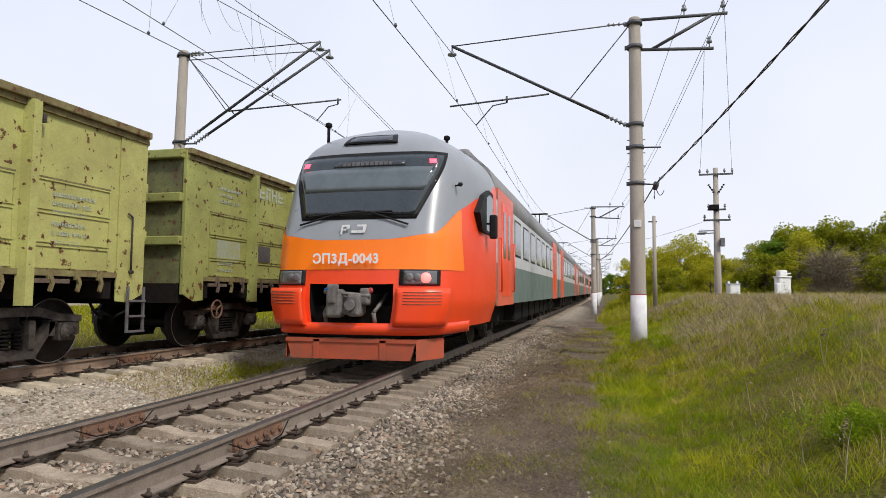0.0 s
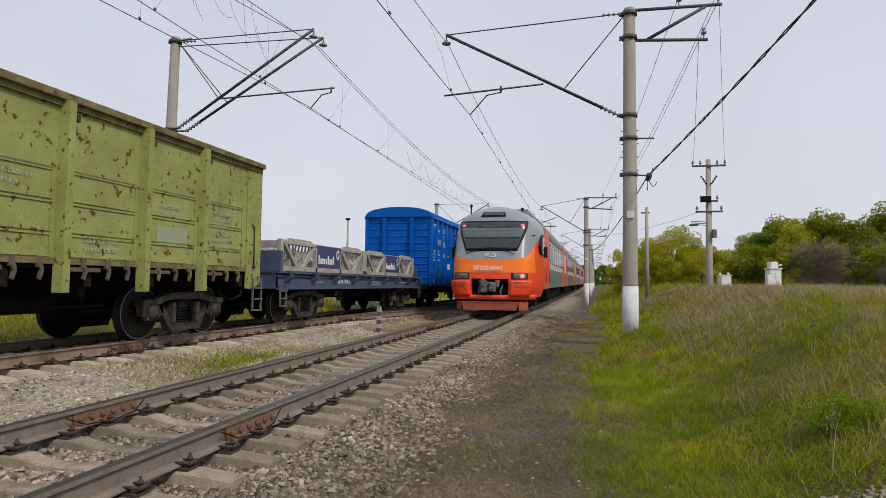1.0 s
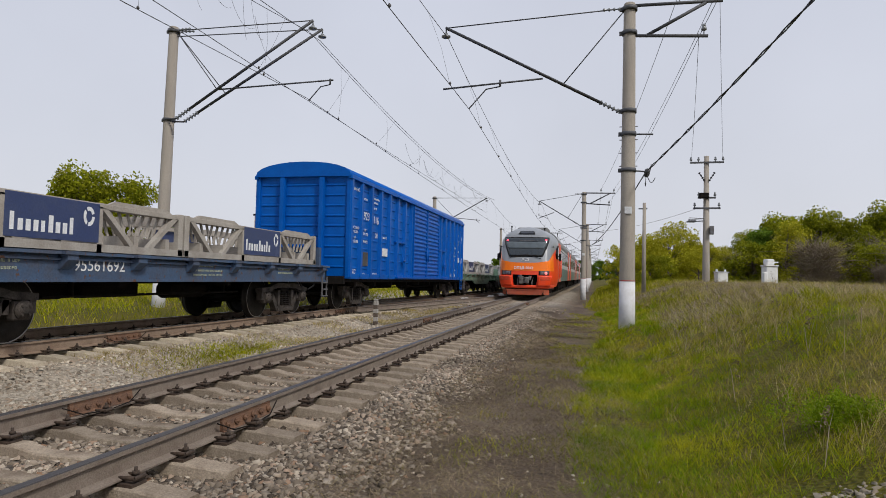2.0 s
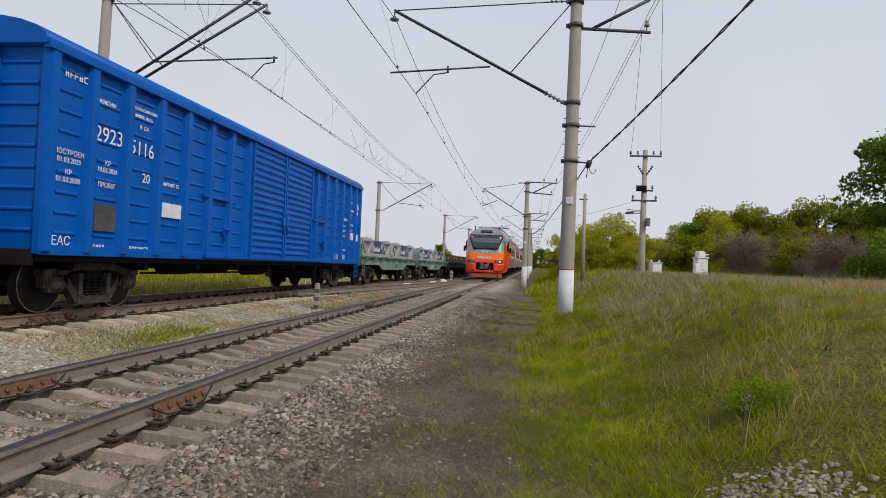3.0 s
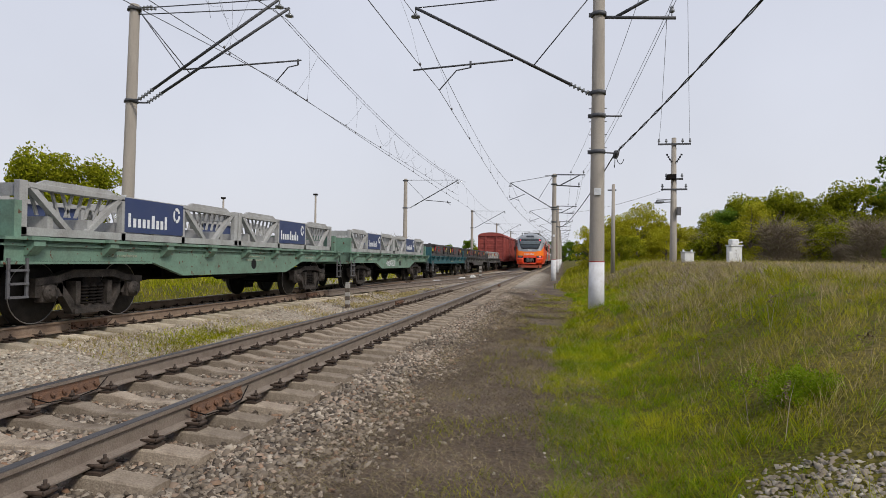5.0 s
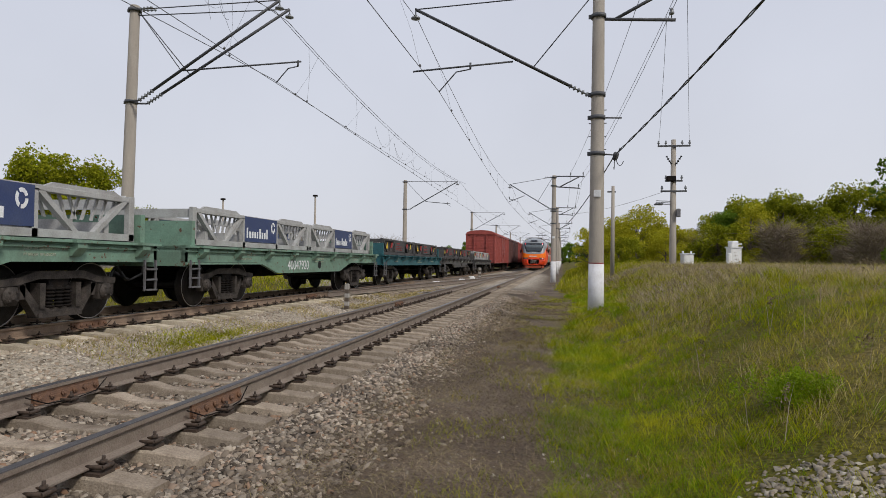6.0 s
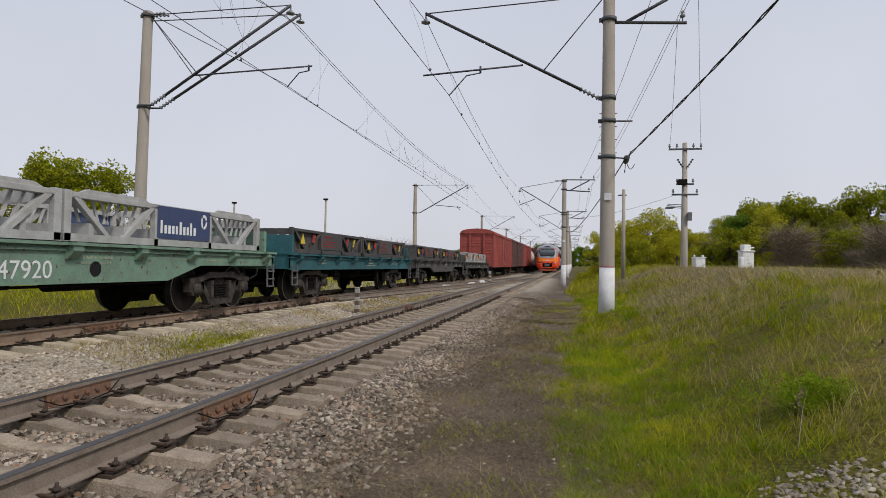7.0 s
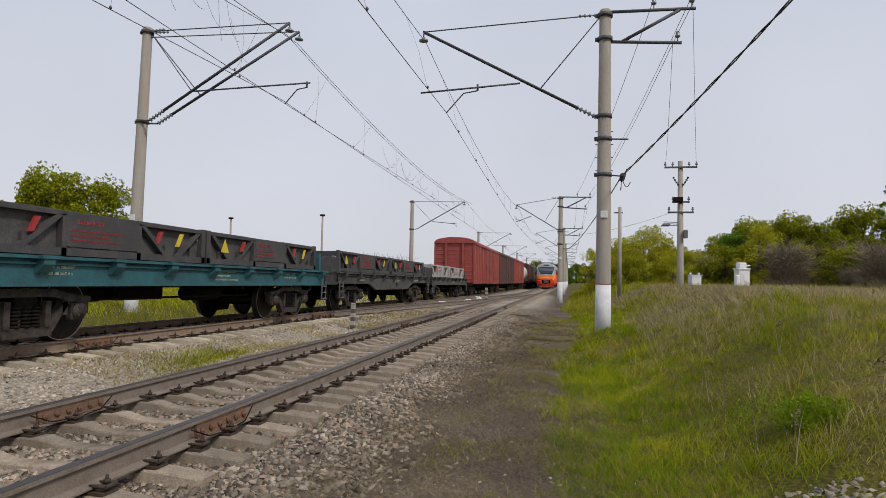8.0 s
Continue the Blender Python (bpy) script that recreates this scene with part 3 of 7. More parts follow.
def build_track(name, cx, y0, y1, split, label, rail_material, spacing=0.515, phase=0.0, lift=flat, block=None):
    block = block or SLEEPER_ME
    tr = thing(name, label, "railway track", kind="structure")
    line = [(cx, y) for y in spaced([(y0, 40, 1.0), (40, 120, 5), (120, 420, 20)])]
    for s in (-1, 1):
        rail_mesh("rail", [(x + s * GAUGE, y) for x, y in line], tr, rail_material, lift)
    rest_v, rest_f = [], []
    sv = [tuple(v.co) for v in SLEEPER_ME.vertices]
    y, i = y0 + phase, 0
    while y < y1:
        m = pose(cx + random.uniform(-0.02, 0.02), y + random.uniform(-0.025, 0.025), lift(y) + random.uniform(-0.012, 0.004), 0, random.uniform(-0.4, 0.4), random.uniform(-1.2, 1.2))
        if split[0] <= y < split[1]:
            ob = shared("sleeper", block, tr, m)
            if y < split[2]:
                for s in (-1, 1):
                    for q in (-1, 1):
                        shared("rail_clip", CLIP_ME, ob, pose(s * GAUGE + q * 0.105, 0, 0, 0, 0, 0 if q > 0 else 180))
        else:
            b = len(rest_v)
            rest_v += [tuple(m @ Vector(p)) for p in sv]
            for p in SLEEPER_ME.polygons:
                vs_ = list(p.vertices)
                for k in range(1, len(vs_) - 1):
                    rest_f.append((b + vs_[0], b + vs_[k], b + vs_[k + 1]))
        y += spacing
        i += 1
    far = raw("far_sleepers", rest_v, rest_f, block.materials[0])
    far.parent = tr
    tagged(far, kind="stuff")
    return tr


def make_tracks():
    near = build_track("passenger_track", NEAR_X, -9.0, 170, (-2, 120, 26), "railway track on grey concrete sleepers in ballast", RAILSIDE, 0.515, 0.29)
    for x, y, s in ((NEAR_X + GAUGE, 5.18, 1), (NEAR_X - GAUGE, 5.25, 1), (NEAR_X + GAUGE, 30.2, 1), (NEAR_X - GAUGE, 17.6, 1)):
        fishplates(near, x, y, s, "rust-brown bolted joint bars")
    far = build_track("freight_track", FREIGHT_X, -14.0, 190, (2, 60, 32), "railway track on pale concrete sleepers beside gravel", RAILTAN, 0.53, 0.0, freight_z, PALE_ME)
    for y in (9.4, 19.0):
        fishplates(far, FREIGHT_X + GAUGE, y, 1, "rust-brown bolted joint bars", freight_z(y))
    # a crossover leaves the freight track for the passenger track
    xo = thing("crossover_track", "rusty crossover rails joining the two tracks", "railway track", kind="structure")

    def cross_x(y):
        t = smooth01(14, 64, y)
        return FREIGHT_X * (1 - t) + NEAR_X * t

    def cross_z(y):
        return freight_z(y) * (1 - smooth01(16, 66, y))
    for s in (-1, 1):
        rail_mesh("rail", [(cross_x(y) + s * GAUGE, y) for y in np.arange(20 if s > 0 else 24, 60, 1.5)], xo, RAILSIDE, cross_z)
    for k, y in enumerate(np.arange(25, 60, 0.6)):
        shared("sleeper", SLEEPER_ME, xo, pose(cross_x(y), y, cross_z(y) - 0.016 - 0.004 * (k % 2), 0, 0, -5))
    # point machine and markers between the tracks
    for x, y, w in ((-6.6, 33, 0.5), (-6.0, 38, 0.45), (-6.3, 44, 0.5)):
        bm = bmesh.new()
        box(bm, x - w / 2, y - 0.3, -0.4, x + w / 2, y + 0.3, -0.06, 0.03)
        box(bm, x - w / 3, y - 0.2, -0.06, x + w / 3, y + 0.2, 0.0, 0.02)
        tagged(part("point_machine", bm, WHITEPOLY), "pale metal point machine box between the tracks", "machine", "point machines")


make_tracks()


def make_marker(x, y, h, r):
    m = thing("marker_post", "small black and white banded concrete marker post", "marker post", "marker posts", pose(x, y, ground_z(x, y)))
    for i in range(6):
        bm = bmesh.new()
        box(bm, -r, -r, i * h / 6 - (0.3 if i == 0 else 0), r, r, (i + 1) * h / 6, 0.004)
        part("band", bm, CONCRETE if i % 2 else BARK, m)
    bm = bmesh.new()
    box(bm, -r, -r, h, r, r, h + 0.05, 0.02)
    part("cap", bm, CONCRETE, m)


make_marker(-6.3, 18.0, 0.72, 0.06)
make_marker(-5.95, 46.0, 0.8, 0.09)


# ---- overhead line: masts, brackets, wires ----
def insulator(bm, p0, p1, n=5, r=0.075):
    p0, p1 = Vector(p0), Vector(p1)
    d = p1 - p0
    prof = []
    for k in range(n):
        a = k / n
        prof += [((a + 0.02) * d.length, r * 0.35), ((a + 0.06) * d.length, r), ((a + 0.11) * d.length, r * 0.85), ((a + 0.15) * d.length, r * 0.35)]
    lathe(bm, prof, p0, d, 12)
    return bm


def mast(bm, h, r0=0.205, r1=0.15, z0=-1.0):
    lathe(bm, [(0, r0 + 0.01), (-z0, r0), (h - z0 - 0.03, r1), (h - z0, r1 - 0.02)], (0, 0, z0), (0, 0, 1), 28)
    return bm


def rod(name, parent, p0, p1, r, material=None):
    bm = bmesh.new()
    tube(bm, p0, p1, r, n=8)
    return part(name, bm, material or BRACKET, parent)


def band(parent, z, r):
    bm = bmesh.new()
    tube(bm, (0, 0, z - 0.05), (0, 0, z + 0.05), r, n=20)
    box(bm, -r - 0.06, -0.03, z - 0.05, -r + 0.02, 0.03, z + 0.05)
    return part("clamp_band", bm, BRACKET, parent)


def catenary_mast(x, y, z, top, side, tip, foot, reg, steady, twin=False, feeder=True, lean=0.0, paint=1.14, detail=True):
    """side -1: the bracket reaches towards -x. tip, foot, reg, steady: (reach, height above the rails) from the mast."""
    e = thing("catenary_mast", "weathered round concrete mast with steel bracket over the track", "catenary mast", "catenary masts", pose(x, y, z, 0, lean, 0))
    bm = bmesh.new()
    mast(bm, top - z)
    part("post", bm, POLE, e, "weathered beige concrete post")
    if paint:
        bm = bmesh.new()
        tube(bm, (0, 0, -0.4), (0, 0, paint - z), 0.212, 0.2, n=28)
        part("painted_foot", bm, WHITEWASH, e, "whitewashed foot of the post")
        bm = bmesh.new()
        tube(bm, (0, 0, paint - z - 0.012), (0, 0, paint - z + 0.012), 0.204, n=28)
        part("paint_line", bm, LETTERRED, e, "thin red painted line")
    s = side
    h = lambda v: v - z
    for dy in ((-0.35, 0.35) if twin else (0,)):
        t_, f_ = (s * tip[0], dy, h(tip[1])), (s * foot[0], dy * 0.6, h(foot[1]))
        bm = bmesh.new()
        fv, tv = Vector(f_), Vector(t_)
        d = (tv - fv)
        insulator(bm, fv, fv + d.normalized() * 0.62, 5, 0.07)
        part("insulator", bm, PORCELAIN, e)
        for q in (-0.045, 0.045) if not twin else (0,):
            rod("bracket_tube", e, fv + Vector((0, q, 0)) + d.normalized() * 0.5, tv + Vector((0, q, 0)), 0.032 if not twin else 0.045)
        rod("foot_arm", e, (0, dy * 0.5, h(foot[1])), f_, 0.03)
        rod("tie_rod", e, (s * 0.15, 0, h(top - 0.12 - (0.2 if dy > 0 else 0))), t_, 0.018)
        bm = bmesh.new()
        insulator(bm, (s * 0.22, dy * 0.2, h(top - 0.13)), (s * 0.75, dy * 0.3, h(top - 0.12)), 4, 0.05)
        part("insulator", bm, PORCELAIN, e)
        rod("strut", e, (s * 0.15, 0, h(top - 0.2)), fv + d * 0.31, 0.016)
        bm = bmesh.new()
        tube(bm, t_, (t_[0], t_[1], t_[2] - 0.14), 0.02, n=8)
        lathe(bm, [(0, 0.04), (0.03, 0.13), (0.07, 0.13), (0.1, 0.05), (0.14, 0.05)], (t_[0], t_[1], t_[2] - 0.3), (0, 0, 1), 14)
        part("wire_clamp", bm, PORCELAIN, e)
    a, b = (s * reg[0], 0, h(reg[1])), (s * reg[2], 0, h(reg[3]))
    rod("registration_arm", e, a, b, 0.026)
    c = (s * reg[4], 0, h(reg[5]))
    rod("drop_bracket", e, (c[0], 0, c[2] + 0.1), (c[0], 0, c[2] - 0.08), 0.03)
    st = (s * steady[0], 0, h(steady[1]))
    mid = (c[0] + (st[0] - c[0]) * 0.45, 0, c[2] - 0.14)
    path_wire("steady_arm", [(c[0], 0, c[2] - 0.08), mid, st], 0.018, BRACKET, e)
    if detail:
        for zz in ((foot[1], top - 0.15, top - 0.8, 4.04, 5.0) if feeder else (foot[1], top - 0.15)):
            band(e, h(zz), 0.2)
        bm = bmesh.new()
        box(bm, -0.09, -0.215, h(2.88), 0.09, -0.19, h(3.06), 0.004)
        part("number_plate", bm, WHITEPATCH, e, "small pale plate")
    else:
        for zz in (foot[1], top - 0.15):
            band(e, h(zz), 0.19)
    if feeder:
        rod("feeder_beam", e, (-0.1, 0, h(top - 0.06)), (2.3, 0, h(top - 0.10)), 0.045)
        rod("feeder_beam", e, (-0.1, 0, h(top - 0.86)), (1.95, 0, h(top - 1.0)), 0.045)
        rod("feeder_strut", e, (0.45, 0, h(top - 0.88)), (1.9, 0, h(top - 0.12)), 0.045)
        for xx, zz in ((1.25, top - 0.02), (2.2, top - 0.02), (1.85, top - 0.94)):
            bm = bmesh.new()
            tube(bm, (xx, 0, h(zz) - 0.04), (xx, 0, h(zz) + 0.24), 0.014, n=6)
            lathe(bm, [(0, 0.03), (0.02, 0.07), (0.07, 0.07), (0.09, 0.04), (0.13, 0.055), (0.18, 0.03)], (xx, 0, h(zz) + 0.08), (0, 0, 1), 12)
            part("pin_insulator", bm, PORCELAIN, e)
        rod("side_arm", e, (0.0, 0, h(5.0)), (0.62, 0, h(4.98)), 0.022)
        for k in range(4):
            rod("step_iron", e, (-0.23, 0, h(5.2 - k * 0.35)), (0.23, 0, h(5.2 - k * 0.35)), 0.012)
    return e


MAST_Y = [-15, 17.2, 49.5, 79, 112, 146, 182, 220]
LMAST_Y = [-14, 18.0, 53.8, 90, 124, 158, 195, 235]


def near_mast_x(y):
    return 0.87 if y < 30 else -0.72


def make_masts():
    for y in MAST_Y:
        x = near_mast_x(y)
        k = 0.0 if y < 30 else 1.0
        r = x - NEAR_X
        catenary_mast(x, y, ground_z(x, y) + 0.0, 8.5 - 0.75 * k, -1, (r + 0.3, 8.19 - 1.1 * k), (0.24, 5.61 - 0.45 * k),
                      (2.26, 6.6 - 0.4 * k, r + 0.35, 6.44 - 0.7 * k, 3.43, 6.52 - 0.5 * k), (r - 0.4, 5.85 - 0.15 * k), detail=y < 60)
    for y in LMAST_Y:
        x = -13.78 if y < 30 else -13.63 if y < 60 else -12.9
        k = 0.0 if y < 30 else 1.0
        z = ground_z(x, y)
        catenary_mast(x, y, z, 9.2 - 1.15 * k, 1, (5.15 - 0.5 * k, 9.02 - 1.13 * k), (0.42, 6.09 - 0.59 * k), (1.8, 7.07 - 0.9 * k, 5.75 - 1.7 * k, 7.26 - 1.3 * k, 5.65 - 1.9 * k, 7.2 - 1.2 * k),
                      (4.95 - 0.9 * k, 6.62 - 0.9 * k), twin=y < 30, feeder=False, lean=1.2 if y < 30 else 0, paint=0.9, detail=y < 30)


make_masts()


def span(p0, p1, sag, n=14):
    return [(p0[0] + (p1[0] - p0[0]) * t, p0[1] + (p1[1] - p0[1]) * t, p0[2] + (p1[2] - p0[2]) * t - 4 * sag * t * (1 - t)) for t in [i / n for i in range(n + 1)]]


def strung(ow, con, mes, droppers):
    """One span of contact wire under its carrier, joined by droppers with clips."""
    path_wire("contact_wire", con, 0.009, WIRE, ow)
    path_wire("carrier_wire", mes, 0.009, WIRE, ow)
    for k in droppers:
        path_wire("dropper", [mes[k], ((mes[k][0] + con[k][0]) / 2 + 0.06, con[k][1], (mes[k][2] + con[k][2]) / 2), con[k]], 0.0032, WIRE, ow)
        bm = bmesh.new()
        lathe(bm, [(0, 0.014), (0.04, 0.036), (0.08, 0.014)], con[k], (0, 0, 1), 6)
        part("wire_clip", bm, WIRE, ow)


def make_wires():
    ow = thing("overhead_wires", "dark contact and carrier wires with droppers above the tracks", "overhead wire", kind="structure")
    # passenger track: (y, contact x, contact z, carrier x, carrier z)
    near = [(-15, -3.75, 5.85, -3.85, 7.9), (17.2, -3.43, 5.85, -4.06, 7.88), (49.5, -4.2, 5.65, -3.95, 6.85)] + [(y, NEAR_X + (0.3 if k % 2 else -0.3), 5.6, NEAR_X, 6.85) for k, y in enumerate(MAST_Y[3:])]
    one = [(-14, -11.2, 6.6, -11.5, 8.6), (18, -8.78, 6.63, -8.72, 8.7), (53.8, -8.5, 5.8, -8.7, 7.75)] + [(y, FREIGHT_X + (0.3 if k % 2 else -0.3), 5.7, FREIGHT_X, 7.4) for k, y in enumerate(LMAST_Y[3:])]
    two = [(-14, -7.96, 6.6, -8.2, 8.4), (18, -9.2, 6.84, -8.35, 8.4), (53.8, -9.0, 6.6, -8.3, 7.7)]
    for line, sag in ((near, 0.7), (one, 0.75), (two, 0.75)):
        for a, b in zip(line, line[1:]):
            strung(ow, span((a[1], a[0], a[2]), (b[1], b[0], b[2]), 0.05), span((a[3], a[0], a[4]), (b[3], b[0], b[4]), sag), range(1, 14, 2))
    for a, b in zip(MAST_Y, MAST_Y[1:]):  # feeders on the bank side
        for dx, dz in ((1.25, 0.22), (2.2, 0.22), (1.85, -0.75)):
            z0, z1 = (8.5 if a < 30 else 7.75) + dz, (8.5 if b < 30 else 7.75) + dz
            path_wire("feeder_wire", span((near_mast_x(a) + dx, a, z0), (near_mast_x(b) + dx, b, z1), 0.45), 0.008, WIRE, ow)
        z1 = 4.0 if b < 30 else 3.6
        if a > 0:
            path_wire("line_cable", span((near_mast_x(a) + 0.45, a, 4.0 if a < 30 else 3.6), (near_mast_x(b) + 0.35, b, z1), 0.4), 0.018, CABLE, ow)
    # stay ropes hanging loose at the far bracket
    rnd = random.Random(3)
    for k in range(9):
        x0, y0, z0 = FREIGHT_X + rnd.uniform(-0.4, 0.7), rnd.uniform(24, 46), rnd.uniform(6.6, 7.4)
        path_wire("jumper_loop", span((x0, y0, z0), (x0 + rnd.uniform(0.1, 0.6), y0 + rnd.uniform(0.4, 1.2), z0 - rnd.uniform(0.2, 0.5)), rnd.uniform(0.3, 0.8), 8), 0.005, WIRE, ow)
    for k in range(7):
        x0, y0, z0 = FREIGHT_X + rnd.uniform(-0.6, 0.4), rnd.uniform(12, 17), rnd.uniform(8.0, 8.8)
        path_wire("jumper_loop", span((x0, y0, z0), (x0 + rnd.uniform(-0.2, 0.3), y0 + rnd.uniform(0.2, 0.9), z0 - rnd.uniform(0.6, 1.4)), rnd.uniform(0.1, 0.4), 8), 0.004, WIRE, ow)


make_wires()


def make_bundle():
    """The thick twisted cable from the mast over the viewer's right."""
    c = thing("bundled_cable", "thick black twisted cable hung from the mast", "cable")
    a = Vector((1.32, 17.2, 4.0))
    b = Vector((5.35, -3.0, 7.4))
    mid = span(a, b, 0.28, 60)
    for ph in (0, math.pi):
        pts = []
        for i, p in enumerate(mid):
            w = 0.016
            pts.append((p[0] + w * math.cos(i * 1.3 + ph), p[1], p[2] + w * math.sin(i * 1.3 + ph)))
        path_wire("strand", pts, 0.012, CABLE, c)
    bm = bmesh.new()
    insulator(bm, a - Vector((0.0, 0.0, 0.1)), a + Vector((0.02, -0.3, 0.02)), 3, 0.07)
    tube(bm, (0.9, 17.2, 4.04), a, 0.02, n=8)
    part("tension_clamp", bm, CABLE, c)
    for k, (x, z) in enumerate(((1.45, 4.2), (1.55, 3.85), (1.3, 3.7))):
        path_wire("loose_tail", span(a, (x, 17.25, z), 0.2, 8), 0.01, CABLE, c)


make_bundle()


def utility_pole():
    x, y = 5.2, 32.0
    z = ground_z(x, y)
    e = thing("utility_pole", "slim grey concrete power pole with crossarms and switchgear", "utility pole", "", pose(x, y, z))
    bm = bmesh.new()
    lathe(bm, [(0, 0.2), (0.9, 0.17), (7.1 - z + 0.8, 0.11)], (0, 0, -0.8), (0, 0, 1), 16)
    part("post", bm, POLE, e)
    h = lambda v: v - z
    for zz, w in ((6.78, 0.75), (5.1, 0.4), (4.6, 0.6)):
        bm = bmesh.new()
        box(bm, -w, -0.16, h(zz) - 0.04, w, -0.09, h(zz) + 0.04)
        part("crossarm", bm, BRACKET, e)
        for q in ((-0.95, -0.5, 0.5, 0.95) if w > 0.7 else (-0.9, 0.9)):
            bm = bmesh.new()
            lathe(bm, [(0, 0.02), (0.06, 0.02), (0.08, 0.06), (0.14, 0.06), (0.17, 0.03), (0.2, 0.05), (0.24, 0.02)], (q * w, -0.125, h(zz) + 0.03), (0, 0, 1), 10)
            part("pin_insulator", bm, PORCELAIN, e)
    for s in (-1, 1):
        bm = bmesh.new()
        insulator(bm, (s * 0.1, -0.1, h(5.9)), (s * 0.38, -0.12, h(6.35)), 4, 0.06)
        part("fuse_link", bm, RUBBER, e)
    bm = bmesh.new()
    box(bm, -0.36, -0.5, h(5.05), 0.05, -0.12, h(5.3), 0.03)
    part("transformer_box", bm, IRON, e)
    bm = bmesh.new()
    box(bm, 0.12, -0.3, h(3.35), 0.3, -0.1, h(3.75), 0.02)
    part("control_box", bm, GALV, e)
    for k in range(3):
        bm = bmesh.new()
        tube(bm, (-0.15, -0.15, h(3.95) + 0.08 * k), (-0.85, -0.2 - 0.2 * k, h(4.0) + 0.05 * k), 0.018, n=6)
        box(bm, -0.9, -0.28 - 0.2 * k, h(3.92), -0.55, -0.12 - 0.2 * k, h(3.98))
        part("side_bracket", bm, BRACKET, e)
    for q, tip in ((-0.7, (2.6, 7.6)), (0.7, (3.1, 8.6))):
        path_wire("link_wire", span((q, -0.125, h(6.98)), (tip[0] - x, 17.2 - y, h(tip[1])), 0.35, 10), 0.006, WIRE, e)
    path_wire("service_wire", span((-0.4, -0.1, h(4.6)), (near_mast_x(48) - x, 48 - y, h(4.6)), 0.3, 10), 0.008, WIRE, e)
    # the bare slim pole behind the mast
    x2, y2 = 2.65, 35.5
    e2 = thing("slim_pole", "slim bare concrete pole standing in grass", "pole", "", pose(x2, y2, ground_z(x2, y2)))
    bm = bmesh.new()
    lathe(bm, [(0, 0.12), (5.5, 0.085)], (0, 0, -0.6), (0, 0, 1), 12)
    part("post", bm, POLE, e2)
    bm = bmesh.new()
    box(bm, -0.3, -0.03, 4.55, 0.15, 0.03, 4.62)
    part("crossarm", bm, BRACKET, e2)
    # two more poles behind the freight track
    for px, py, hh in ((-24.5, 60.0, 7.3), (-34.6, 60.0, 7.0)):
        e3 = thing("lamp_pole", "thin dark pole with a small cap beyond the line", "pole", "distant poles", pose(px, py, ground_z(px, py)))
        bm = bmesh.new()
        lathe(bm, [(0, 0.13), (hh + 0.5, 0.09)], (0, 0, -0.5), (0, 0, 1), 10)
        part("post", bm, POLE, e3)
        bm = bmesh.new()
        box(bm, -0.22, -0.15, hh - 0.02, 0.22, 0.15, hh + 0.16, 0.03)
        part("cap", bm, IRON, e3)


utility_pole()


def relay_boxes():
    for x, y, w, hh, stack in ((7.95, 32, 0.52, 0.98, True), (5.85, 32, 0.46, 0.58, False)):
        e = thing("relay_box", "white painted steel trackside cabinet on the bank", "cabinet", "trackside cabinets", pose(x, y, ground_z(x, y) + 0.22, 0, 0, 12))
        part("plinth", box(bmesh.new(), -w / 2 - 0.06, -0.3, -0.5, w / 2 + 0.06, 0.3, 0.0, 0.01), CONCRETE, e)
        bm = bmesh.new()
        box(bm, -w / 2, -0.25, 0, w / 2, 0.25, hh * 0.78, 0.02)
        part("body", bm, WHITEPOLY, e)
        bm = bmesh.new()
        box(bm, -w / 2 - 0.04, -0.29, hh * 0.78, w / 2 + 0.04, 0.29, hh * 0.84, 0.015)
        part("lid", bm, WHITEPOLY, e)
        bm = bmesh.new()
        box(bm, -w * 0.36, -0.262, 0.1, w * 0.36, -0.25, hh * 0.7, 0.004)
        part("door", bm, WHITEPOLY, e)
        if stack:
            bm = bmesh.new()
            box(bm, -w * 0.4, -0.2, hh * 0.84, w * 0.28, 0.2, hh * 1.12, 0.05)
            box(bm, -w * 0.75, -0.28, 0.0, -w * 0.4, -0.05, 0.5, 0.04)
            part("upper_housing", bm, WHITEPOLY, e)
            bm = bmesh.new()
            tube(bm, (w * 0.2, 0, hh * 0.95), (w * 0.75, 0, hh * 0.98), 0.03, n=8)
            part("cable_outlet", bm, WHITEPOLY, e)
        else:
            for q in (-0.2, 0.2):
                bm = bmesh.new()
                tube(bm, (q, 0, hh * 0.84), (q, 0, hh * 1.02), 0.05, n=8)
                part("lifting_lug", bm, WHITEPOLY, e)


relay_boxes()

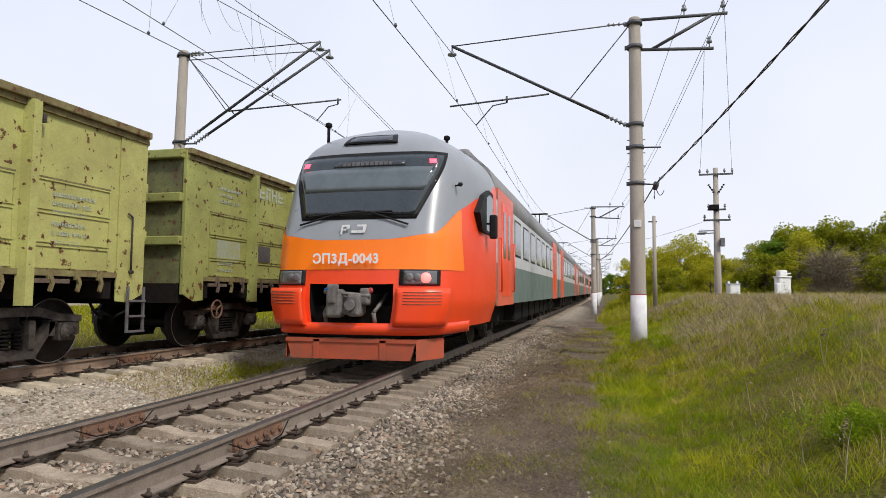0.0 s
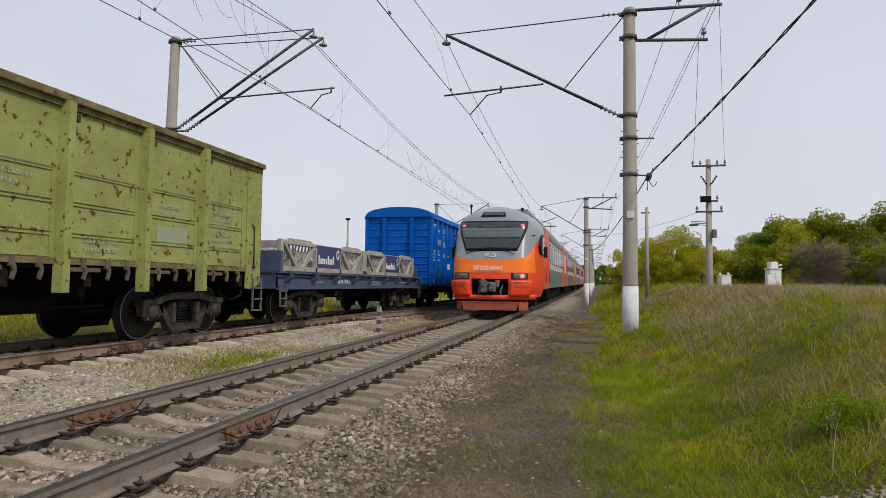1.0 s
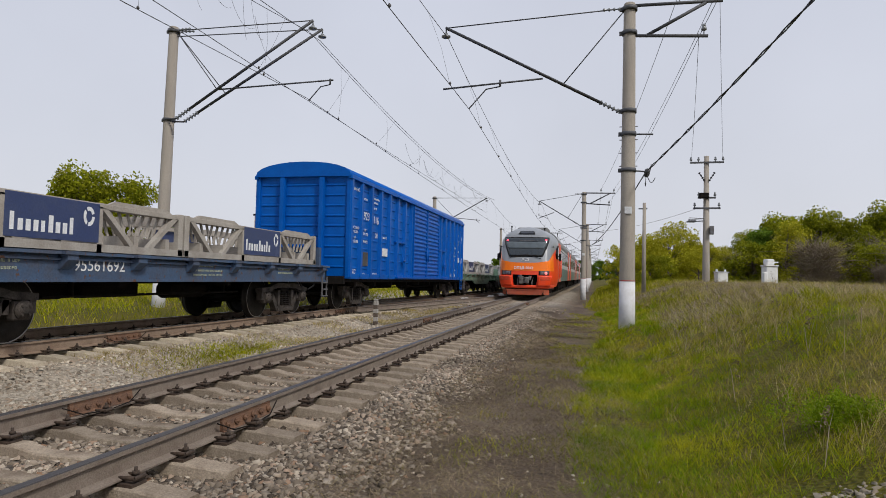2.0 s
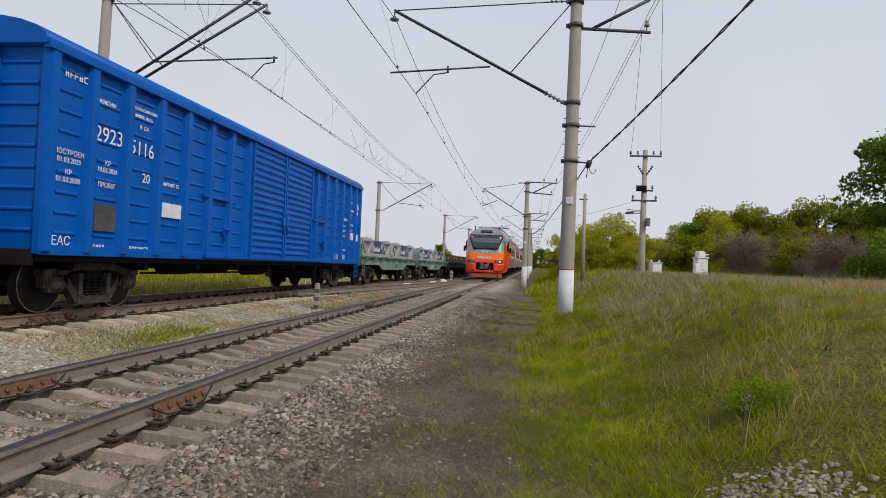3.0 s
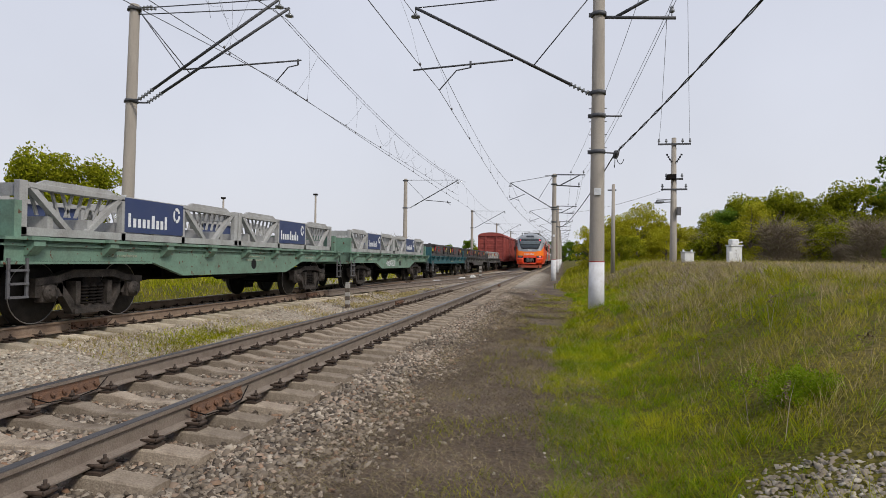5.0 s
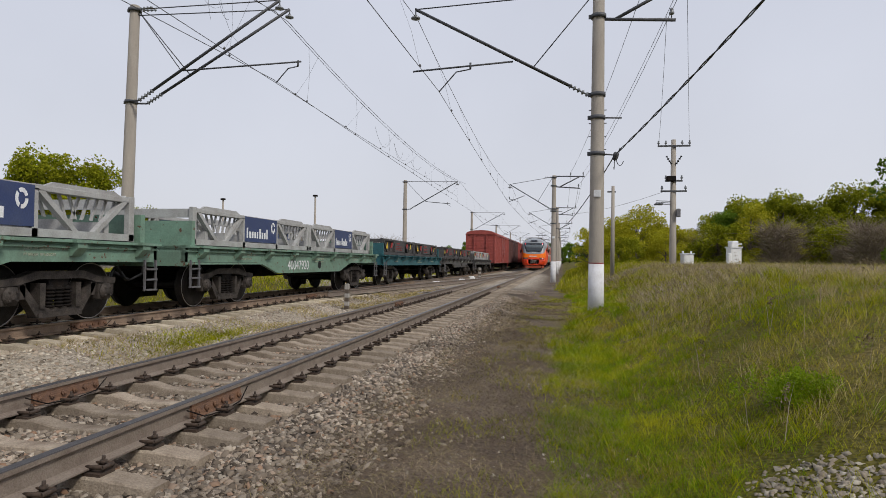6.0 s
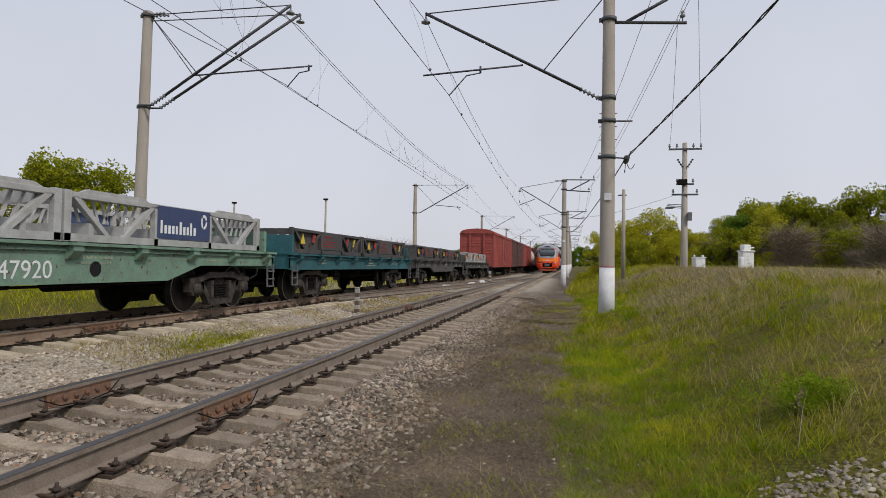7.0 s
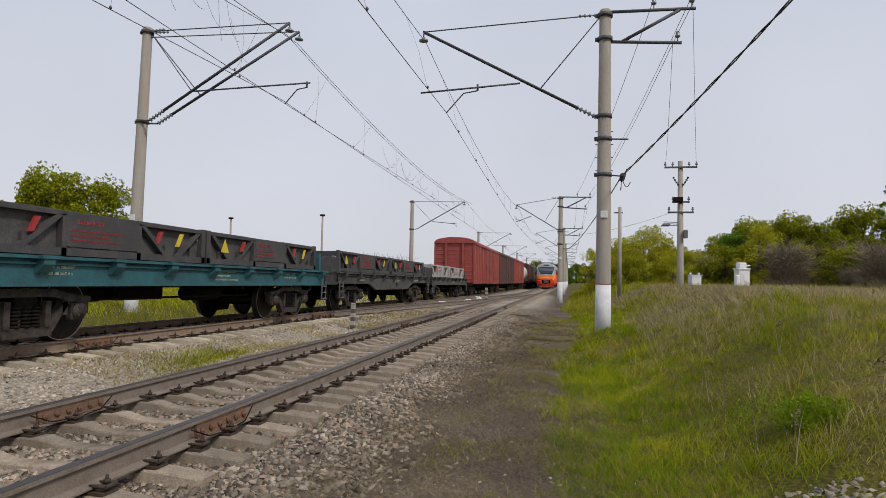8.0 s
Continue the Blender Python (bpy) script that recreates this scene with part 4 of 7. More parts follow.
# ---- rolling stock ----
def wheelset_mesh():
    bm = bmesh.new()
    for s in (-1, 1):
        lathe(bm, [(-0.065, 0.30), (-0.062, 0.455), (-0.03, 0.475), (0.03, 0.482), (0.038, 0.50), (0.066, 0.505), (0.066, 0.40), (0.02, 0.36), (0.03, 0.16), (0.08, 0.12), (0.08, 0.09)]
              if s < 0 else [(-0.066, 0.09), (-0.08, 0.12), (-0.03, 0.16), (-0.02, 0.36), (-0.066, 0.40), (-0.066, 0.505), (-0.038, 0.50), (-0.03, 0.482), (0.03, 0.475), (0.062, 0.455), (0.065, 0.30)],
              (s * 0.80, 0, 0), (1, 0, 0), 40)
        for k in range(3):
            a = k * 2.1
            box(bm, s * 0.83 - 0.02, 0.22 * math.cos(a) - 0.03, 0.22 * math.sin(a) - 0.03, s * 0.83 + 0.02, 0.22 * math.cos(a) + 0.03, 0.22 * math.sin(a) + 0.03)
    tube(bm, (-1.1, 0, 0), (1.1, 0, 0), 0.08, n=16)
    made = len(bm.faces)
    for s in (-1, 1):  # worn bright edge of the tyre
        lathe(bm, [(0.0, 0.452), (0.004, 0.454), (0.004, 0.466), (0.0, 0.468)], (s * 0.863, 0, 0), (s, 0, 0), 40)
    bm.faces.ensure_lookup_table()
    for f in bm.faces[made:]:
        f.material_index = 1
    for f in [f for f in bm.faces[made:] if len(f.verts) > 4]:
        bm.faces.remove(f)
    me = mesh_of("wheelset", bm, WHEEL)
    me.materials.append(TREAD)
    return me


WHEEL = mat("worn_wheel_steel", (0.024, 0.021, 0.019), 0.6, 0.3, vary=0.25, scale=7, bump=0.2, second=(0.010, 0.009, 0.008), amount=0.5, spec=0.2)
BOGIE = mat("dusty_bogie_steel", (0.085, 0.07, 0.06), 0.7, 0.0, vary=0.4, scale=6, fine=60, bump=0.35, second=(0.010, 0.009, 0.008), amount=0.75, spec=0.3)
TREAD = mat("polished_tyre_edge", (0.30, 0.285, 0.27), 0.35, 0.8, vary=0.1, scale=6, bump=0.05)
COUPLER = mat("dusty_grey_coupler", (0.17, 0.16, 0.15), 0.7, 0.1, vary=0.3, scale=8, bump=0.3, second=(0.05, 0.042, 0.036), amount=0.5)
WHEELSET_ME = wheelset_mesh()


def bogie_meshes():
    """Cast side frame with its spring nest, axle boxes, and the cross bolster; axles 1.85 m apart."""
    out = []
    for s in (-1, 1):
        bm = bmesh.new()
        x0, x1 = s * 0.96, s * 1.14
        if x0 > x1:
            x0, x1 = x1, x0
        prism(bm, [(-1.18, 0.60), (-1.18, 0.70), (-0.78, 0.73), (-0.46, 0.82), (0.46, 0.82), (0.78, 0.73), (1.18, 0.70), (1.18, 0.60), (0.80, 0.62), (0.44, 0.70), (-0.44, 0.70), (-0.80, 0.62)], "x", x0, x1)
        prism(bm, [(-0.78, 0.62), (-0.66, 0.62), (-0.36, 0.27), (0.36, 0.27), (0.66, 0.62), (0.78, 0.62), (0.44, 0.15), (-0.44, 0.15)], "x", x0 + 0.02, x1 - 0.02)
        for yy in (-1.16, -0.74, 0.64, 1.06):
            box(bm, x0 + 0.02, yy, 0.42, x1 - 0.02, yy + 0.10, 0.64)
        box(bm, x0 - 0.01, -0.42, 0.13, x1 + 0.01, 0.42, 0.20)
        box(bm, x0, -0.40, 0.26, x1, -0.30, 0.64)
        box(bm, x0, 0.30, 0.26, x1, 0.40, 0.64)
        out.append(("side_frame", mesh_of("side_frame", bm, BOGIE)))
        bm = bmesh.new()
        for yy in (-0.17, 0.0, 0.17):
            for k in range(6):
                lathe(bm, [(0, 0.06), (0.018, 0.085), (0.036, 0.06)], (s * 1.08, yy, 0.27 + k * 0.052), (0, 0, 1), 12)
            tube(bm, (s * 1.08, yy, 0.26), (s * 1.08, yy, 0.60), 0.05, n=10)
        out.append(("spring_nest", mesh_of("spring_nest", bm, IRON)))
        for yy in (-0.925, 0.925):
            bm = bmesh.new()
            box(bm, min(s * 1.0, s * 1.15), yy - 0.14, 0.34, max(s * 1.0, s * 1.15), yy + 0.14, 0.60, 0.02)
            lathe(bm, [(0, 0.135), (0.035, 0.135), (0.04, 0.115), (0.06, 0.115), (0.065, 0.05), (0.075, 0.045)], (s * 1.14, yy, 0.475), (s, 0, 0), 20)
            for k in range(4):
                a = k * math.pi / 2 + 0.78
                tube(bm, (s * 1.19, yy + 0.085 * math.cos(a), 0.475 + 0.085 * math.sin(a)), (s * 1.22, yy + 0.085 * math.cos(a), 0.475 + 0.085 * math.sin(a)), 0.018, n=6)
            out.append(("axle_box", mesh_of("axle_box", bm, BOGIE)))
    bm = bmesh.new()
    box(bm, -1.1, -0.2, 0.5, 1.1, 0.2, 0.78, 0.03)
    box(bm, -0.5, -0.3, 0.7, 0.5, 0.3, 0.98, 0.03)
    for yy in (-0.45, 0.45):
        tube(bm, (-0.95, yy, 0.38), (0.95, yy, 0.38), 0.05, n=8)
        for s in (-1, 1):
            box(bm, s * 0.8 - 0.05, yy * 0.98 - 0.06, 0.28, s * 0.8 + 0.05, yy * 0.98 + 0.06, 0.64)
    out.append(("bolster", mesh_of("bolster", bm, IRON)))
    return out


BOGIE_MES = bogie_meshes()
TRAIN, WHEELS, EMU = [], [], []


def running_gear(e, length, inset=2.6, wheels=True):
    for yy in (-length / 2 + inset, length / 2 - inset):
        for nm, me in BOGIE_MES:
            ob = shared(nm, me, e, pose(0, yy, 0))
            if nm == "spring_nest":
                tagged(ob, kind="stuff")
        for q in (-0.925, 0.925):
            w = shared("wheelset", WHEELSET_ME, e, pose(0, yy + q, 0.475))
            if wheels:
                WHEELS.append((w, yy + q, 0.475))
    bm = bmesh.new()
    box(bm, -0.25, -length / 2 + 0.2, 0.80, 0.25, length / 2 - 0.2, 1.12)  # centre sill
    box(bm, -0.5, -1.2, 0.55, 0.1, 0.2, 0.95, 0.03)
    tube(bm, (0.35, 0.6, 0.68), (0.35, 1.8, 0.68), 0.17, n=14)
    tube(bm, (-0.3, -2.4, 0.72), (-0.3, -1.3, 0.72), 0.2, n=14)
    for yy in (-1.6, 1.5):
        box(bm, -1.25, yy - 0.06, 0.78, 1.25, yy + 0.06, 1.05)
    tube(bm, (0.75, -length / 2 + 3.6, 0.62), (0.75, length / 2 - 3.6, 0.62), 0.025, n=6)
    for yy in (-length / 6, length / 6):
        tube(bm, (0.75, yy, 0.6), (0.75, yy, 1.05), 0.025, n=6)
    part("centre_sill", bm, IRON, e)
    for s in (-1, 1):
        y0 = s * length / 2
        bm = bmesh.new()
        box(bm, -0.13, min(y0 - s * 0.3, y0 + s * 0.3), 0.93, 0.13, max(y0 - s * 0.3, y0 + s * 0.3), 1.18, 0.03)
        box(bm, -0.24, min(y0 + s * 0.28, y0 + s * 0.50), 0.88, 0.22, max(y0 + s * 0.28, y0 + s * 0.50), 1.24, 0.06)
        part("coupler", bm, IRON, e)
        bm = bmesh.new()
        pts = [(0.45, y0, 1.0), (0.5, y0 + s * 0.15, 0.72), (0.42, y0 + s * 0.4, 0.6), (0.2, y0 + s * 0.55, 0.75)]
        for a, b in zip(pts, pts[1:]):
            tube(bm, a, b, 0.025, n=8)
        part("brake_hose", bm, RUBBER, e)


def ladder(e, x, y, z0, z1, material, w=0.34):
    bm = bmesh.new()
    for q in (-w / 2, w / 2):
        box(bm, x - 0.01, y + q - 0.02, z0, x + 0.02, y + q + 0.02, z1)
    for k in range(3):
        zz = z0 + (z1 - z0) * k / 3
        box(bm, x - 0.03, y - w / 2, zz, x + 0.05, y + w / 2, zz + 0.03)
    part("step_ladder", bm, material, e)


def bars(e, x, y, z, n, w, hgt, gap, material, seed, label="rows of small stencilled marks"):
    """Unreadable stencilled lines as plain bars on a side wall facing +x."""
    rnd = random.Random(seed)
    bm = bmesh.new()
    for i in range(n):
        y0 = y - w / 2
        zz = z - i * (hgt + gap)
        end = y0 + w * rnd.uniform(0.6, 1.0)
        while y0 < end:
            q = rnd.uniform(0.42, 0.6) * hgt
            lo, hi, st = zz - hgt * 0.35, zz + hgt * 0.35, 0.14 * hgt
            box(bm, x, y0, lo, x + 0.004, y0 + st, hi)
            kind_ = rnd.random()
            if kind_ < 0.7:
                box(bm, x, y0 + q - st, lo, x + 0.004, y0 + q, hi)
            for f_ in rnd.sample((0.0, 0.43, 0.86), 2 if kind_ > 0.3 else 1):
                box(bm, x, y0 + st, lo + f_ * 0.7 * hgt, x + 0.004, y0 + (q - st if kind_ < 0.7 else q), lo + f_ * 0.7 * hgt + st)
            y0 += q + hgt * (0.2 if rnd.random() < 0.87 else 0.7)
    tagged(part("stencil_text", bm, material, e, label), kind="stuff")


SIDE = pose(0, 0, 0, 90, 0, 90)  # text plane that faces +x


def side_text(e, x, y, z, text, size, material, label=""):
    return lettering("lettering", text, size, pose(x, y, z) @ SIDE, material, e, label)


GONDOLA_POSTS = (-3.95, -2.4, -0.8, 0.8, 2.4, 3.95)


def frame_lines(bm, x, s, ya, yb, za, zb, w=0.022, d=0.016):
    """The raised rim of a pressed sheet."""
    for a, b, c, e_ in ((ya, yb, za, za + w), (ya, yb, zb - w, zb), (ya, ya + w, za + w, zb - w), (yb - w, yb, za + w, zb - w)):
        box(bm, min(x, x + s * d), a, c, max(x, x + s * d), b, e_)


def gondola(length, seed, label, paint):
    e = thing("gondola_wagon", label, "freight wagon", "freight wagons")
    L, W_, z0, z1 = length / 2, 1.5, 1.30, 3.52
    rnd = random.Random(seed)
    bays = list(zip((-L + 0.56,) + GONDOLA_POSTS, GONDOLA_POSTS + (L - 0.56,)))
    for s in (-1, 1):
        x = s * W_
        part("side_wall", box(bmesh.new(), min(x, x - s * 0.06), -L, z0, max(x, x - s * 0.06), L, z1), paint, e, "chipped yellow-green steel side")
        for q in (-1, 1):  # the corner sheet hangs lower than the wall
            ya, yb = sorted((q * L, q * (L - 0.55)))
            part("corner_sheet", prism(bmesh.new(), [(ya, z1), (yb, z1), (yb, z0 - (0.40 if q < 0 else 0.3)), ((ya + yb) / 2, z0 - 0.42), (ya, z0 - (0.3 if q < 0 else 0.40))], "x", min(x, x + s * 0.022), max(x, x + s * 0.022)), paint, e)
        bm = bmesh.new()
        box(bm, min(x - s * 0.08, x + s * 0.11), -L - 0.02, z1 - 0.02, max(x - s * 0.08, x + s * 0.11), L + 0.02, z1 + 0.09, 0.015)
        box(bm, min(x, x + s * 0.05), -L, z1 - 0.10, max(x, x + s * 0.05), L, z1 - 0.02)
        part("top_rail", bm, RUSTYGREEN, e, "rust-stained top rail")
        part("bottom_sill", box(bmesh.new(), min(x - s * 0.05, x + s * 0.035), -L + 0.55, z0 - 0.05, max(x - s * 0.05, x + s * 0.035), L - 0.55, z0 + 0.03), RUSTYGREEN, e)
        for yy in GONDOLA_POSTS:
            a, b = x, x + s * 0.15
            part("side_post", prism(bmesh.new(), [(a, yy - 0.085), (b, yy - 0.06), (b, yy + 0.06), (a, yy + 0.085)], "z", z0 - 0.44, z1 - 0.02), paint, e)
            part("post_cap", box(bmesh.new(), min(x, x + s * 0.13), yy + 0.10, z1 - 0.28, max(x, x + s * 0.13), yy + 0.16, z1 - 0.17, 0.01), BOGIE, e)
        for ya, yb in bays:
            ya, yb = ya + 0.15, yb - 0.15
            for za, zb in ((z0 + 0.05, z0 + 0.36), (z0 + 0.39, z0 + 0.80), (z0 + 0.83, z0 + 1.24)):
                bm = bmesh.new()
                frame_lines(bm, x, s, ya, yb, za, zb)
                part("pressed_rim", bm, paint, e)
            part("panel_seam", box(bmesh.new(), min(x, x + s * 0.010), ya, z0 + 1.245, max(x, x + s * 0.010), yb, z0 + 1.268), RUSTYGREEN, e)
            for t_ in (0.2, 0.55, 0.86):  # hinges and hooks of the floor hatches
                yy = ya + (yb - ya) * t_
                bm = bmesh.new()
                box(bm, min(x, x + s * 0.05), yy - 0.04, z0 - 0.10, max(x, x + s * 0.05), yy + 0.04, z0 + 0.05, 0.008)
                prism(bm, [(yy - 0.03, z0 - 0.06), (yy + 0.04, z0 - 0.06), (yy + 0.06, z0 - 0.15), (yy + 0.02, z0 - 0.27), (yy - 0.02, z0 - 0.25), (yy + 0.01, z0 - 0.15)], "x", min(x + s * 0.02, x + s * 0.06), max(x + s * 0.02, x + s * 0.06))
                part("hatch_latch", bm, HOOK if rnd.random() < 0.6 else RUSTYGREEN, e)
            part("hatch_bar", box(bmesh.new(), min(x, x + s * 0.04), ya, z0 - 0.15, max(x, x + s * 0.04), ya + (yb - ya) * 0.45, z0 - 0.09, 0.006), HOOK, e)
        bm = bmesh.new()  # uncoupling lever on the corner sheet
        yy = L - 0.28
        tube(bm, (x + s * 0.05, yy, z0 + 0.9), (x + s * 0.05, yy, z0 + 0.05), 0.014, n=6)
        tube(bm, (x + s * 0.05, yy, z0 + 0.9), (x + s * 0.05, yy - 0.1, z0 + 0.95), 0.014, n=6)
        tube(bm, (x, yy, z0 + 0.05), (x + s * 0.08, yy, z0 + 0.05), 0.03, n=8)
        part("lever", bm, BOGIE, e)
    for s in (-1, 1):
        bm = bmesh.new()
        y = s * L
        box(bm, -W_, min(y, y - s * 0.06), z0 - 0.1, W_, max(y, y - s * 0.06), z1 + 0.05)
        part("end_wall", bm, GREENDARK, e, "dark ribbed green end wall with rust spots")
        for zz in (1.95, 2.72, z1 - 0.02):
            part("end_rib", box(bmesh.new(), -W_ + 0.05, min(y, y + s * 0.13), zz - 0.08, W_ - 0.02, max(y, y + s * 0.13), zz + 0.08, 0.02), paint, e)
        for q in (-1, 1):
            part("corner_post", box(bmesh.new(), q * W_ - 0.05, min(y - s * 0.06, y + s * 0.03), z0 - 0.3, q * W_ + 0.026, max(y - s * 0.06, y + s * 0.03), z1 + 0.05, 0.01), paint, e)
        if s > 0:
            ladder(e, 1.60, s * (L - 0.22), 0.42, 1.12, GALV)
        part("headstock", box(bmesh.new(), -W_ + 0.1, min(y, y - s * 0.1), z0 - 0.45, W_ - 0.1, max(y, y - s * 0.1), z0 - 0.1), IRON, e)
    bm = bmesh.new()  # hand brake wheel
    yb, n = -L + 1.15, 20
    ring = [Vector((1.42, yb + 0.17 * math.cos(6.2832 * k / n), 0.72 + 0.17 * math.sin(6.2832 * k / n))) for k in range(n + 1)]
    for a, b in zip(ring, ring[1:]):
        tube(bm, a, b, 0.02, n=6, caps=False)
    for k in range(3):
        a = 0.5 + k * 2.094
        tube(bm, (1.42, yb, 0.72), (1.42, yb + 0.16 * math.cos(a), 0.72 + 0.16 * math.sin(a)), 0.017, n=6)
    tube(bm, (1.0, yb, 0.72), (1.44, yb, 0.72), 0.025, n=8)
    part("brake_wheel", bm, PLATE, e, "rusty red hand brake wheel")
    for k in range(9):
        yy = -L + length * (k + 0.5) / 9
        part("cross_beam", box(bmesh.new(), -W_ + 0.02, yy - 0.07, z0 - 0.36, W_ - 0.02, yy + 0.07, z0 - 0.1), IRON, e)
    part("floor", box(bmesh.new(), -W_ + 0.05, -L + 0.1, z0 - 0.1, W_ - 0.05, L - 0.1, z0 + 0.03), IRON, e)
    x = W_ + 0.003
    mid = lambda k: (bays[k][0] + bays[k][1]) / 2
    for k, zz, w, hh in ((0, 1.85, 0.8, 0.4), (2, 1.55, 0.6, 0.22), (5, 1.8, 0.8, 0.34)):
        part("painted_patch", box(bmesh.new(), x, mid(k) - w / 2, zz - hh / 2, x + 0.003, mid(k) + w / 2, zz + hh / 2), FADEDBLUE, e, "faded blue-white painted patch")
    for i, (k, zz, n) in enumerate(((0, 3.05, 3), (0, 1.6, 2), (2, 2.95, 2), (3, 2.4, 2), (4, 1.6, 2), (5, 2.3, 2), (6, 2.35, 3), (6, 1.95, 3))):
        bars(e, x + 0.006, mid(k), zz, n, 0.75, 0.075, 0.05, LETTERDIM, seed * 20 + i, "worn pale stencilled marks")
    bars(e, x + 0.006, mid(1) + 0.1, 3.2, 1, 1.15, 0.36, 0.05, LETTERDIM, seed * 20 + 15, "large worn pale marks")
    part("data_plate", box(bmesh.new(), x, mid(1) - 0.5, 1.70, x + 0.02, mid(1) + 0.0, 2.04, 0.004), SOOT, e, "dark metal plate")
    running_gear(e, length, 1.95)
    return e


def crate(e, y0, y1, z, body, panel, logo, seed, latin=True):
    """An open half-height steel transport frame: corner posts, rails, V struts, slatted baskets and a middle panel."""
    h, W_ = (0.78 if logo else 0.70), 1.2
    c = part("transport_frame", box(bmesh.new(), -W_, y0, z, W_, y1, z + 0.12), body, e, "open steel transport frame")
    L = y1 - y0
    for s in (-1, 1):
        x = s * W_
        xa, xb = min(x, x - s * 0.1), max(x, x - s * 0.1)
        for yy in (y0, y1 - 0.14):
            part("corner_post", box(bmesh.new(), xa, yy, z, xb, yy + 0.14, z + h, 0.008), body, c)
        part("top_rail", box(bmesh.new(), xa, y0 + 0.14, z + h * 0.86, xb, y1 - 0.14, z + h * 0.97, 0.006), body, c)
        p0, p1 = y0 + L * 0.355, y1 - L * 0.355
        for a, b in ((y0 + 0.14, p0), (p1, y1 - 0.14)):
            m_ = (a + b) / 2
            w = (b - a)
            bm = bmesh.new()
            for q0, q1 in ((a + 0.02, m_ - w * 0.12), (b - 0.02, m_ + w * 0.12)):
                d = 0.085 if q1 > q0 else -0.085
                prism(bm, [(q0, z + h * 0.88), (q0 + d * 1.6, z + h * 0.88), (q1 + d * 0.8, z + 0.12), (q1 - d * 0.6, z + 0.12)], "x", xa, xb)
            part("v_strut", bm, body, c)
            bm = bmesh.new()
            n = 9
            for k in range(n):
                t = k / (n - 1)
                yy = a + 0.18 + (w - 0.36) * t
                slant = 0.14 if t < 0.5 else -0.14
                prism(bm, [(yy - 0.025, z + h * 0.86), (yy + 0.025, z + h * 0.86), (yy + slant + 0.025, z + h * 0.40), (yy + slant - 0.025, z + h * 0.40)], "x", min(x - s * 0.14, x - s * 0.17), max(x - s * 0.14, x - s * 0.17))
            box(bm, min(x - s * 0.13, x - s * 0.18), a + 0.1, z + h * 0.86, max(x - s * 0.13, x - s * 0.18), b - 0.1, z + h * 1.0)
            part("slat_basket", bm, body, c)
            if not logo:
                part("bay_plate", box(bmesh.new(), min(x - s * 0.11, x - s * 0.13), a, z + 0.12, max(x - s * 0.11, x - s * 0.13), b, z + h * 0.86), SOOT, c)
                continue
            bm = bmesh.new()
            prism(bm, [(a + 0.15, z + h * 0.96), (a + 0.35, z + h * 1.06), (b - 0.35, z + h * 1.06), (b - 0.15, z + h * 0.96)], "x", xa + 0.02, xb - 0.02)
            part("raised_lip", bm, body, c)
        for yy in (p0 - 0.05, p1 - 0.05):
            part("panel_post", box(bmesh.new(), xa, yy, z, xb, yy + 0.1, z + h * 0.9), body, c)
        part("panel", box(bmesh.new(), min(x + s * 0.004, x - s * 0.03), p0 + 0.02, z + 0.14, max(x + s * 0.004, x - s * 0.03), p1 - 0.02, z + h * 0.95, 0.004), panel, c, "flat painted panel")
    for yy in (y0 + 0.03, y1 - 0.09):
        part("end_rail", box(bmesh.new(), -W_ + 0.1, yy, z + h * 0.72, W_ - 0.1, yy + 0.06, z + h * 0.95), body, c)
    for k in range(int(L / 0.8)):
        yy = y0 + 0.6 + k * 0.8
        part("cross_member", box(bmesh.new(), -W_ + 0.05, yy - 0.05, z + 0.12, W_ - 0.05, yy + 0.05, z + 0.3), body, c)
    x = W_ + 0.006
    ym, pw = (y0 + y1) / 2, L * 0.29
    if logo:  # the owner's mark as plain shapes: a row of blocks and a curved shield
        bm = bmesh.new()
        n = 9 if latin else 10
        ww = pw * 0.66 / n
        for k in range(n):
            hh = h * (0.31 if k in (0, 5, 8) else 0.20)
            ya = ym - pw * 0.44 + k * ww
            box(bm, x, ya, z + h * 0.30, x + 0.004, ya + ww * (0.62 if k % 4 else 0.5), z + h * 0.30 + hh)
        part("mark", bm, LETTER, c, "white owner mark as plain shapes")
        bm = bmesh.new()
        yc, zc = ym + pw * 0.36, z + h * 0.68
        for a0 in (0.35, 2.45, 4.55):
            pts = [(yc + 0.11 * math.cos(a0 + t), zc + 0.15 * math.sin(a0 + t)) for t in (0, 0.45, 0.9, 1.35, 1.75)]
            pts += [(yc + 0.06 * math.cos(a0 + t), zc + 0.09 * math.sin(a0 + t)) for t in (1.75, 1.35, 0.9, 0.45, 0)]
            prism(bm, pts, "x", x, x + 0.004)
        part("shield", bm, LETTER, c, "white shield-like emblem")
    else:
        bars(c, x, ym - 0.2, z + h * 0.76, 1, pw * 0.5, 0.09, 0.06, LETTERRED, seed, "faded red marks")
        bars(c, x, ym - 0.1, z + h * 0.56, 3, pw * 0.75, 0.04, 0.035, LETTERRED, seed + 1, "faded red marks")
        for k, yy in enumerate((y0 + L * 0.12, y1 - L * 0.16)):
            bm = bmesh.new()
            if k:
                prism(bm, [(yy - 0.12, z + h * 0.42), (yy + 0.02, z + h * 0.42), (yy + 0.16, z + h * 0.78), (yy + 0.02, z + h * 0.78)], "x", x, x + 0.004)
            else:
                prism(bm, [(yy - 0.17, z + h * 0.38), (yy + 0.17, z + h * 0.38), (yy, z + h * 0.8)], "x", x, x + 0.004)
            part("hazard_mark", bm, YELLOW, c, "yellow warning mark")
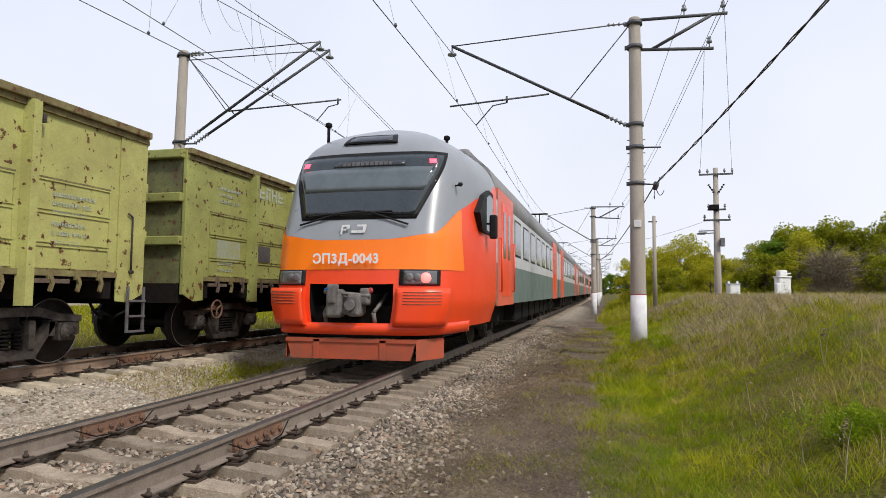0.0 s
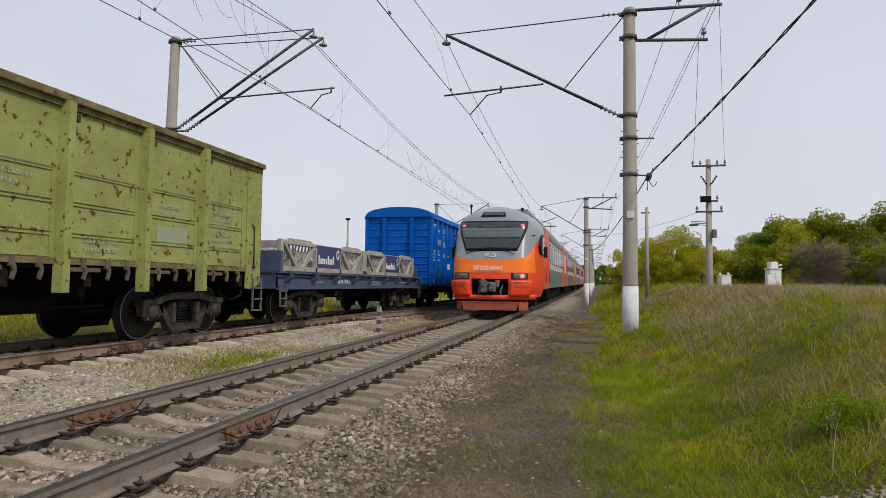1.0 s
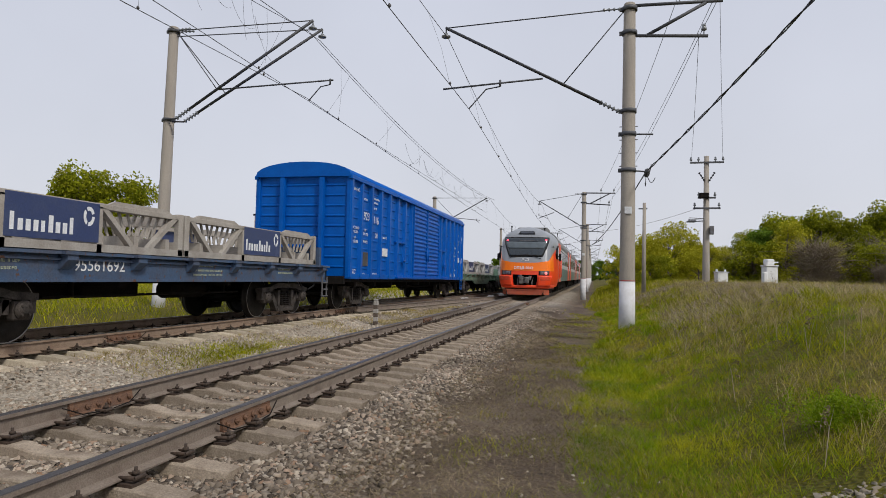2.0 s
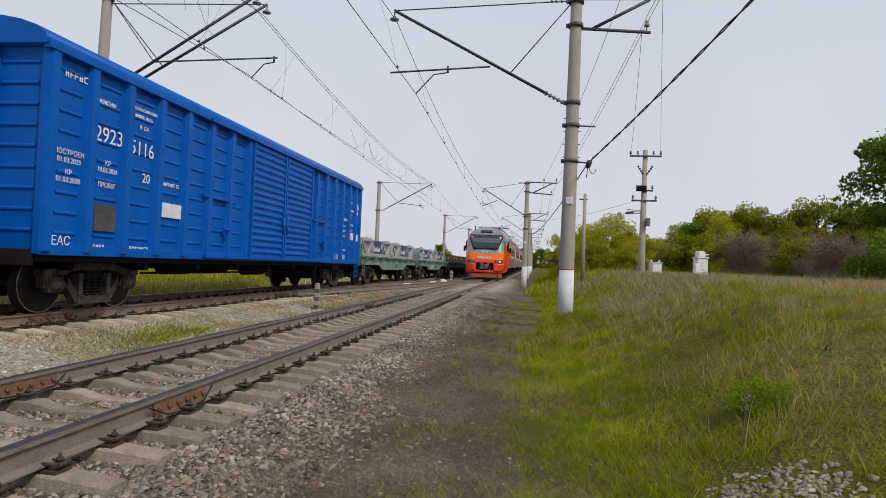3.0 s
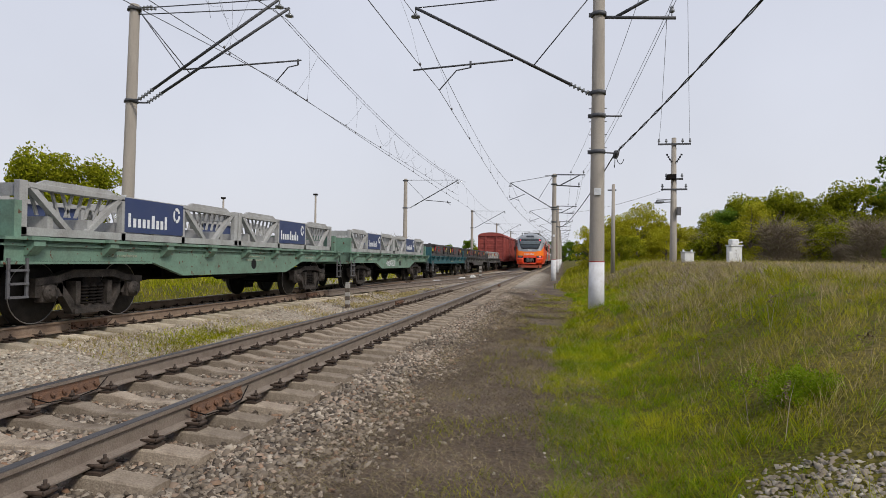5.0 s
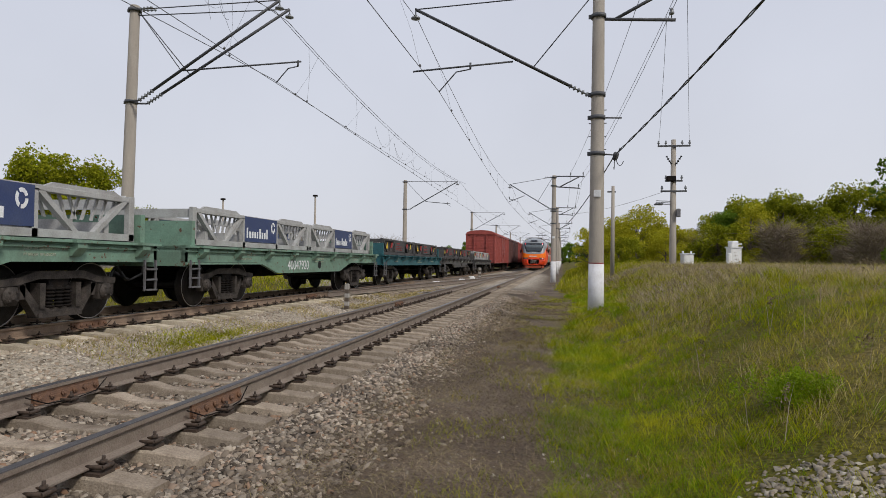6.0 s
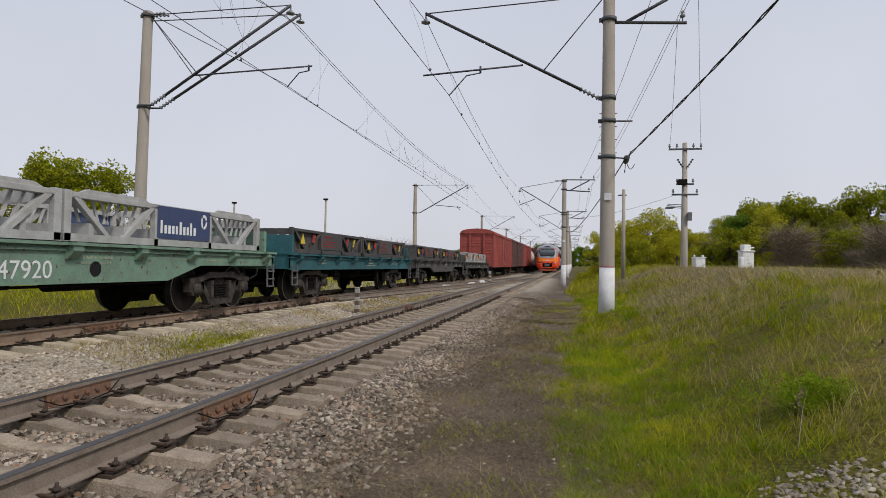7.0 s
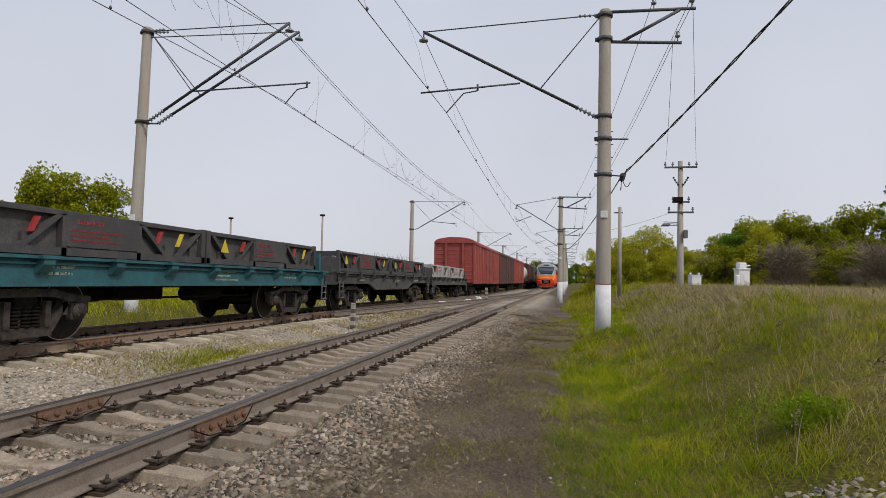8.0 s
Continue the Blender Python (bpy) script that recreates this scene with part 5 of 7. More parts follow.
        for yy in (y0 + L * 0.26, y1 - L * 0.26):
            bm = bmesh.new()
            prism(bm, [(yy - 0.1, z + h * 0.45), (yy - 0.02, z + h * 0.45), (yy + 0.1, z + h * 0.78), (yy + 0.02, z + h * 0.78)], "x", x - 0.05, x + 0.004)
            part("red_dash", bm, LETTERRED, c)
    return c


def flat_wagon(length, paint, crate_paint, panel, logo, seed, label, belly=True, number="", crates=2):
    e = thing("flat_wagon", label, "freight wagon", "freight wagons")
    L, W_, zt = length / 2, 1.34, 1.30
    for s in (-1, 1):
        bm = bmesh.new()
        x = s * W_
        a, b = min(x, x - s * 0.09), max(x, x - s * 0.09)
        if belly:
            prism(bm, [(-L, zt), (L, zt), (L, zt - 0.34), (L * 0.52, zt - 0.34), (L * 0.36, zt - 0.62), (-L * 0.36, zt - 0.62), (-L * 0.52, zt - 0.34), (-L, zt - 0.34)], "x", a, b)
        else:
            prism(bm, [(-L, zt), (L, zt), (L, zt - 0.40), (-L, zt - 0.40)], "x", a, b)
        part("side_sill", bm, paint, e, "deep painted side sill")
        part("sill_flange", box(bmesh.new(), min(x, x + s * 0.10), -L, zt - 0.05, max(x, x + s * 0.10), L, zt - 0.004), paint, e)
        part("sill_web", box(bmesh.new(), min(x, x + s * 0.045), -L, zt - 0.13, max(x, x + s * 0.045), L, zt - 0.10), paint, e)
        part("sill_flange", box(bmesh.new(), min(x, x + s * 0.05), -L, zt - (0.385 if belly else 0.44), max(x, x + s * 0.05), -L + (length if not belly else length * 0.24), zt - (0.345 if belly else 0.40)), paint, e)
        for k in range(9):
            yy = -L + 0.5 + (length - 1.0) * k / 8
            bm = bmesh.new()
            prism(bm, [(x, zt - 0.26), (x + s * 0.05, zt - 0.25), (x + s * 0.16, zt - 0.13), (x + s * 0.16, zt - 0.055), (x, zt - 0.055)], "y", yy - 0.10, yy + 0.10)
            box(bm, min(x, x + s * 0.18), yy - 0.15, zt - 0.05, max(x, x + s * 0.18), yy + 0.15, zt + 0.0)
            part("stake_pocket", bm, paint, e)
    bm = bmesh.new()
    box(bm, -W_ + 0.09, -L, zt - 0.1, W_ - 0.09, L, zt - 0.02)
    for k in range(8):
        yy = -L + length * (k + 0.5) / 8
        box(bm, -W_ + 0.09, yy - 0.06, zt - 0.34, W_ - 0.09, yy + 0.06, zt - 0.1)
    part("deck", bm, paint, e)
    for s in (-1, 1):
        y = s * L
        bm = bmesh.new()
        box(bm, -W_, min(y, y - s * 0.08), zt - 0.42, W_, max(y, y - s * 0.08), zt)
        part("end_beam", bm, paint, e)
        bm = bmesh.new()
        y2 = y - s * 0.28
        box(bm, -W_ + 0.05, min(y2, y2 - s * 0.12), zt, W_ - 0.05, max(y2, y2 - s * 0.12), zt + 0.5)
        part("end_bulkhead", bm, paint, e)
        ladder(e, W_ + 0.05, s * (L - 0.25), 0.45, 1.0, GALV, 0.3)
    x = W_ + 0.004
    bars(e, x, -L * 0.62, zt - 0.16, 2, 0.9, 0.055, 0.04, LETTERDIM, seed, "worn white stencils")
    bars(e, x, L * 0.1, zt - 0.14, 3, 1.0, 0.05, 0.035, LETTERDIM, seed + 1, "worn white stencils")
    bars(e, x, L * 0.62, zt - 0.15, 2, 0.9, 0.05, 0.035, LETTERDIM, seed + 2, "worn white stencils")
    if number:
        side_text(e, x, -L * 0.16 if belly else -L * 0.35, zt - (0.42 if belly else 0.2), number, 0.36 if belly else 0.26, LETTER if not belly else WHITEPATCH, "pale painted wagon number")
    if belly:
        bm = bmesh.new()
        lathe(bm, [(0, 0.12), (0.012, 0.12)], (x - 0.008, L * 0.08, zt - 0.4), (1, 0, 0), 18)
        part("lightening_hole", bm, RUBBER, e, "dark round hole")
    cl = (length - 0.95) / 2
    if crates == 2:
        crate(e, -L + 0.45, -L + 0.45 + cl, zt + 0.02, crate_paint, panel, logo, seed + 5, True)
        crate(e, L - 0.45 - cl, L - 0.45, zt + 0.02, crate_paint, panel, logo, seed + 9, False)
    running_gear(e, length, 2.0)
    return e


# side posts of a covered wagon from end to end; the gap of 4.5 is the doorway
POSTS = (-8.34, -7.48, -6.56, -5.6, -4.65, -3.7, -2.75, -1.85, 2.62, 3.18, 4.1, 5.05, 5.98, 6.87, 7.7, 8.34)


def boxcar(length, paint, seed, label, marks):
    e = thing("covered_wagon", label, "freight wagon", "freight wagons")
    L, W_, z0, z1 = length / 2, 1.5, 1.0, 4.05
    for s in (-1, 1):
        x = s * W_
        part("side_wall", box(bmesh.new(), min(x, x - s * 0.05), -L, z0, max(x, x - s * 0.05), L, z1), paint, e, "ribbed painted steel side")
        part("side_sill", box(bmesh.new(), min(x - s * 0.05, x + s * 0.06), -L, z0 - 0.06, max(x - s * 0.05, x + s * 0.06), L, z0 + 0.10, 0.01), paint, e)
        for yy in POSTS:
            bm = bmesh.new()
            prism(bm, [(x, yy - 0.12), (x + s * 0.10, yy - 0.075), (x + s * 0.10, yy + 0.075), (x, yy + 0.12)], "z", z0, z1)
            part("side_post", bm, paint, e)
        bm = bmesh.new()  # pressed corrugations between the posts
        for k in range(len(POSTS) - 1):
            ya, yb = POSTS[k] + 0.2, POSTS[k + 1] - 0.2
            if k in (7, 8):
                continue
            for q in range(9):
                zz = z0 + 0.28 + q * 0.31
                prism(bm, [(x, zz - 0.035), (x + s * 0.022, zz - 0.012), (x + s * 0.022, zz + 0.012), (x, zz + 0.035)], "y", ya, yb)
        tagged(part("pressed_ribs", bm, paint, e), kind="stuff")
        # double sliding door: plain leaf and close-ribbed leaf
        for a, b, ribs in ((POSTS[7] + 0.08, 0.4, 17), (0.4, POSTS[8] - 0.05, 17)):
            bm = bmesh.new()
            x1 = x + s * 0.10
            box(bm, min(x + s * 0.05, x1), a + 0.01, z0 + 0.04, max(x + s * 0.05, x1), b - 0.01, z1 - 0.12)
            d = part("sliding_door", bm, paint, e, "close-ribbed sliding door leaf")
            bm = bmesh.new()
            for q in range(ribs):
                zz = z0 + 0.18 + q * (z1 - z0 - 0.4) / (ribs - 1)
                prism(bm, [(x1, zz - 0.055), (x1 + s * 0.035, zz - 0.02), (x1 + s * 0.035, zz + 0.02), (x1, zz + 0.055)], "y", a + 0.06, b - 0.06)
            for yy in (a + 0.03, b - 0.09):
                box(bm, min(x1, x1 + s * 0.05), yy, z0 + 0.04, max(x1, x1 + s * 0.05), yy + 0.06, z1 - 0.12)
            tagged(part("door_ribs", bm, paint, d), kind="stuff")
            bm = bmesh.new()
            tube(bm, (x1 + s * 0.06, (0.28 if a < 0 else 0.52), 1.7), (x1 + s * 0.06, (0.28 if a < 0 else 0.52), 2.3), 0.025, n=8)
            box(bm, min(x1, x1 + s * 0.09), (0.28 if a < 0 else 0.52) - 0.09, 1.95, max(x1, x1 + s * 0.09), (0.28 if a < 0 else 0.52) + 0.09, 2.15, 0.02)
            part("door_latch", bm, paint, d)
        for zz in (z0 - 0.02, z1 - 0.1):
            part("door_rail", box(bmesh.new(), min(x + s * 0.05, x + s * 0.17), -3.9, zz, max(x + s * 0.05, x + s * 0.17), 3.9, zz + 0.06), paint, e)
        for yy in (-3.2, 3.7):
            part("cross_rail", box(bmesh.new(), min(x, x + s * 0.09), yy - 0.75, 2.3, max(x, x + s * 0.09), yy + 0.75, 2.36), paint, e)
            bm = bmesh.new()
            tube(bm, (x + s * 0.09, yy + 0.2, 1.35), (x + s * 0.09, yy + 0.2, 1.75), 0.02, n=8)
            tube(bm, (x + s * 0.11, yy + 0.1, 1.65), (x + s * 0.11, yy + 0.4, 1.65), 0.03, n=8)
            part("door_latch", bm, paint, e)
    ends = []
    for k in range(13):
        a = math.pi * k / 12
        ends.append(((W_ + 0.08) * math.cos(a), z1 - 0.02 + 0.46 * math.sin(a) ** 0.8))
    bm = bmesh.new()
    prism(bm, ends, "y", -L - 0.12, L + 0.12, True)
    part("roof", bm, paint, e, "curved sheet roof")
    for s in (-1, 1):
        part("eave_strip", box(bmesh.new(), min(s * W_, s * (W_ + 0.12)), -L - 0.1, z1 - 0.09, max(s * W_, s * (W_ + 0.12)), L + 0.1, z1 + 0.03, 0.01), paint, e)
        y = s * L
        bm = bmesh.new()
        part("end_wall", box(bmesh.new(), -W_, min(y, y - s * 0.05), z0, W_, max(y, y - s * 0.05), z1), paint, e, "ribbed end wall")
        for q in range(9):
            zz = z0 + 0.3 + q * 0.31
            for xa, xb in ((-W_ + 0.12, -0.75), (-0.55, 0.55), (0.75, W_ - 0.12)):
                prism(bm, [(y, zz - 0.035), (y + s * 0.022, zz - 0.012), (y + s * 0.022, zz + 0.012), (y, zz + 0.035)], "x", xa, xb)
        tagged(part("end_ribs", bm, paint, e), kind="stuff")
        for xx in (-0.65, 0.65):
            bm = bmesh.new()
            box(bm, xx - 0.07, min(y, y + s * 0.16), z0 - 0.05, xx + 0.07, max(y, y + s * 0.16), z1 - 0.05, 0.01)
            part("end_post", bm, paint, e)
        for xx in (-W_, W_):
            part("corner_post", box(bmesh.new(), xx - 0.06, min(y - s * 0.03, y + s * 0.06), z0 - 0.05, xx + 0.06, max(y - s * 0.03, y + s * 0.06), z1, 0.01), paint, e)
        part("end_beam", box(bmesh.new(), -W_ + 0.06, min(y, y + s * 0.14), z0 - 0.22, W_ - 0.06, max(y, y + s * 0.14), z0 + 0.02, 0.01), IRON, e)
        if s > 0:
            ladder(e, W_ + 0.02, s * (L - 0.2), 0.42, 1.02, paint)
    bm = bmesh.new()
    box(bm, -W_ + 0.06, -L, z0 - 0.16, W_ - 0.06, L, z0 + 0.02)
    part("underframe", bm, IRON, e)
    for k in range(9):
        yy = -L + length * (k + 0.5) / 9
        part("cross_bearer", box(bmesh.new(), -W_ + 0.1, yy - 0.06, z0 - 0.3, W_ - 0.1, yy + 0.06, z0 - 0.164), IRON, e)
    if marks:
        x = W_ + 0.006
        c = lambda k: (POSTS[k] + POSTS[k + 1]) / 2
        for k, zz, words in ((0, 2.52, "ПОСТРОЕН"), (0, 2.40, "01.03.2023"), (0, 2.22, "КР"), (0, 2.10, "01.03.2038"), (1, 2.50, "КР"), (1, 2.38, "18.03.2026"), (1, 2.13, "ПРОБЕГ"), (12, 2.6, "АРЕНДОВАН"), (13, 2.44, "ПРИПИСАН")):
            side_text(e, x + 0.02, c(k), zz, words, 0.115, LETTER, "white stencilled dates")
        side_text(e, x + 0.02, c(0) - 0.08, 1.16, "ЕАС", 0.2, LETTER)
        side_text(e, x + 0.02, c(1), 2.95, "2923", 0.36, LETTER, "white painted wagon number")
        side_text(e, x + 0.02, c(2) - 0.03, 2.90, "5116", 0.36, LETTER, "white painted wagon number")
        side_text(e, x + 0.02, c(2) + 0.12, 2.39, "20", 0.24, LETTER)
        side_text(e, x + 0.02, c(11), 1.17, "5116", 0.26, LETTER, "white painted wagon number")
        side_text(e, x + 0.02, c(12), 1.17, "[20]", 0.22, LETTER)
        for i, (k, zz, n, w, hh, gp) in enumerate(((0, 3.72, 1, 0.85, 0.14, 0), (1, 3.5, 1, 0.8, 0.09, 0), (2, 3.62, 2, 0.8, 0.08, 0.05), (2, 3.3, 1, 0.25, 0.1, 0),
                                                   (3, 2.38, 1, 0.6, 0.09, 0.05), (1, 1.1, 1, 0.5, 0.1, 0), (2, 1.1, 1, 0.5, 0.1, 0),
                                                   (12, 2.37, 3, 0.85, 0.1, 0.09), (13, 3.0, 2, 0.85, 0.1, 0.07), (13, 2.22, 1, 0.8, 0.085, 0.17), (13, 3.32, 1, 0.8, 0.13, 0), (12, 1.45, 1, 0.9, 0.06, 0))):
            bars(e, x + 0.012, c(k), zz, n, w, hh, gp, LETTER, seed + i, "white stencilled lines")
        for yy, zz in ((c(3) - 0.17, 1.88), (c(3) + 0.2, 1.88), (c(13) - 0.22, 2.0), (c(13) + 0.2, 2.0), (c(14) + 0.1, 1.98)):
            part("notice", box(bmesh.new(), x + 0.02, yy - 0.18, zz - 0.14, x + 0.03, yy + 0.18, zz + 0.14), WHITEPATCH, e, "white paper notice")
        part("data_plate", box(bmesh.new(), x, c(1) - 0.27, 1.36, x + 0.03, c(1) + 0.27, 1.8, 0.006), SOOT, e, "dark chalk board")
        bm = bmesh.new()  # mountain-like emblem as plain shapes
        yc = c(14)
        prism(bm, [(yc - 0.3, 3.1), (yc - 0.05, 3.42), (yc + 0.02, 3.28), (yc + 0.1, 3.36), (yc + 0.3, 3.1)], "x", x + 0.012, x + 0.016)
        prism(bm, [(yc - 0.22, 3.02), (yc + 0.22, 3.02), (yc + 0.05, 2.86), (yc - 0.05, 2.86)], "x", x + 0.012, x + 0.016)
        part("emblem", bm, LETTER, e, "white emblem as plain shapes")
        part("tail_reflector", box(bmesh.new(), -W_ + 2.75, -L - 0.02, 0.86, -W_ + 2.87, -L - 0.005, 0.94), REDDOOR, e)
    running_gear(e, length, 1.75)
    return e


def tank_wagon(length):
    e = thing("tank_wagon", "dirty white tank wagon on a dark frame", "freight wagon", "freight wagons")
    L = length / 2
    bm = bmesh.new()
    lathe(bm, [(0, 0.5), (0.12, 1.0), (0.3, 1.3), (0.55, 1.42), (length - 1.35, 1.42), (length - 1.1, 1.3), (length - 0.92, 1.0), (length - 0.8, 0.5)], (0, -L + 0.4, 2.55), (0, 1, 0), 36)
    part("tank", bm, TANKWHITE, e)
    part("manway", lathe(bmesh.new(), [(0, 0.35), (0.3, 0.35), (0.35, 0.3)], (0, 0, 3.9), (0, 0, 1), 18), TANKWHITE, e)
    part("frame", box(bmesh.new(), -1.3, -L, 0.95, 1.3, L, 1.2), IRON, e)
    running_gear(e, length)
    return e


def add(e, y_front, length):
    TRAIN.append((e, y_front + length / 2))


def make_freight():
    add(gondola(12.2, 1, "chipped leaf-green open gondola wagon with rusty hatches", GREENCOOL), 9.65, 12.2)
    add(gondola(12.2, 2, "chipped yellow-green open gondola wagon with rusty hatches", GREENPAINT), -3.6, 12.2)
    add(flat_wagon(12.5, BLUEFLAT, CRATEBEIGE, PANELNAVY, True, 30, "dusty blue flat wagon carrying two beige open frames", False, "95561692"), 22.95, 12.5)
    add(boxcar(16.8, BLUEPAINT, 50, "bright blue covered wagon with white stencilled numbers", True), 36.6, 16.8)
    add(flat_wagon(13.0, MINT, CRATEGREY, PANELNAVY, True, 60, "faded mint-green flat wagon carrying two grey open frames", True), 54.6, 13.0)
    add(flat_wagon(13.0, MINT, CRATEGREY, PANELNAVY, True, 70, "faded mint-green flat wagon carrying two grey open frames", True, "40047920"), 68.5, 13.0)
    add(flat_wagon(12.6, TEAL, CRATEBLACK, CRATEBLACK, False, 80, "dirty teal flat wagon carrying two sooty black frames", False), 82.4, 12.6)
    add(flat_wagon(13.3, SOOT, CRATEBLACK, CRATEBLACK, False, 90, "soot-grey flat wagon carrying two sooty black frames", True), 96.0, 13.3)
    add(flat_wagon(11.8, SOOT, CRATEGREY, CRATEGREY, False, 100, "soot-grey flat wagon carrying two pale grey frames", False), 110.2, 11.8)
    add(boxcar(16.8, REDWAGON, 110, "brick-red covered wagon with ribbed doors", False), 124.4, 16.8)
    add(boxcar(16.8, BROWNWAGON, 120, "dark brown covered wagon with ribbed doors", False), 142.2, 16.8)
    add(boxcar(16.8, REDWAGON, 130, "brick-red covered wagon with ribbed doors", False), 160.0, 16.8)
    add(tank_wagon(11.5), 177.8, 11.5)
    add(boxcar(16.8, BROWNWAGON, 140, "dark brown covered wagon with ribbed doors", False), 190.3, 16.8)
    for k in range(4):
        add(boxcar(16.8, GREENWAGON, 150 + k, "bottle-green covered wagon far down the line", False), 208.1 + 17.8 * k, 16.8)


make_freight()


# ---- the passenger train ----
NOSE_D, NOSE_END, Z_TOP = 1.25, 3.4, 4.2


def nose_w(z):
    if z < 1.1:
        return 1.60 + 0.14 * smooth01(0.5, 1.1, z)
    t = max(0.0, (z - 3.05) / (Z_TOP - 3.05))
    return 1.74 * max(0.0, 1 - t ** 2.3) ** 0.5


def nose_lean(z):
    v = 0.10 * smooth01(1.0, 2.1, z) + 0.42 * max(0.0, z - 2.05)
    return v + 0.85 * max(0.0, (z - 3.6) / 0.6) ** 2


PLAN = [(0.0, 0.0, 0.0), (0.2, 0.27, 0.012), (0.4, 0.53, 0.06), (0.55, 0.69, 0.14), (0.68, 0.80, 0.30), (0.78, 0.86, 0.60), (0.9, 0.935, 1.25), (1.0, 1.0, 2.3)]


def nose_pt(u, z, off=0.0):
    """A point on the nose: u from -1 to 1 across the front and round the tapered corner, beyond that along the side."""
    s = 1 if u >= 0 else -1
    v = min(1.0, abs(u))
    for (a, xa, ya), (b, xb, yb) in zip(PLAN, PLAN[1:]):
        if v <= b:
            break
    t = (v - a) / (b - a)
    x, y = xa + (xb - xa) * t, ya + (yb - ya) * t
    n = Vector((s * (yb - ya), -(xb - xa) * 1.74, 0)).normalized()
    y += nose_lean(z)
    if abs(u) > 1:
        y += (NOSE_END - y) * (abs(u) - 1)
        n = Vector((s, 0, 0))
    return Vector((s * x * nose_w(z), y, z)) + n * off


def edge_z(u):
    """Where the grey mask meets the orange."""
    v = abs(u)
    return 2.0 + 0.10 * smooth01(0.2, 0.62, v) + 0.62 * smooth01(0.58, 0.92, v) + 0.5 * smooth01(0.85, 1.05, v) + 0.08 * smooth01(1.0, 1.9, v)


def nose_grid(us, z_of, rows, skip=None, off=0.0):
    bm = bmesh.new()
    g_ = [[bm.verts.new(nose_pt(u, z_of(u, r / rows), off)) for u in us] for r in range(rows + 1)]
    for r in range(rows):
        for i in range(len(us) - 1):
            c = (g_[r][i].co + g_[r + 1][i + 1].co) / 2
            if skip and skip(c):
                continue
            try:
                f = bm.faces.new((g_[r][i], g_[r][i + 1], g_[r + 1][i + 1], g_[r + 1][i]))
                f.smooth = True
            except ValueError:
                pass
    bmesh.ops.remove_doubles(bm, verts=bm.verts, dist=0.0005)
    return bm


def nose_patch(name, e, u0, u1, z0, z1, off, material, label="", top=None, n=10, m=6):
    """A raised plate that follows the nose; top: the u range at its upper edge."""
    ta, tb = top or (u0, u1)
    bm = bmesh.new()
    g_ = []
    for r in range(m + 1):
        t = r / m
        a, b = u0 + (ta - u0) * t, u1 + (tb - u1) * t
        g_.append([bm.verts.new(nose_pt(a + (b - a) * i / n, z0 + (z1 - z0) * t, off)) for i in range(n + 1)])
    for r in range(m):
        for i in range(n):
            bm.faces.new((g_[r][i], g_[r][i + 1], g_[r + 1][i + 1], g_[r + 1][i])).smooth = True
    ring = [g_[0][i] for i in range(n + 1)] + [g_[r][n] for r in range(1, m + 1)] + [g_[m][i] for i in range(n - 1, -1, -1)] + [g_[r][0] for r in range(m - 1, 0, -1)]
    low = [bm.verts.new(v.co + Vector((0, off + 0.03, 0))) for v in ring]
    for i in range(len(ring)):
        j = (i + 1) % len(ring)
        bm.faces.new((ring[i], low[i], low[j], ring[j]))
    return part(name, bm, material, e, label)


BODY = [(1.74, 0.95), (1.74, 3.05), (1.70, 3.4), (1.58, 3.7), (1.30, 3.95), (0.8, 4.12), (0.0, 4.18)]


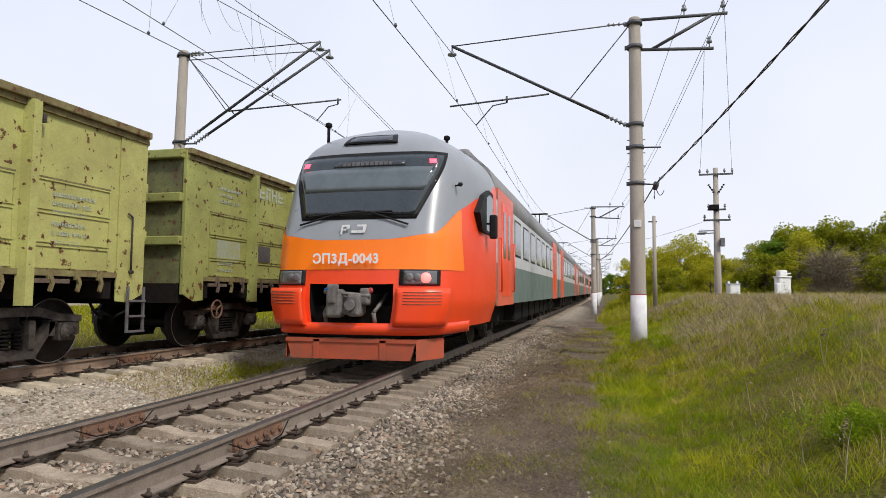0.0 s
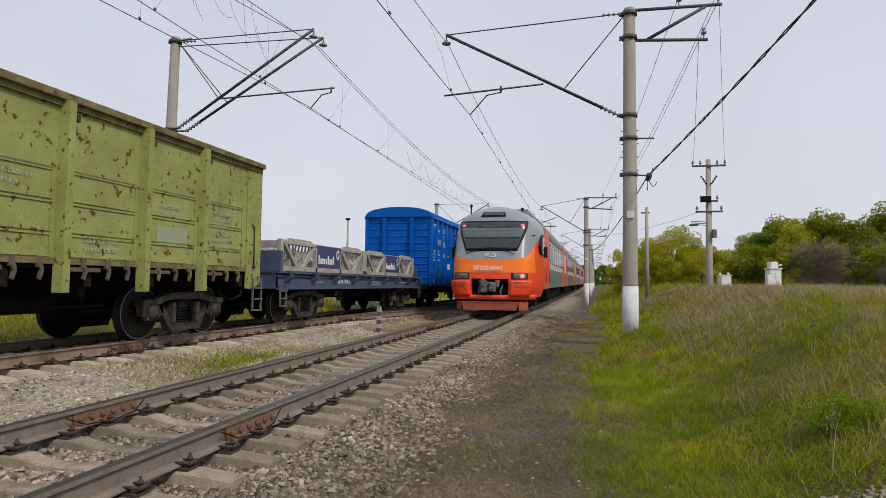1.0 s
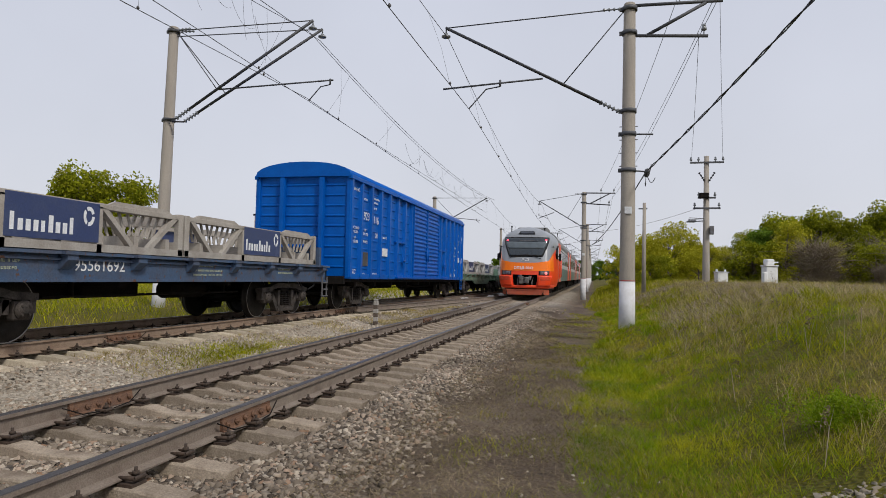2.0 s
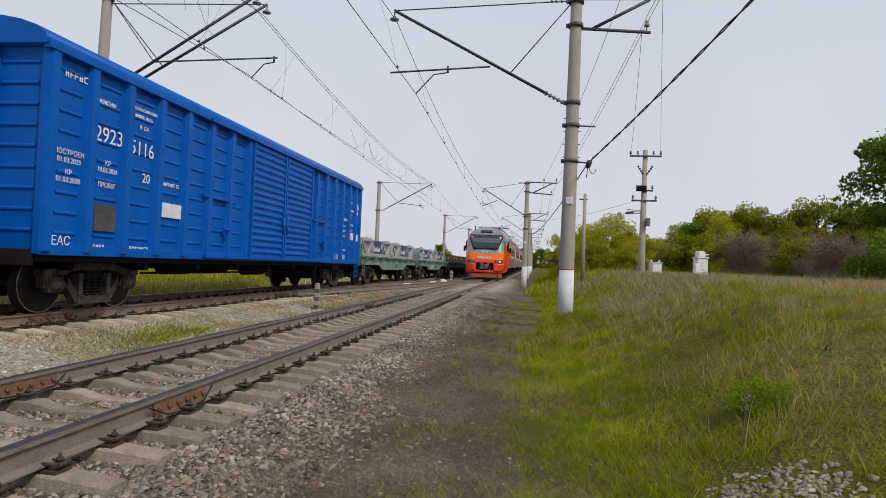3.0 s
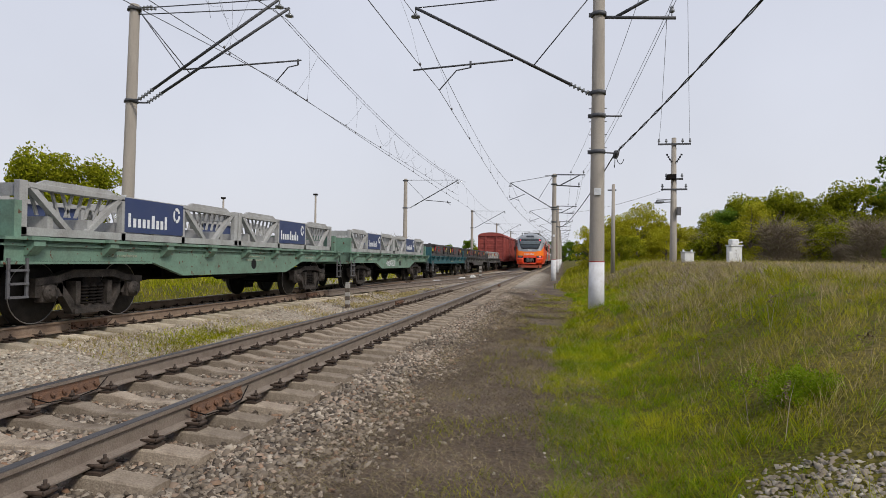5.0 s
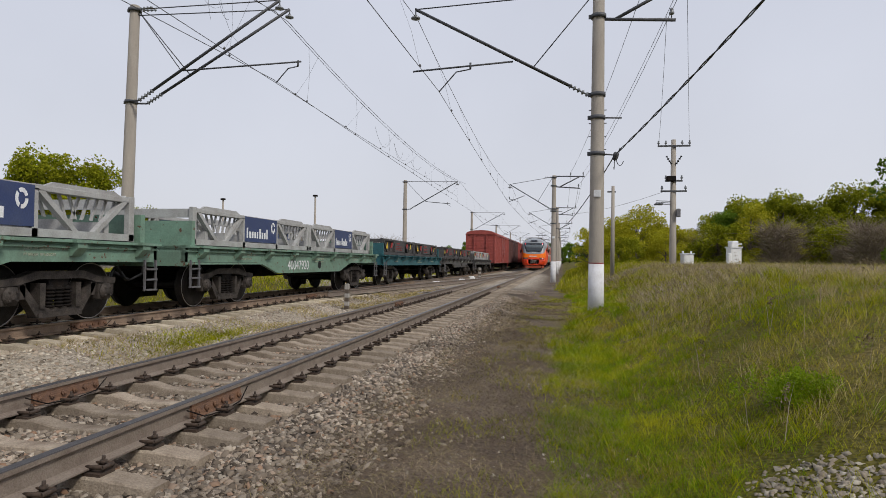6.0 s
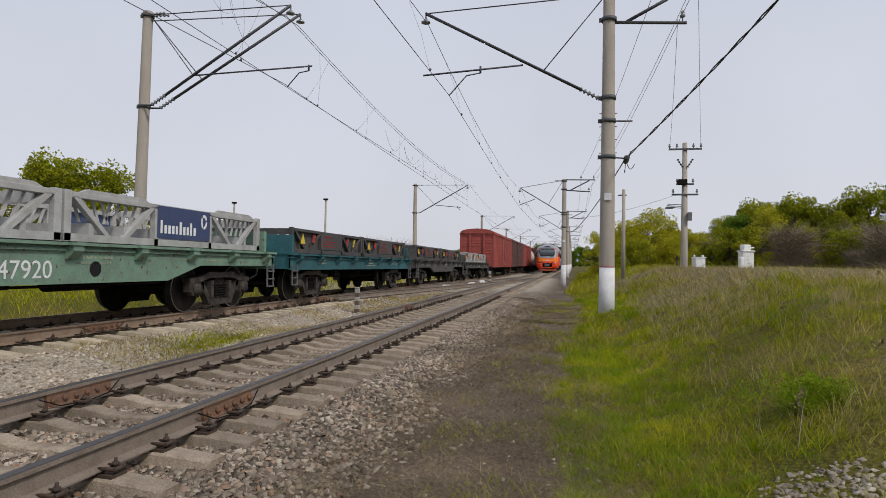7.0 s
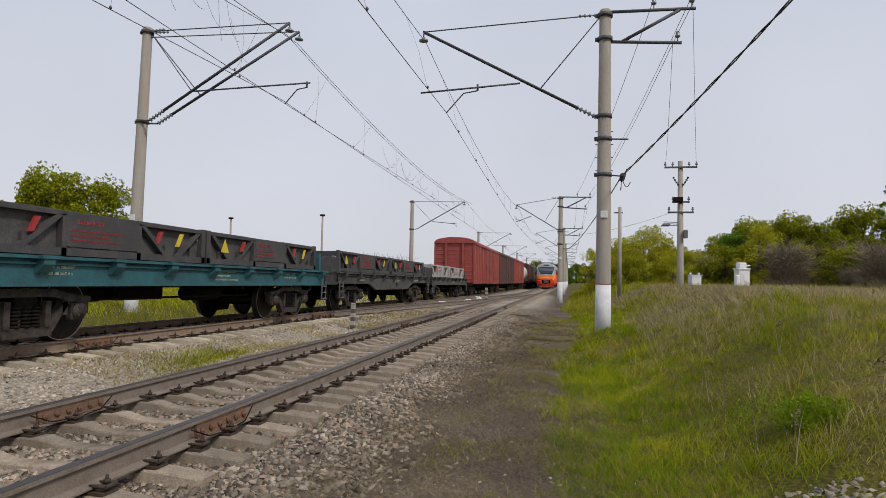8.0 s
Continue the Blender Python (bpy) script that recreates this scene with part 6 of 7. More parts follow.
def coach_body(e, y0, y1, salmon):
    """The long straight body in bands, with windows and doors on both sides."""
    roof = [(x, z) for x, z in BODY[1:]] + [(-x, z) for x, z in reversed(BODY[1:-1])]
    part("roof", prism(bmesh.new(), roof + [(-1.6, 3.0), (1.6, 3.0)], "y", y0, y1, True), ROOFGREY, e, "dull grey curved roof")
    part("lower_body", box(bmesh.new(), -1.735, y0, 0.92, 1.735, y1, 1.78), SIDEGREEN, e, "grey-green lower band")
    part("upper_body", box(bmesh.new(), -1.74, y0, 1.78, 1.74, y1, 3.06), SIDELIGHT, e, "light grey window band")
    for s in (-1, 1):
        for a, b in salmon:
            part("door_bay", box(bmesh.new(), min(s * 1.70, s * 1.752), a, 0.9, max(s * 1.70, s * 1.752), b, 3.32), REDDOOR, e, "salmon-red entrance bay")
            for k in range(2):
                yy = (a + b) / 2 + (k - 0.5) * 0.66
                d = part("sliding_door", box(bmesh.new(), min(s * 1.752, s * 1.765), yy - 0.31, 1.1, max(s * 1.752, s * 1.765), yy + 0.31, 3.1, 0.004), VERMILION, e, "red sliding door leaf")
                part("door_glass", box(bmesh.new(), min(s * 1.765, s * 1.77), yy - 0.13, 1.9, max(s * 1.765, s * 1.77), yy + 0.13, 2.9), DARKGLASS, d)
        edges = [y0] + [q for ab in salmon for q in ab] + [y1]
        for a, b in zip(edges[::2], edges[1::2]):
            n = int((b - a - 0.5) / 1.55)
            for k in range(n):
                yy = a + (b - a) * (k + 0.5) / n
                w = part("window", box(bmesh.new(), min(s * 1.74, s * 1.748), yy - 0.58, 2.05, max(s * 1.74, s * 1.748), yy + 0.58, 2.95, 0.003), RUBBER, e)
                part("pane", box(bmesh.new(), min(s * 1.748, s * 1.752), yy - 0.53, 2.1, max(s * 1.748, s * 1.752), yy + 0.53, 2.9), DARKGLASS, w)
    for k in range(4):
        yy = y0 + (y1 - y0) * (k + 0.5) / 4
        part("roof_unit", box(bmesh.new(), -0.95, yy - 1.2, 4.05, 0.95, yy + 1.2, 4.38, 0.06), ROOFGREY, e, "grey roof equipment box")
    for k in range(6):
        yy = y0 + 5.2 + (y1 - y0 - 9.4) * k / 5
        part("underfloor_box", box(bmesh.new(), -1.5, yy - 0.7, 0.42, 1.5, yy + 0.7, 0.95, 0.03), IRON, e)
    for yy in (y0 + 2.6, y1 - 2.6):
        for nm, me in BOGIE_MES:
            shared(nm, me, e, pose(0, yy, 0))
        for q in (-0.925, 0.925):
            w = shared("wheelset", WHEELSET_ME, e, pose(0, yy + q, 0.475))
            WHEELS.append((w, yy + q, -0.475))


def train_head():
    e = thing("train_driving_car", "orange and grey electric train driving car with dark windscreen", "train car", "electric train cars")
    us = [-2, -1.75, -1.5, -1.25] + [i / 20 for i in range(-20, 21)] + [1.25, 1.5, 1.75, 2]
    hole = lambda c: abs(c.x) < 0.66 and 0.62 < c.z < 1.32 and c.y < 0.6
    part("nose_shell", nose_grid(us, lambda u, t: 0.60 + (edge_z(u) - 0.60) * t, 22, hole), VERMILION, e, "vermilion nose shell and flanks")
    bm = bmesh.new()
    g_ = []
    for r in range(10):
        t = r / 9
        half = 0.86 - 0.05 * t
        row = []
        for i in range(53):
            u = half * (i - 26) / 26
            row.append(bm.verts.new(nose_pt(u, 1.53 + (edge_z(u) - 0.004 - 1.53) * t, 0.008)))
        g_.append(row)
    for r in range(9):
        for i in range(52):
            bm.faces.new((g_[r][i], g_[r][i + 1], g_[r + 1][i + 1], g_[r + 1][i])).smooth = True
    part("front_band", bm, ORANGE, e, "glossy orange front band")
    part("mask", nose_grid(us, lambda u, t: edge_z(u) + (Z_TOP - edge_z(u)) * (1 - (1 - t) ** 1.7), 26, None), MASK, e, "smooth grey cab mask")
    for s in (-1, 1):
        # cab side window
        bm = bmesh.new()
        prism(bm, [(1.62, 2.58), (1.85, 2.28), (2.95, 2.24), (2.95, 3.08), (2.5, 3.10), (2.05, 2.95)], "x", min(s * 1.60, s * 1.752), max(s * 1.60, s * 1.752))
        w = part("cab_window", bm, RUBBER, e, "black cab side window")
        part("pane", prism(bmesh.new(), [(2.2, 2.32), (2.88, 2.30), (2.88, 3.0), (2.5, 3.01), (2.2, 2.92)], "x", min(s * 1.75, s * 1.76), max(s * 1.75, s * 1.76)), DARKGLASS, w)
        bm = bmesh.new()
        tube(bm, (s * 1.72, 2.4, 2.45), (s * 1.88, 2.25, 2.45), 0.02, n=8)
        box(bm, s * 1.88 - 0.07, 2.18, 2.16, s * 1.88 + 0.07, 2.30, 2.60, 0.03)
        part("mirror", bm, RUBBER, e, "black side mirror")
        # headlamp cluster
        a, b = (0.34, 0.66) if s > 0 else (-0.66, -0.34)
        part_l = nose_patch("headlamp", e, a, b, 1.28, 1.53, 0.02, RUBBER, "dark headlamp housing")
        nose_patch("lens", part_l, a + 0.03, b - 0.03, 1.30, 1.51, 0.026, LAMPGLASS)
        c = nose_pt(s * 0.54, 1.40, 0.03)
        for q in (0.41, 0.47):
            part("reflector", lathe(bmesh.new(), [(0, 0.07), (0.012, 0.065), (0.014, 0.02)], nose_pt(s * q, 1.405, 0.026), (0.15 * s, -1, 0), 16), GALV, part_l)
        if s > 0:
            part("tail_lamp", lathe(bmesh.new(), [(0, 0.085), (0.02, 0.075), (0.03, 0.03)], c, (0.3 * s, -1, 0), 16), PINKLAMP, part_l, "lit red tail lamp")
        # bumper cheek with grooves
        a, b = (0.33, 0.70) if s > 0 else (-0.70, -0.33)
        ck = nose_patch("bumper_cheek", e, a, b, 0.66, 1.24, 0.13, VERMILION, "ribbed vermilion bumper cheek", n=12, m=6)
        for k in range(5):
            nose_patch("groove", ck, a + 0.05, b - 0.05, 0.99 + k * 0.045, 1.005 + k * 0.045, 0.136, PLOUGH, n=8, m=1)
        # upper marker lamp inside the windscreen corner
        a, b = (0.49, 0.55) if s > 0 else (-0.55, -0.49)
        nose_patch("marker_lamp", e, a, b, 3.30, 3.38, 0.026, REDLAMP, "lit red marker lamp", n=3, m=2)
        bm = bmesh.new()
        tube(bm, nose_pt(s * 0.74, 2.95), nose_pt(s * 0.74, 2.95, 0.10), 0.015, n=6)
        lathe(bm, [(0, 0.03), (0.03, 0.05), (0.06, 0.03)], nose_pt(s * 0.74, 2.93, 0.10), (0, 0, 1), 8)
        part("washer_nozzle", bm, RUBBER, e)
    nose_patch("windscreen_frame", e, -0.43, 0.43, 2.34, 3.52, 0.012, RUBBER, "black windscreen surround", (-0.68, 0.68), 24, 12)
    ws = nose_patch("windscreen", e, -0.40, 0.40, 2.40, 3.46, 0.02, DARKGLASS, "dark reflective windscreen", (-0.635, 0.635), 24, 12)
    # one pale panel paints both the blind and the sky mirrored above
    nose_patch("sun_blind", ws, -0.46, 0.46, 2.82, 3.24, 0.023, BLINDSHEEN, "pale sun blind with the sky's reflection painted in", (-0.56, 0.56), 20, 4)
    nose_patch("sun_strip", ws, -0.25, 0.30, 3.26, 3.36, 0.024, SCREEN, "", None, 12, 2)
    bars_bm = bmesh.new()
    for k in range(11):
        p = nose_pt(-0.16 + k * 0.035, 3.31, 0.03)
        box(bars_bm, p.x - 0.035, p.y - 0.004, p.z - 0.035, p.x + 0.025, p.y + 0.002, p.z + 0.035)
    part("route_marks", bars_bm, GALV, ws, "dim unreadable route lettering")
    for pts in ([(-0.42, 2.26, 0.05), (-0.15, 2.42, 0.07), (0.1, 2.45, 0.07), (0.38, 2.24, 0.05)], [(-0.34, 2.40, 0.06), (0.0, 2.47, 0.07), (0.26, 2.42, 0.06)], [(-0.3, 2.43, 0.06), (0.25, 2.46, 0.06)]):
        q = [tuple(nose_pt(*p)) for p in pts]
        path_wire("wiper", q, 0.017, RUBBER, e)
    nose_patch("display", e, -0.24, 0.24, 3.70, 3.90, 0.05, RUBBER, "dark route display box", None, 6, 3)
    nose_patch("display_glass", e, -0.20, 0.20, 3.73, 3.87, 0.056, SCREEN, "", None, 6, 3)
    f = nose_pt(0, 1.69, 0.025)
    lettering("fleet_number", "ЭП3Д-0043", 0.205, pose(-0.08, f.y - 0.05, 1.69, 90, 0, 0), LETTER, e, "white fleet number", 1.08, 0.007)
    bm = bmesh.new()  # the railway's mark, as plain bent strokes
    y = nose_pt(0, 2.16, 0.04).y
    for x0, pts in ((-0.22, [(0, 0), (0.03, 0), (0.05, 0.12), (0.11, 0.12), (0.10, 0.06), (0.05, 0.06), (0.055, 0.09), (0.16, 0.09), (0.17, 0.15), (0.03, 0.15)]),
                    (-0.03, [(0, 0.02), (0.22, 0.02), (0.24, 0.06), (0.26, 0.15), (0.10, 0.15), (0.09, 0.12), (0.2, 0.12), (0.19, 0.06), (0.0, 0.06)])):
        prism(bm, [(x0 + px, 2.09 + pz) for px, pz in pts], "y", y - 0.004, y + 0.004)
    part("railway_mark", bm, LETTER, e, "white railway mark as plain shapes")
    # coupler recess
    bm = bmesh.new()
    for a in ((-0.75, 0.9, 0.5, 0.75, 0.95, 1.42), (-0.75, 0.1, 0.5, -0.70, 0.95, 1.40), (0.70, 0.1, 0.5, 0.75, 0.95, 1.40), (-0.75, 0.1, 1.34, 0.75, 0.95, 1.40), (-0.75, 0.1, 0.48, 0.75, 0.95, 0.55)):
        box(bm, *a)
    part("coupler_recess", bm, RUBBER, e, "black coupler recess")
    bm = bmesh.new()
    box(bm, -0.16, -0.05, 0.82, 0.16, 0.95, 1.14, 0.04)
    box(bm, -0.34, -0.16, 0.78, -0.08, 0.06, 1.22, 0.05)
    box(bm, 0.02, -0.18, 0.80, 0.24, 0.06, 1.16, 0.05)
    for xx in (-0.45, 0.45):
        tube(bm, (xx, 0.5, 1.15), (xx * 0.9, -0.02, 0.86), 0.03, n=8)
        tube(bm, (xx * 0.9, -0.02, 0.86), (xx * 0.9, 0.05, 0.68), 0.035, n=8)
    box(bm, -0.30, -0.20, 1.0, -0.16, -0.02, 1.30, 0.03)
    box(bm, 0.20, -0.12, 0.98, 0.36, 0.02, 1.24, 0.04)
    tube(bm, (-0.38, -0.1, 1.18), (0.38, -0.1, 1.12), 0.03, n=8)
    tube(bm, (0.1, -0.2, 0.98), (0.1, -0.26, 0.98), 0.08, n=12)
    part("coupler", bm, COUPLER, e, "dusty grey knuckle coupler")
    for xx, m_ in ((-0.36, BLUEPAINT), (0.36, LETTERRED)):
        part("hose_cock", lathe(bmesh.new(), [(0, 0.03), (0.05, 0.05), (0.09, 0.03)], (xx, 0.0, 1.2), (0, -1, 0), 10), m_, e)
    nose_patch("lower_beam", e, -0.92, 0.92, 0.52, 0.70, 0.05, VERMILION, "vermilion lower beam", None, 24, 2)
    bm = bmesh.new()
    prism(bm, [(-1.08, 0.46), (1.08, 0.46), (0.98, 0.14), (-0.98, 0.14)], "y", 0.02, 0.06)
    for s in (-1, 1):
        prism(bm, [(s * 1.08, 0.06), (s * 1.08, 0.02), (s * 1.36, 0.62), (s * 1.34, 0.66)], "z", 0.14, 0.46)
    for xx in (-0.55, 0.55):
        box(bm, xx - 0.05, 0.0, 0.14, xx + 0.05, 0.03, 0.44)
    box(bm, -1.08, 0.0, 0.40, 1.08, 0.08, 0.46)
    part("snow_plough", bm, PLOUGH, e, "dusty red snow plough")
    part("underframe", box(bmesh.new(), -1.2, 0.3, 0.45, 1.2, 20, 0.95), IRON, e)
    coach_body(e, NOSE_END - 0.02, 21.4, [(NOSE_END + 0.15, NOSE_END + 2.4), (18.0, 20.2)])
    for s in (-1, 1):
        for yy in (NOSE_END + 0.35, NOSE_END + 2.2):
            bm = bmesh.new()
            tube(bm, (s * 1.80, yy, 1.2), (s * 1.80, yy, 2.3), 0.02, n=8)
            for zz in (1.2, 2.3):
                tube(bm, (s * 1.75, yy, zz), (s * 1.80, yy, zz), 0.015, n=6)
            part("handrail", bm, VERMILION, e)
    for xx, yy in ((-0.95, 1.2), (0.9, 2.6), (0.2, 3.0)):
        bm = bmesh.new()
        tube(bm, (xx, yy, 3.75), (xx, yy, 4.18), 0.03, n=6)
        lathe(bm, [(0, 0.03), (0.03, 0.065), (0.08, 0.06), (0.10, 0.03)], (xx, yy, 4.12), (0, 0, 1), 10)
        part("roof_aerial", bm, IRON, e)
    EMU.append((e, 0.0))


def train_coaches():
    e = thing("train_coach", "grey and green electric train coach with salmon-red doors", "train car", "electric train cars")
    coach_body(e, 0.0, 20.9, [(1.2, 3.4), (17.5, 19.7)])
    bm = bmesh.new()
    tube(bm, (-0.5, 4.0, 4.5), (0.5, 4.0, 4.5), 0.05, n=8)
    for s in (-1, 1):
        tube(bm, (s * 0.45, 4.0, 4.5), (s * 0.3, 5.3, 4.9), 0.03, n=6)
        tube(bm, (s * 0.3, 5.3, 4.9), (s * 0.4, 4.2, 5.5), 0.025, n=6)
    tube(bm, (-0.85, 4.2, 5.52), (0.85, 4.2, 5.52), 0.03, n=8)
    tube(bm, (-0.85, 4.45, 5.52), (0.85, 4.45, 5.52), 0.03, n=8)
    part("pantograph", bm, IRON, e, "raised dark pantograph")
    EMU.append((e, 21.9))
    for k in range(2, 5):
        EMU.append((copy_wheels(e), 21.9 + 21.4 * (k - 1)))


def copy_wheels(e):
    """A copy of a coach whose wheelsets turn as well."""
    c = copy_thing(e, Matrix.Identity(4))
    ws = [o for o in c.children if o.name.startswith("wheelset")]
    for o in ws:
        WHEELS.append((o, o.matrix_basis.translation.y, -0.475))
    return c


train_head()
train_coaches()


# ---- plants and loose ground ----
RS = np.random.RandomState(7)


def stones(name, x0, x1, y0, y1, n, size, material, label, density=None, lift=0.3):
    """Angular stones, each a bent octahedron-like lump, half sunk."""
    base = np.array([(-1, -1, -0.7), (1, -1, -0.7), (1, 1, -0.7), (-1, 1, -0.7), (-0.7, -0.7, 0.8), (0.7, -0.7, 0.8), (0.7, 0.7, 0.8), (-0.7, 0.7, 0.8)], float) * 0.72
    tri = np.array([(4, 5, 6), (4, 6, 7), (0, 1, 5), (0, 5, 4), (1, 2, 6), (1, 6, 5), (2, 3, 7), (2, 7, 6), (3, 0, 4), (3, 4, 7)])
    px, py = RS.uniform(x0, x1, n), y0 + (y1 - y0) * RS.uniform(0, 1, n) ** 1.35
    keep = np.array([density(a, b) > c for a, b, c in zip(px, py, RS.uniform(0, 1, n))]) if density else np.ones(n, bool)
    px, py = px[keep], py[keep]
    n = len(px)
    s = size * RS.uniform(0.5, 1.35, n)
    jit = 1 + RS.uniform(-0.75, 0.55, (n, 8, 3))
    v = base[None] * jit * np.stack([s, s * RS.uniform(0.5, 1, n), s * RS.uniform(0.35, 0.8, n)], 1)[:, None]
    a = RS.uniform(0, 6.28, n)
    tilt = RS.uniform(-0.6, 0.6, n)
    c, d = np.cos(a)[:, None], np.sin(a)[:, None]
    x, y, z = v[..., 0], v[..., 1], v[..., 2]
    x, z = x * np.cos(tilt)[:, None] - z * np.sin(tilt)[:, None], x * np.sin(tilt)[:, None] + z * np.cos(tilt)[:, None]
    v = np.stack([x * c - y * d, x * d + y * c, z], -1)
    gz = np.array([ground_z(p, q) for p, q in zip(px, py)])
    v += np.stack([px, py, gz + s * lift * RS.uniform(-0.3, 1.0, n)], 1)[:, None]
    f = (tri[None] + (np.arange(n) * 8)[:, None, None]).reshape(-1, 3)
    ob = raw(name, v.reshape(-1, 3), f, material)
    return tagged(ob, label, "gravel", kind="stuff")


def blades(name, px, py, h, w, lean, material, label, category="grass", bend=0.5):
    """Grass blades: two-segment tapered strips, bent over."""
    n = len(px)
    gz = np.array([ground_z(a, b) for a, b in zip(px, py)]) - 0.01
    az, fa = RS.uniform(0, 6.28, n), RS.uniform(0, 6.28, n)
    dx, dy = np.cos(az), np.sin(az)
    wx, wy = np.cos(fa) * w, np.sin(fa) * w
    l1, l2 = h * lean * 0.35, h * lean * (0.35 + bend)
    p = np.zeros((n, 5, 3))
    p[:, 0] = np.stack([px - wx, py - wy, gz], 1)
    p[:, 1] = np.stack([px + wx, py + wy, gz], 1)
    p[:, 2] = np.stack([px + dx * l1 + wx * 0.7, py + dy * l1 + wy * 0.7, gz + h * 0.6], 1)
    p[:, 3] = np.stack([px + dx * l1 - wx * 0.7, py + dy * l1 - wy * 0.7, gz + h * 0.6], 1)
    p[:, 4] = np.stack([px + dx * l2, py + dy * l2, gz + h * RS.uniform(0.85, 1.0, n)], 1)
    tri = np.array([(0, 1, 2), (0, 2, 3), (3, 2, 4)])
    f = (tri[None] + (np.arange(n) * 5)[:, None, None]).reshape(-1, 3)
    ob = raw(name, p.reshape(-1, 3), f, material)
    return tagged(ob, label, category, kind="stuff")


def field(n, x0, x1, y0, y1, power=1.6):
    return RS.uniform(x0, x1, n), y0 + (y1 - y0) * RS.uniform(0, 1, n) ** power


def patchy(px, py, f, seed, lo=0.0):
    v = np.array([noise.noise(Vector((a * f, b * f, seed))) for a, b in zip(px, py)])
    k = v + RS.uniform(-0.25, 0.25, len(px)) > lo
    return px[k], py[k]


def foot_of_bank(y):
    return -0.15 + 0.6 * smooth01(12, 20, y) - 0.6 * smooth01(24, 40, y)


def leaf_cloud(centers, radii, n, size, squash=0.8):
    """Leaves: small two-triangle plates scattered through clumps."""
    idx = RS.randint(0, len(centers), n)
    d = RS.normal(0, 1, (n, 3))
    d *= (np.minimum(1.0, 1.7 / np.linalg.norm(d, axis=1)))[:, None]
    r = np.full(n, 0.6)
    c = np.array(centers)[idx] + d * (np.array(radii)[idx] * r)[:, None] * (1, 1, squash)
    u = RS.normal(0, 1, (n, 3))
    u /= np.linalg.norm(u, axis=1)[:, None]
    w = np.cross(u, RS.normal(0, 1, (n, 3)))
    w /= np.linalg.norm(w, axis=1)[:, None]
    s = (size * RS.uniform(0.6, 1.4, n))[:, None]
    v = np.stack([c - u * s, c + w * s * 0.55, c + u * s, c - w * s * 0.55], 1)
    return v.reshape(-1, 3), np.arange(n * 4).reshape(n, 4)


def tussocks(px, py, each, spread):
    """Scatter blades round the hearts of tufts; gives the places, each blade's way out and its tuft."""
    idx = np.repeat(np.arange(len(px)), each)
    a, r = RS.uniform(0, 6.28, len(idx)), spread * RS.uniform(0, 1, len(idx)) ** 0.6
    return px[idx] + r * np.cos(a), py[idx] + r * np.sin(a), idx


def on_stones(a, b, grow=1.0):
    return ((a - 1.42) / (0.46 * grow)) ** 2 + ((b - 3.85) / (0.62 * grow)) ** 2 < 1


def bank_density(a, b):
    edge = a - foot_of_bank(b) + 0.30 * noise.noise(Vector((a * 0.9, b * 0.7, 9))) + 0.22 * noise.noise(Vector((a * 2.6, b * 2.6, 3)))
    return smooth01(-0.15, 0.22, edge) * (0.22 if on_stones(a, b) else 1.0)


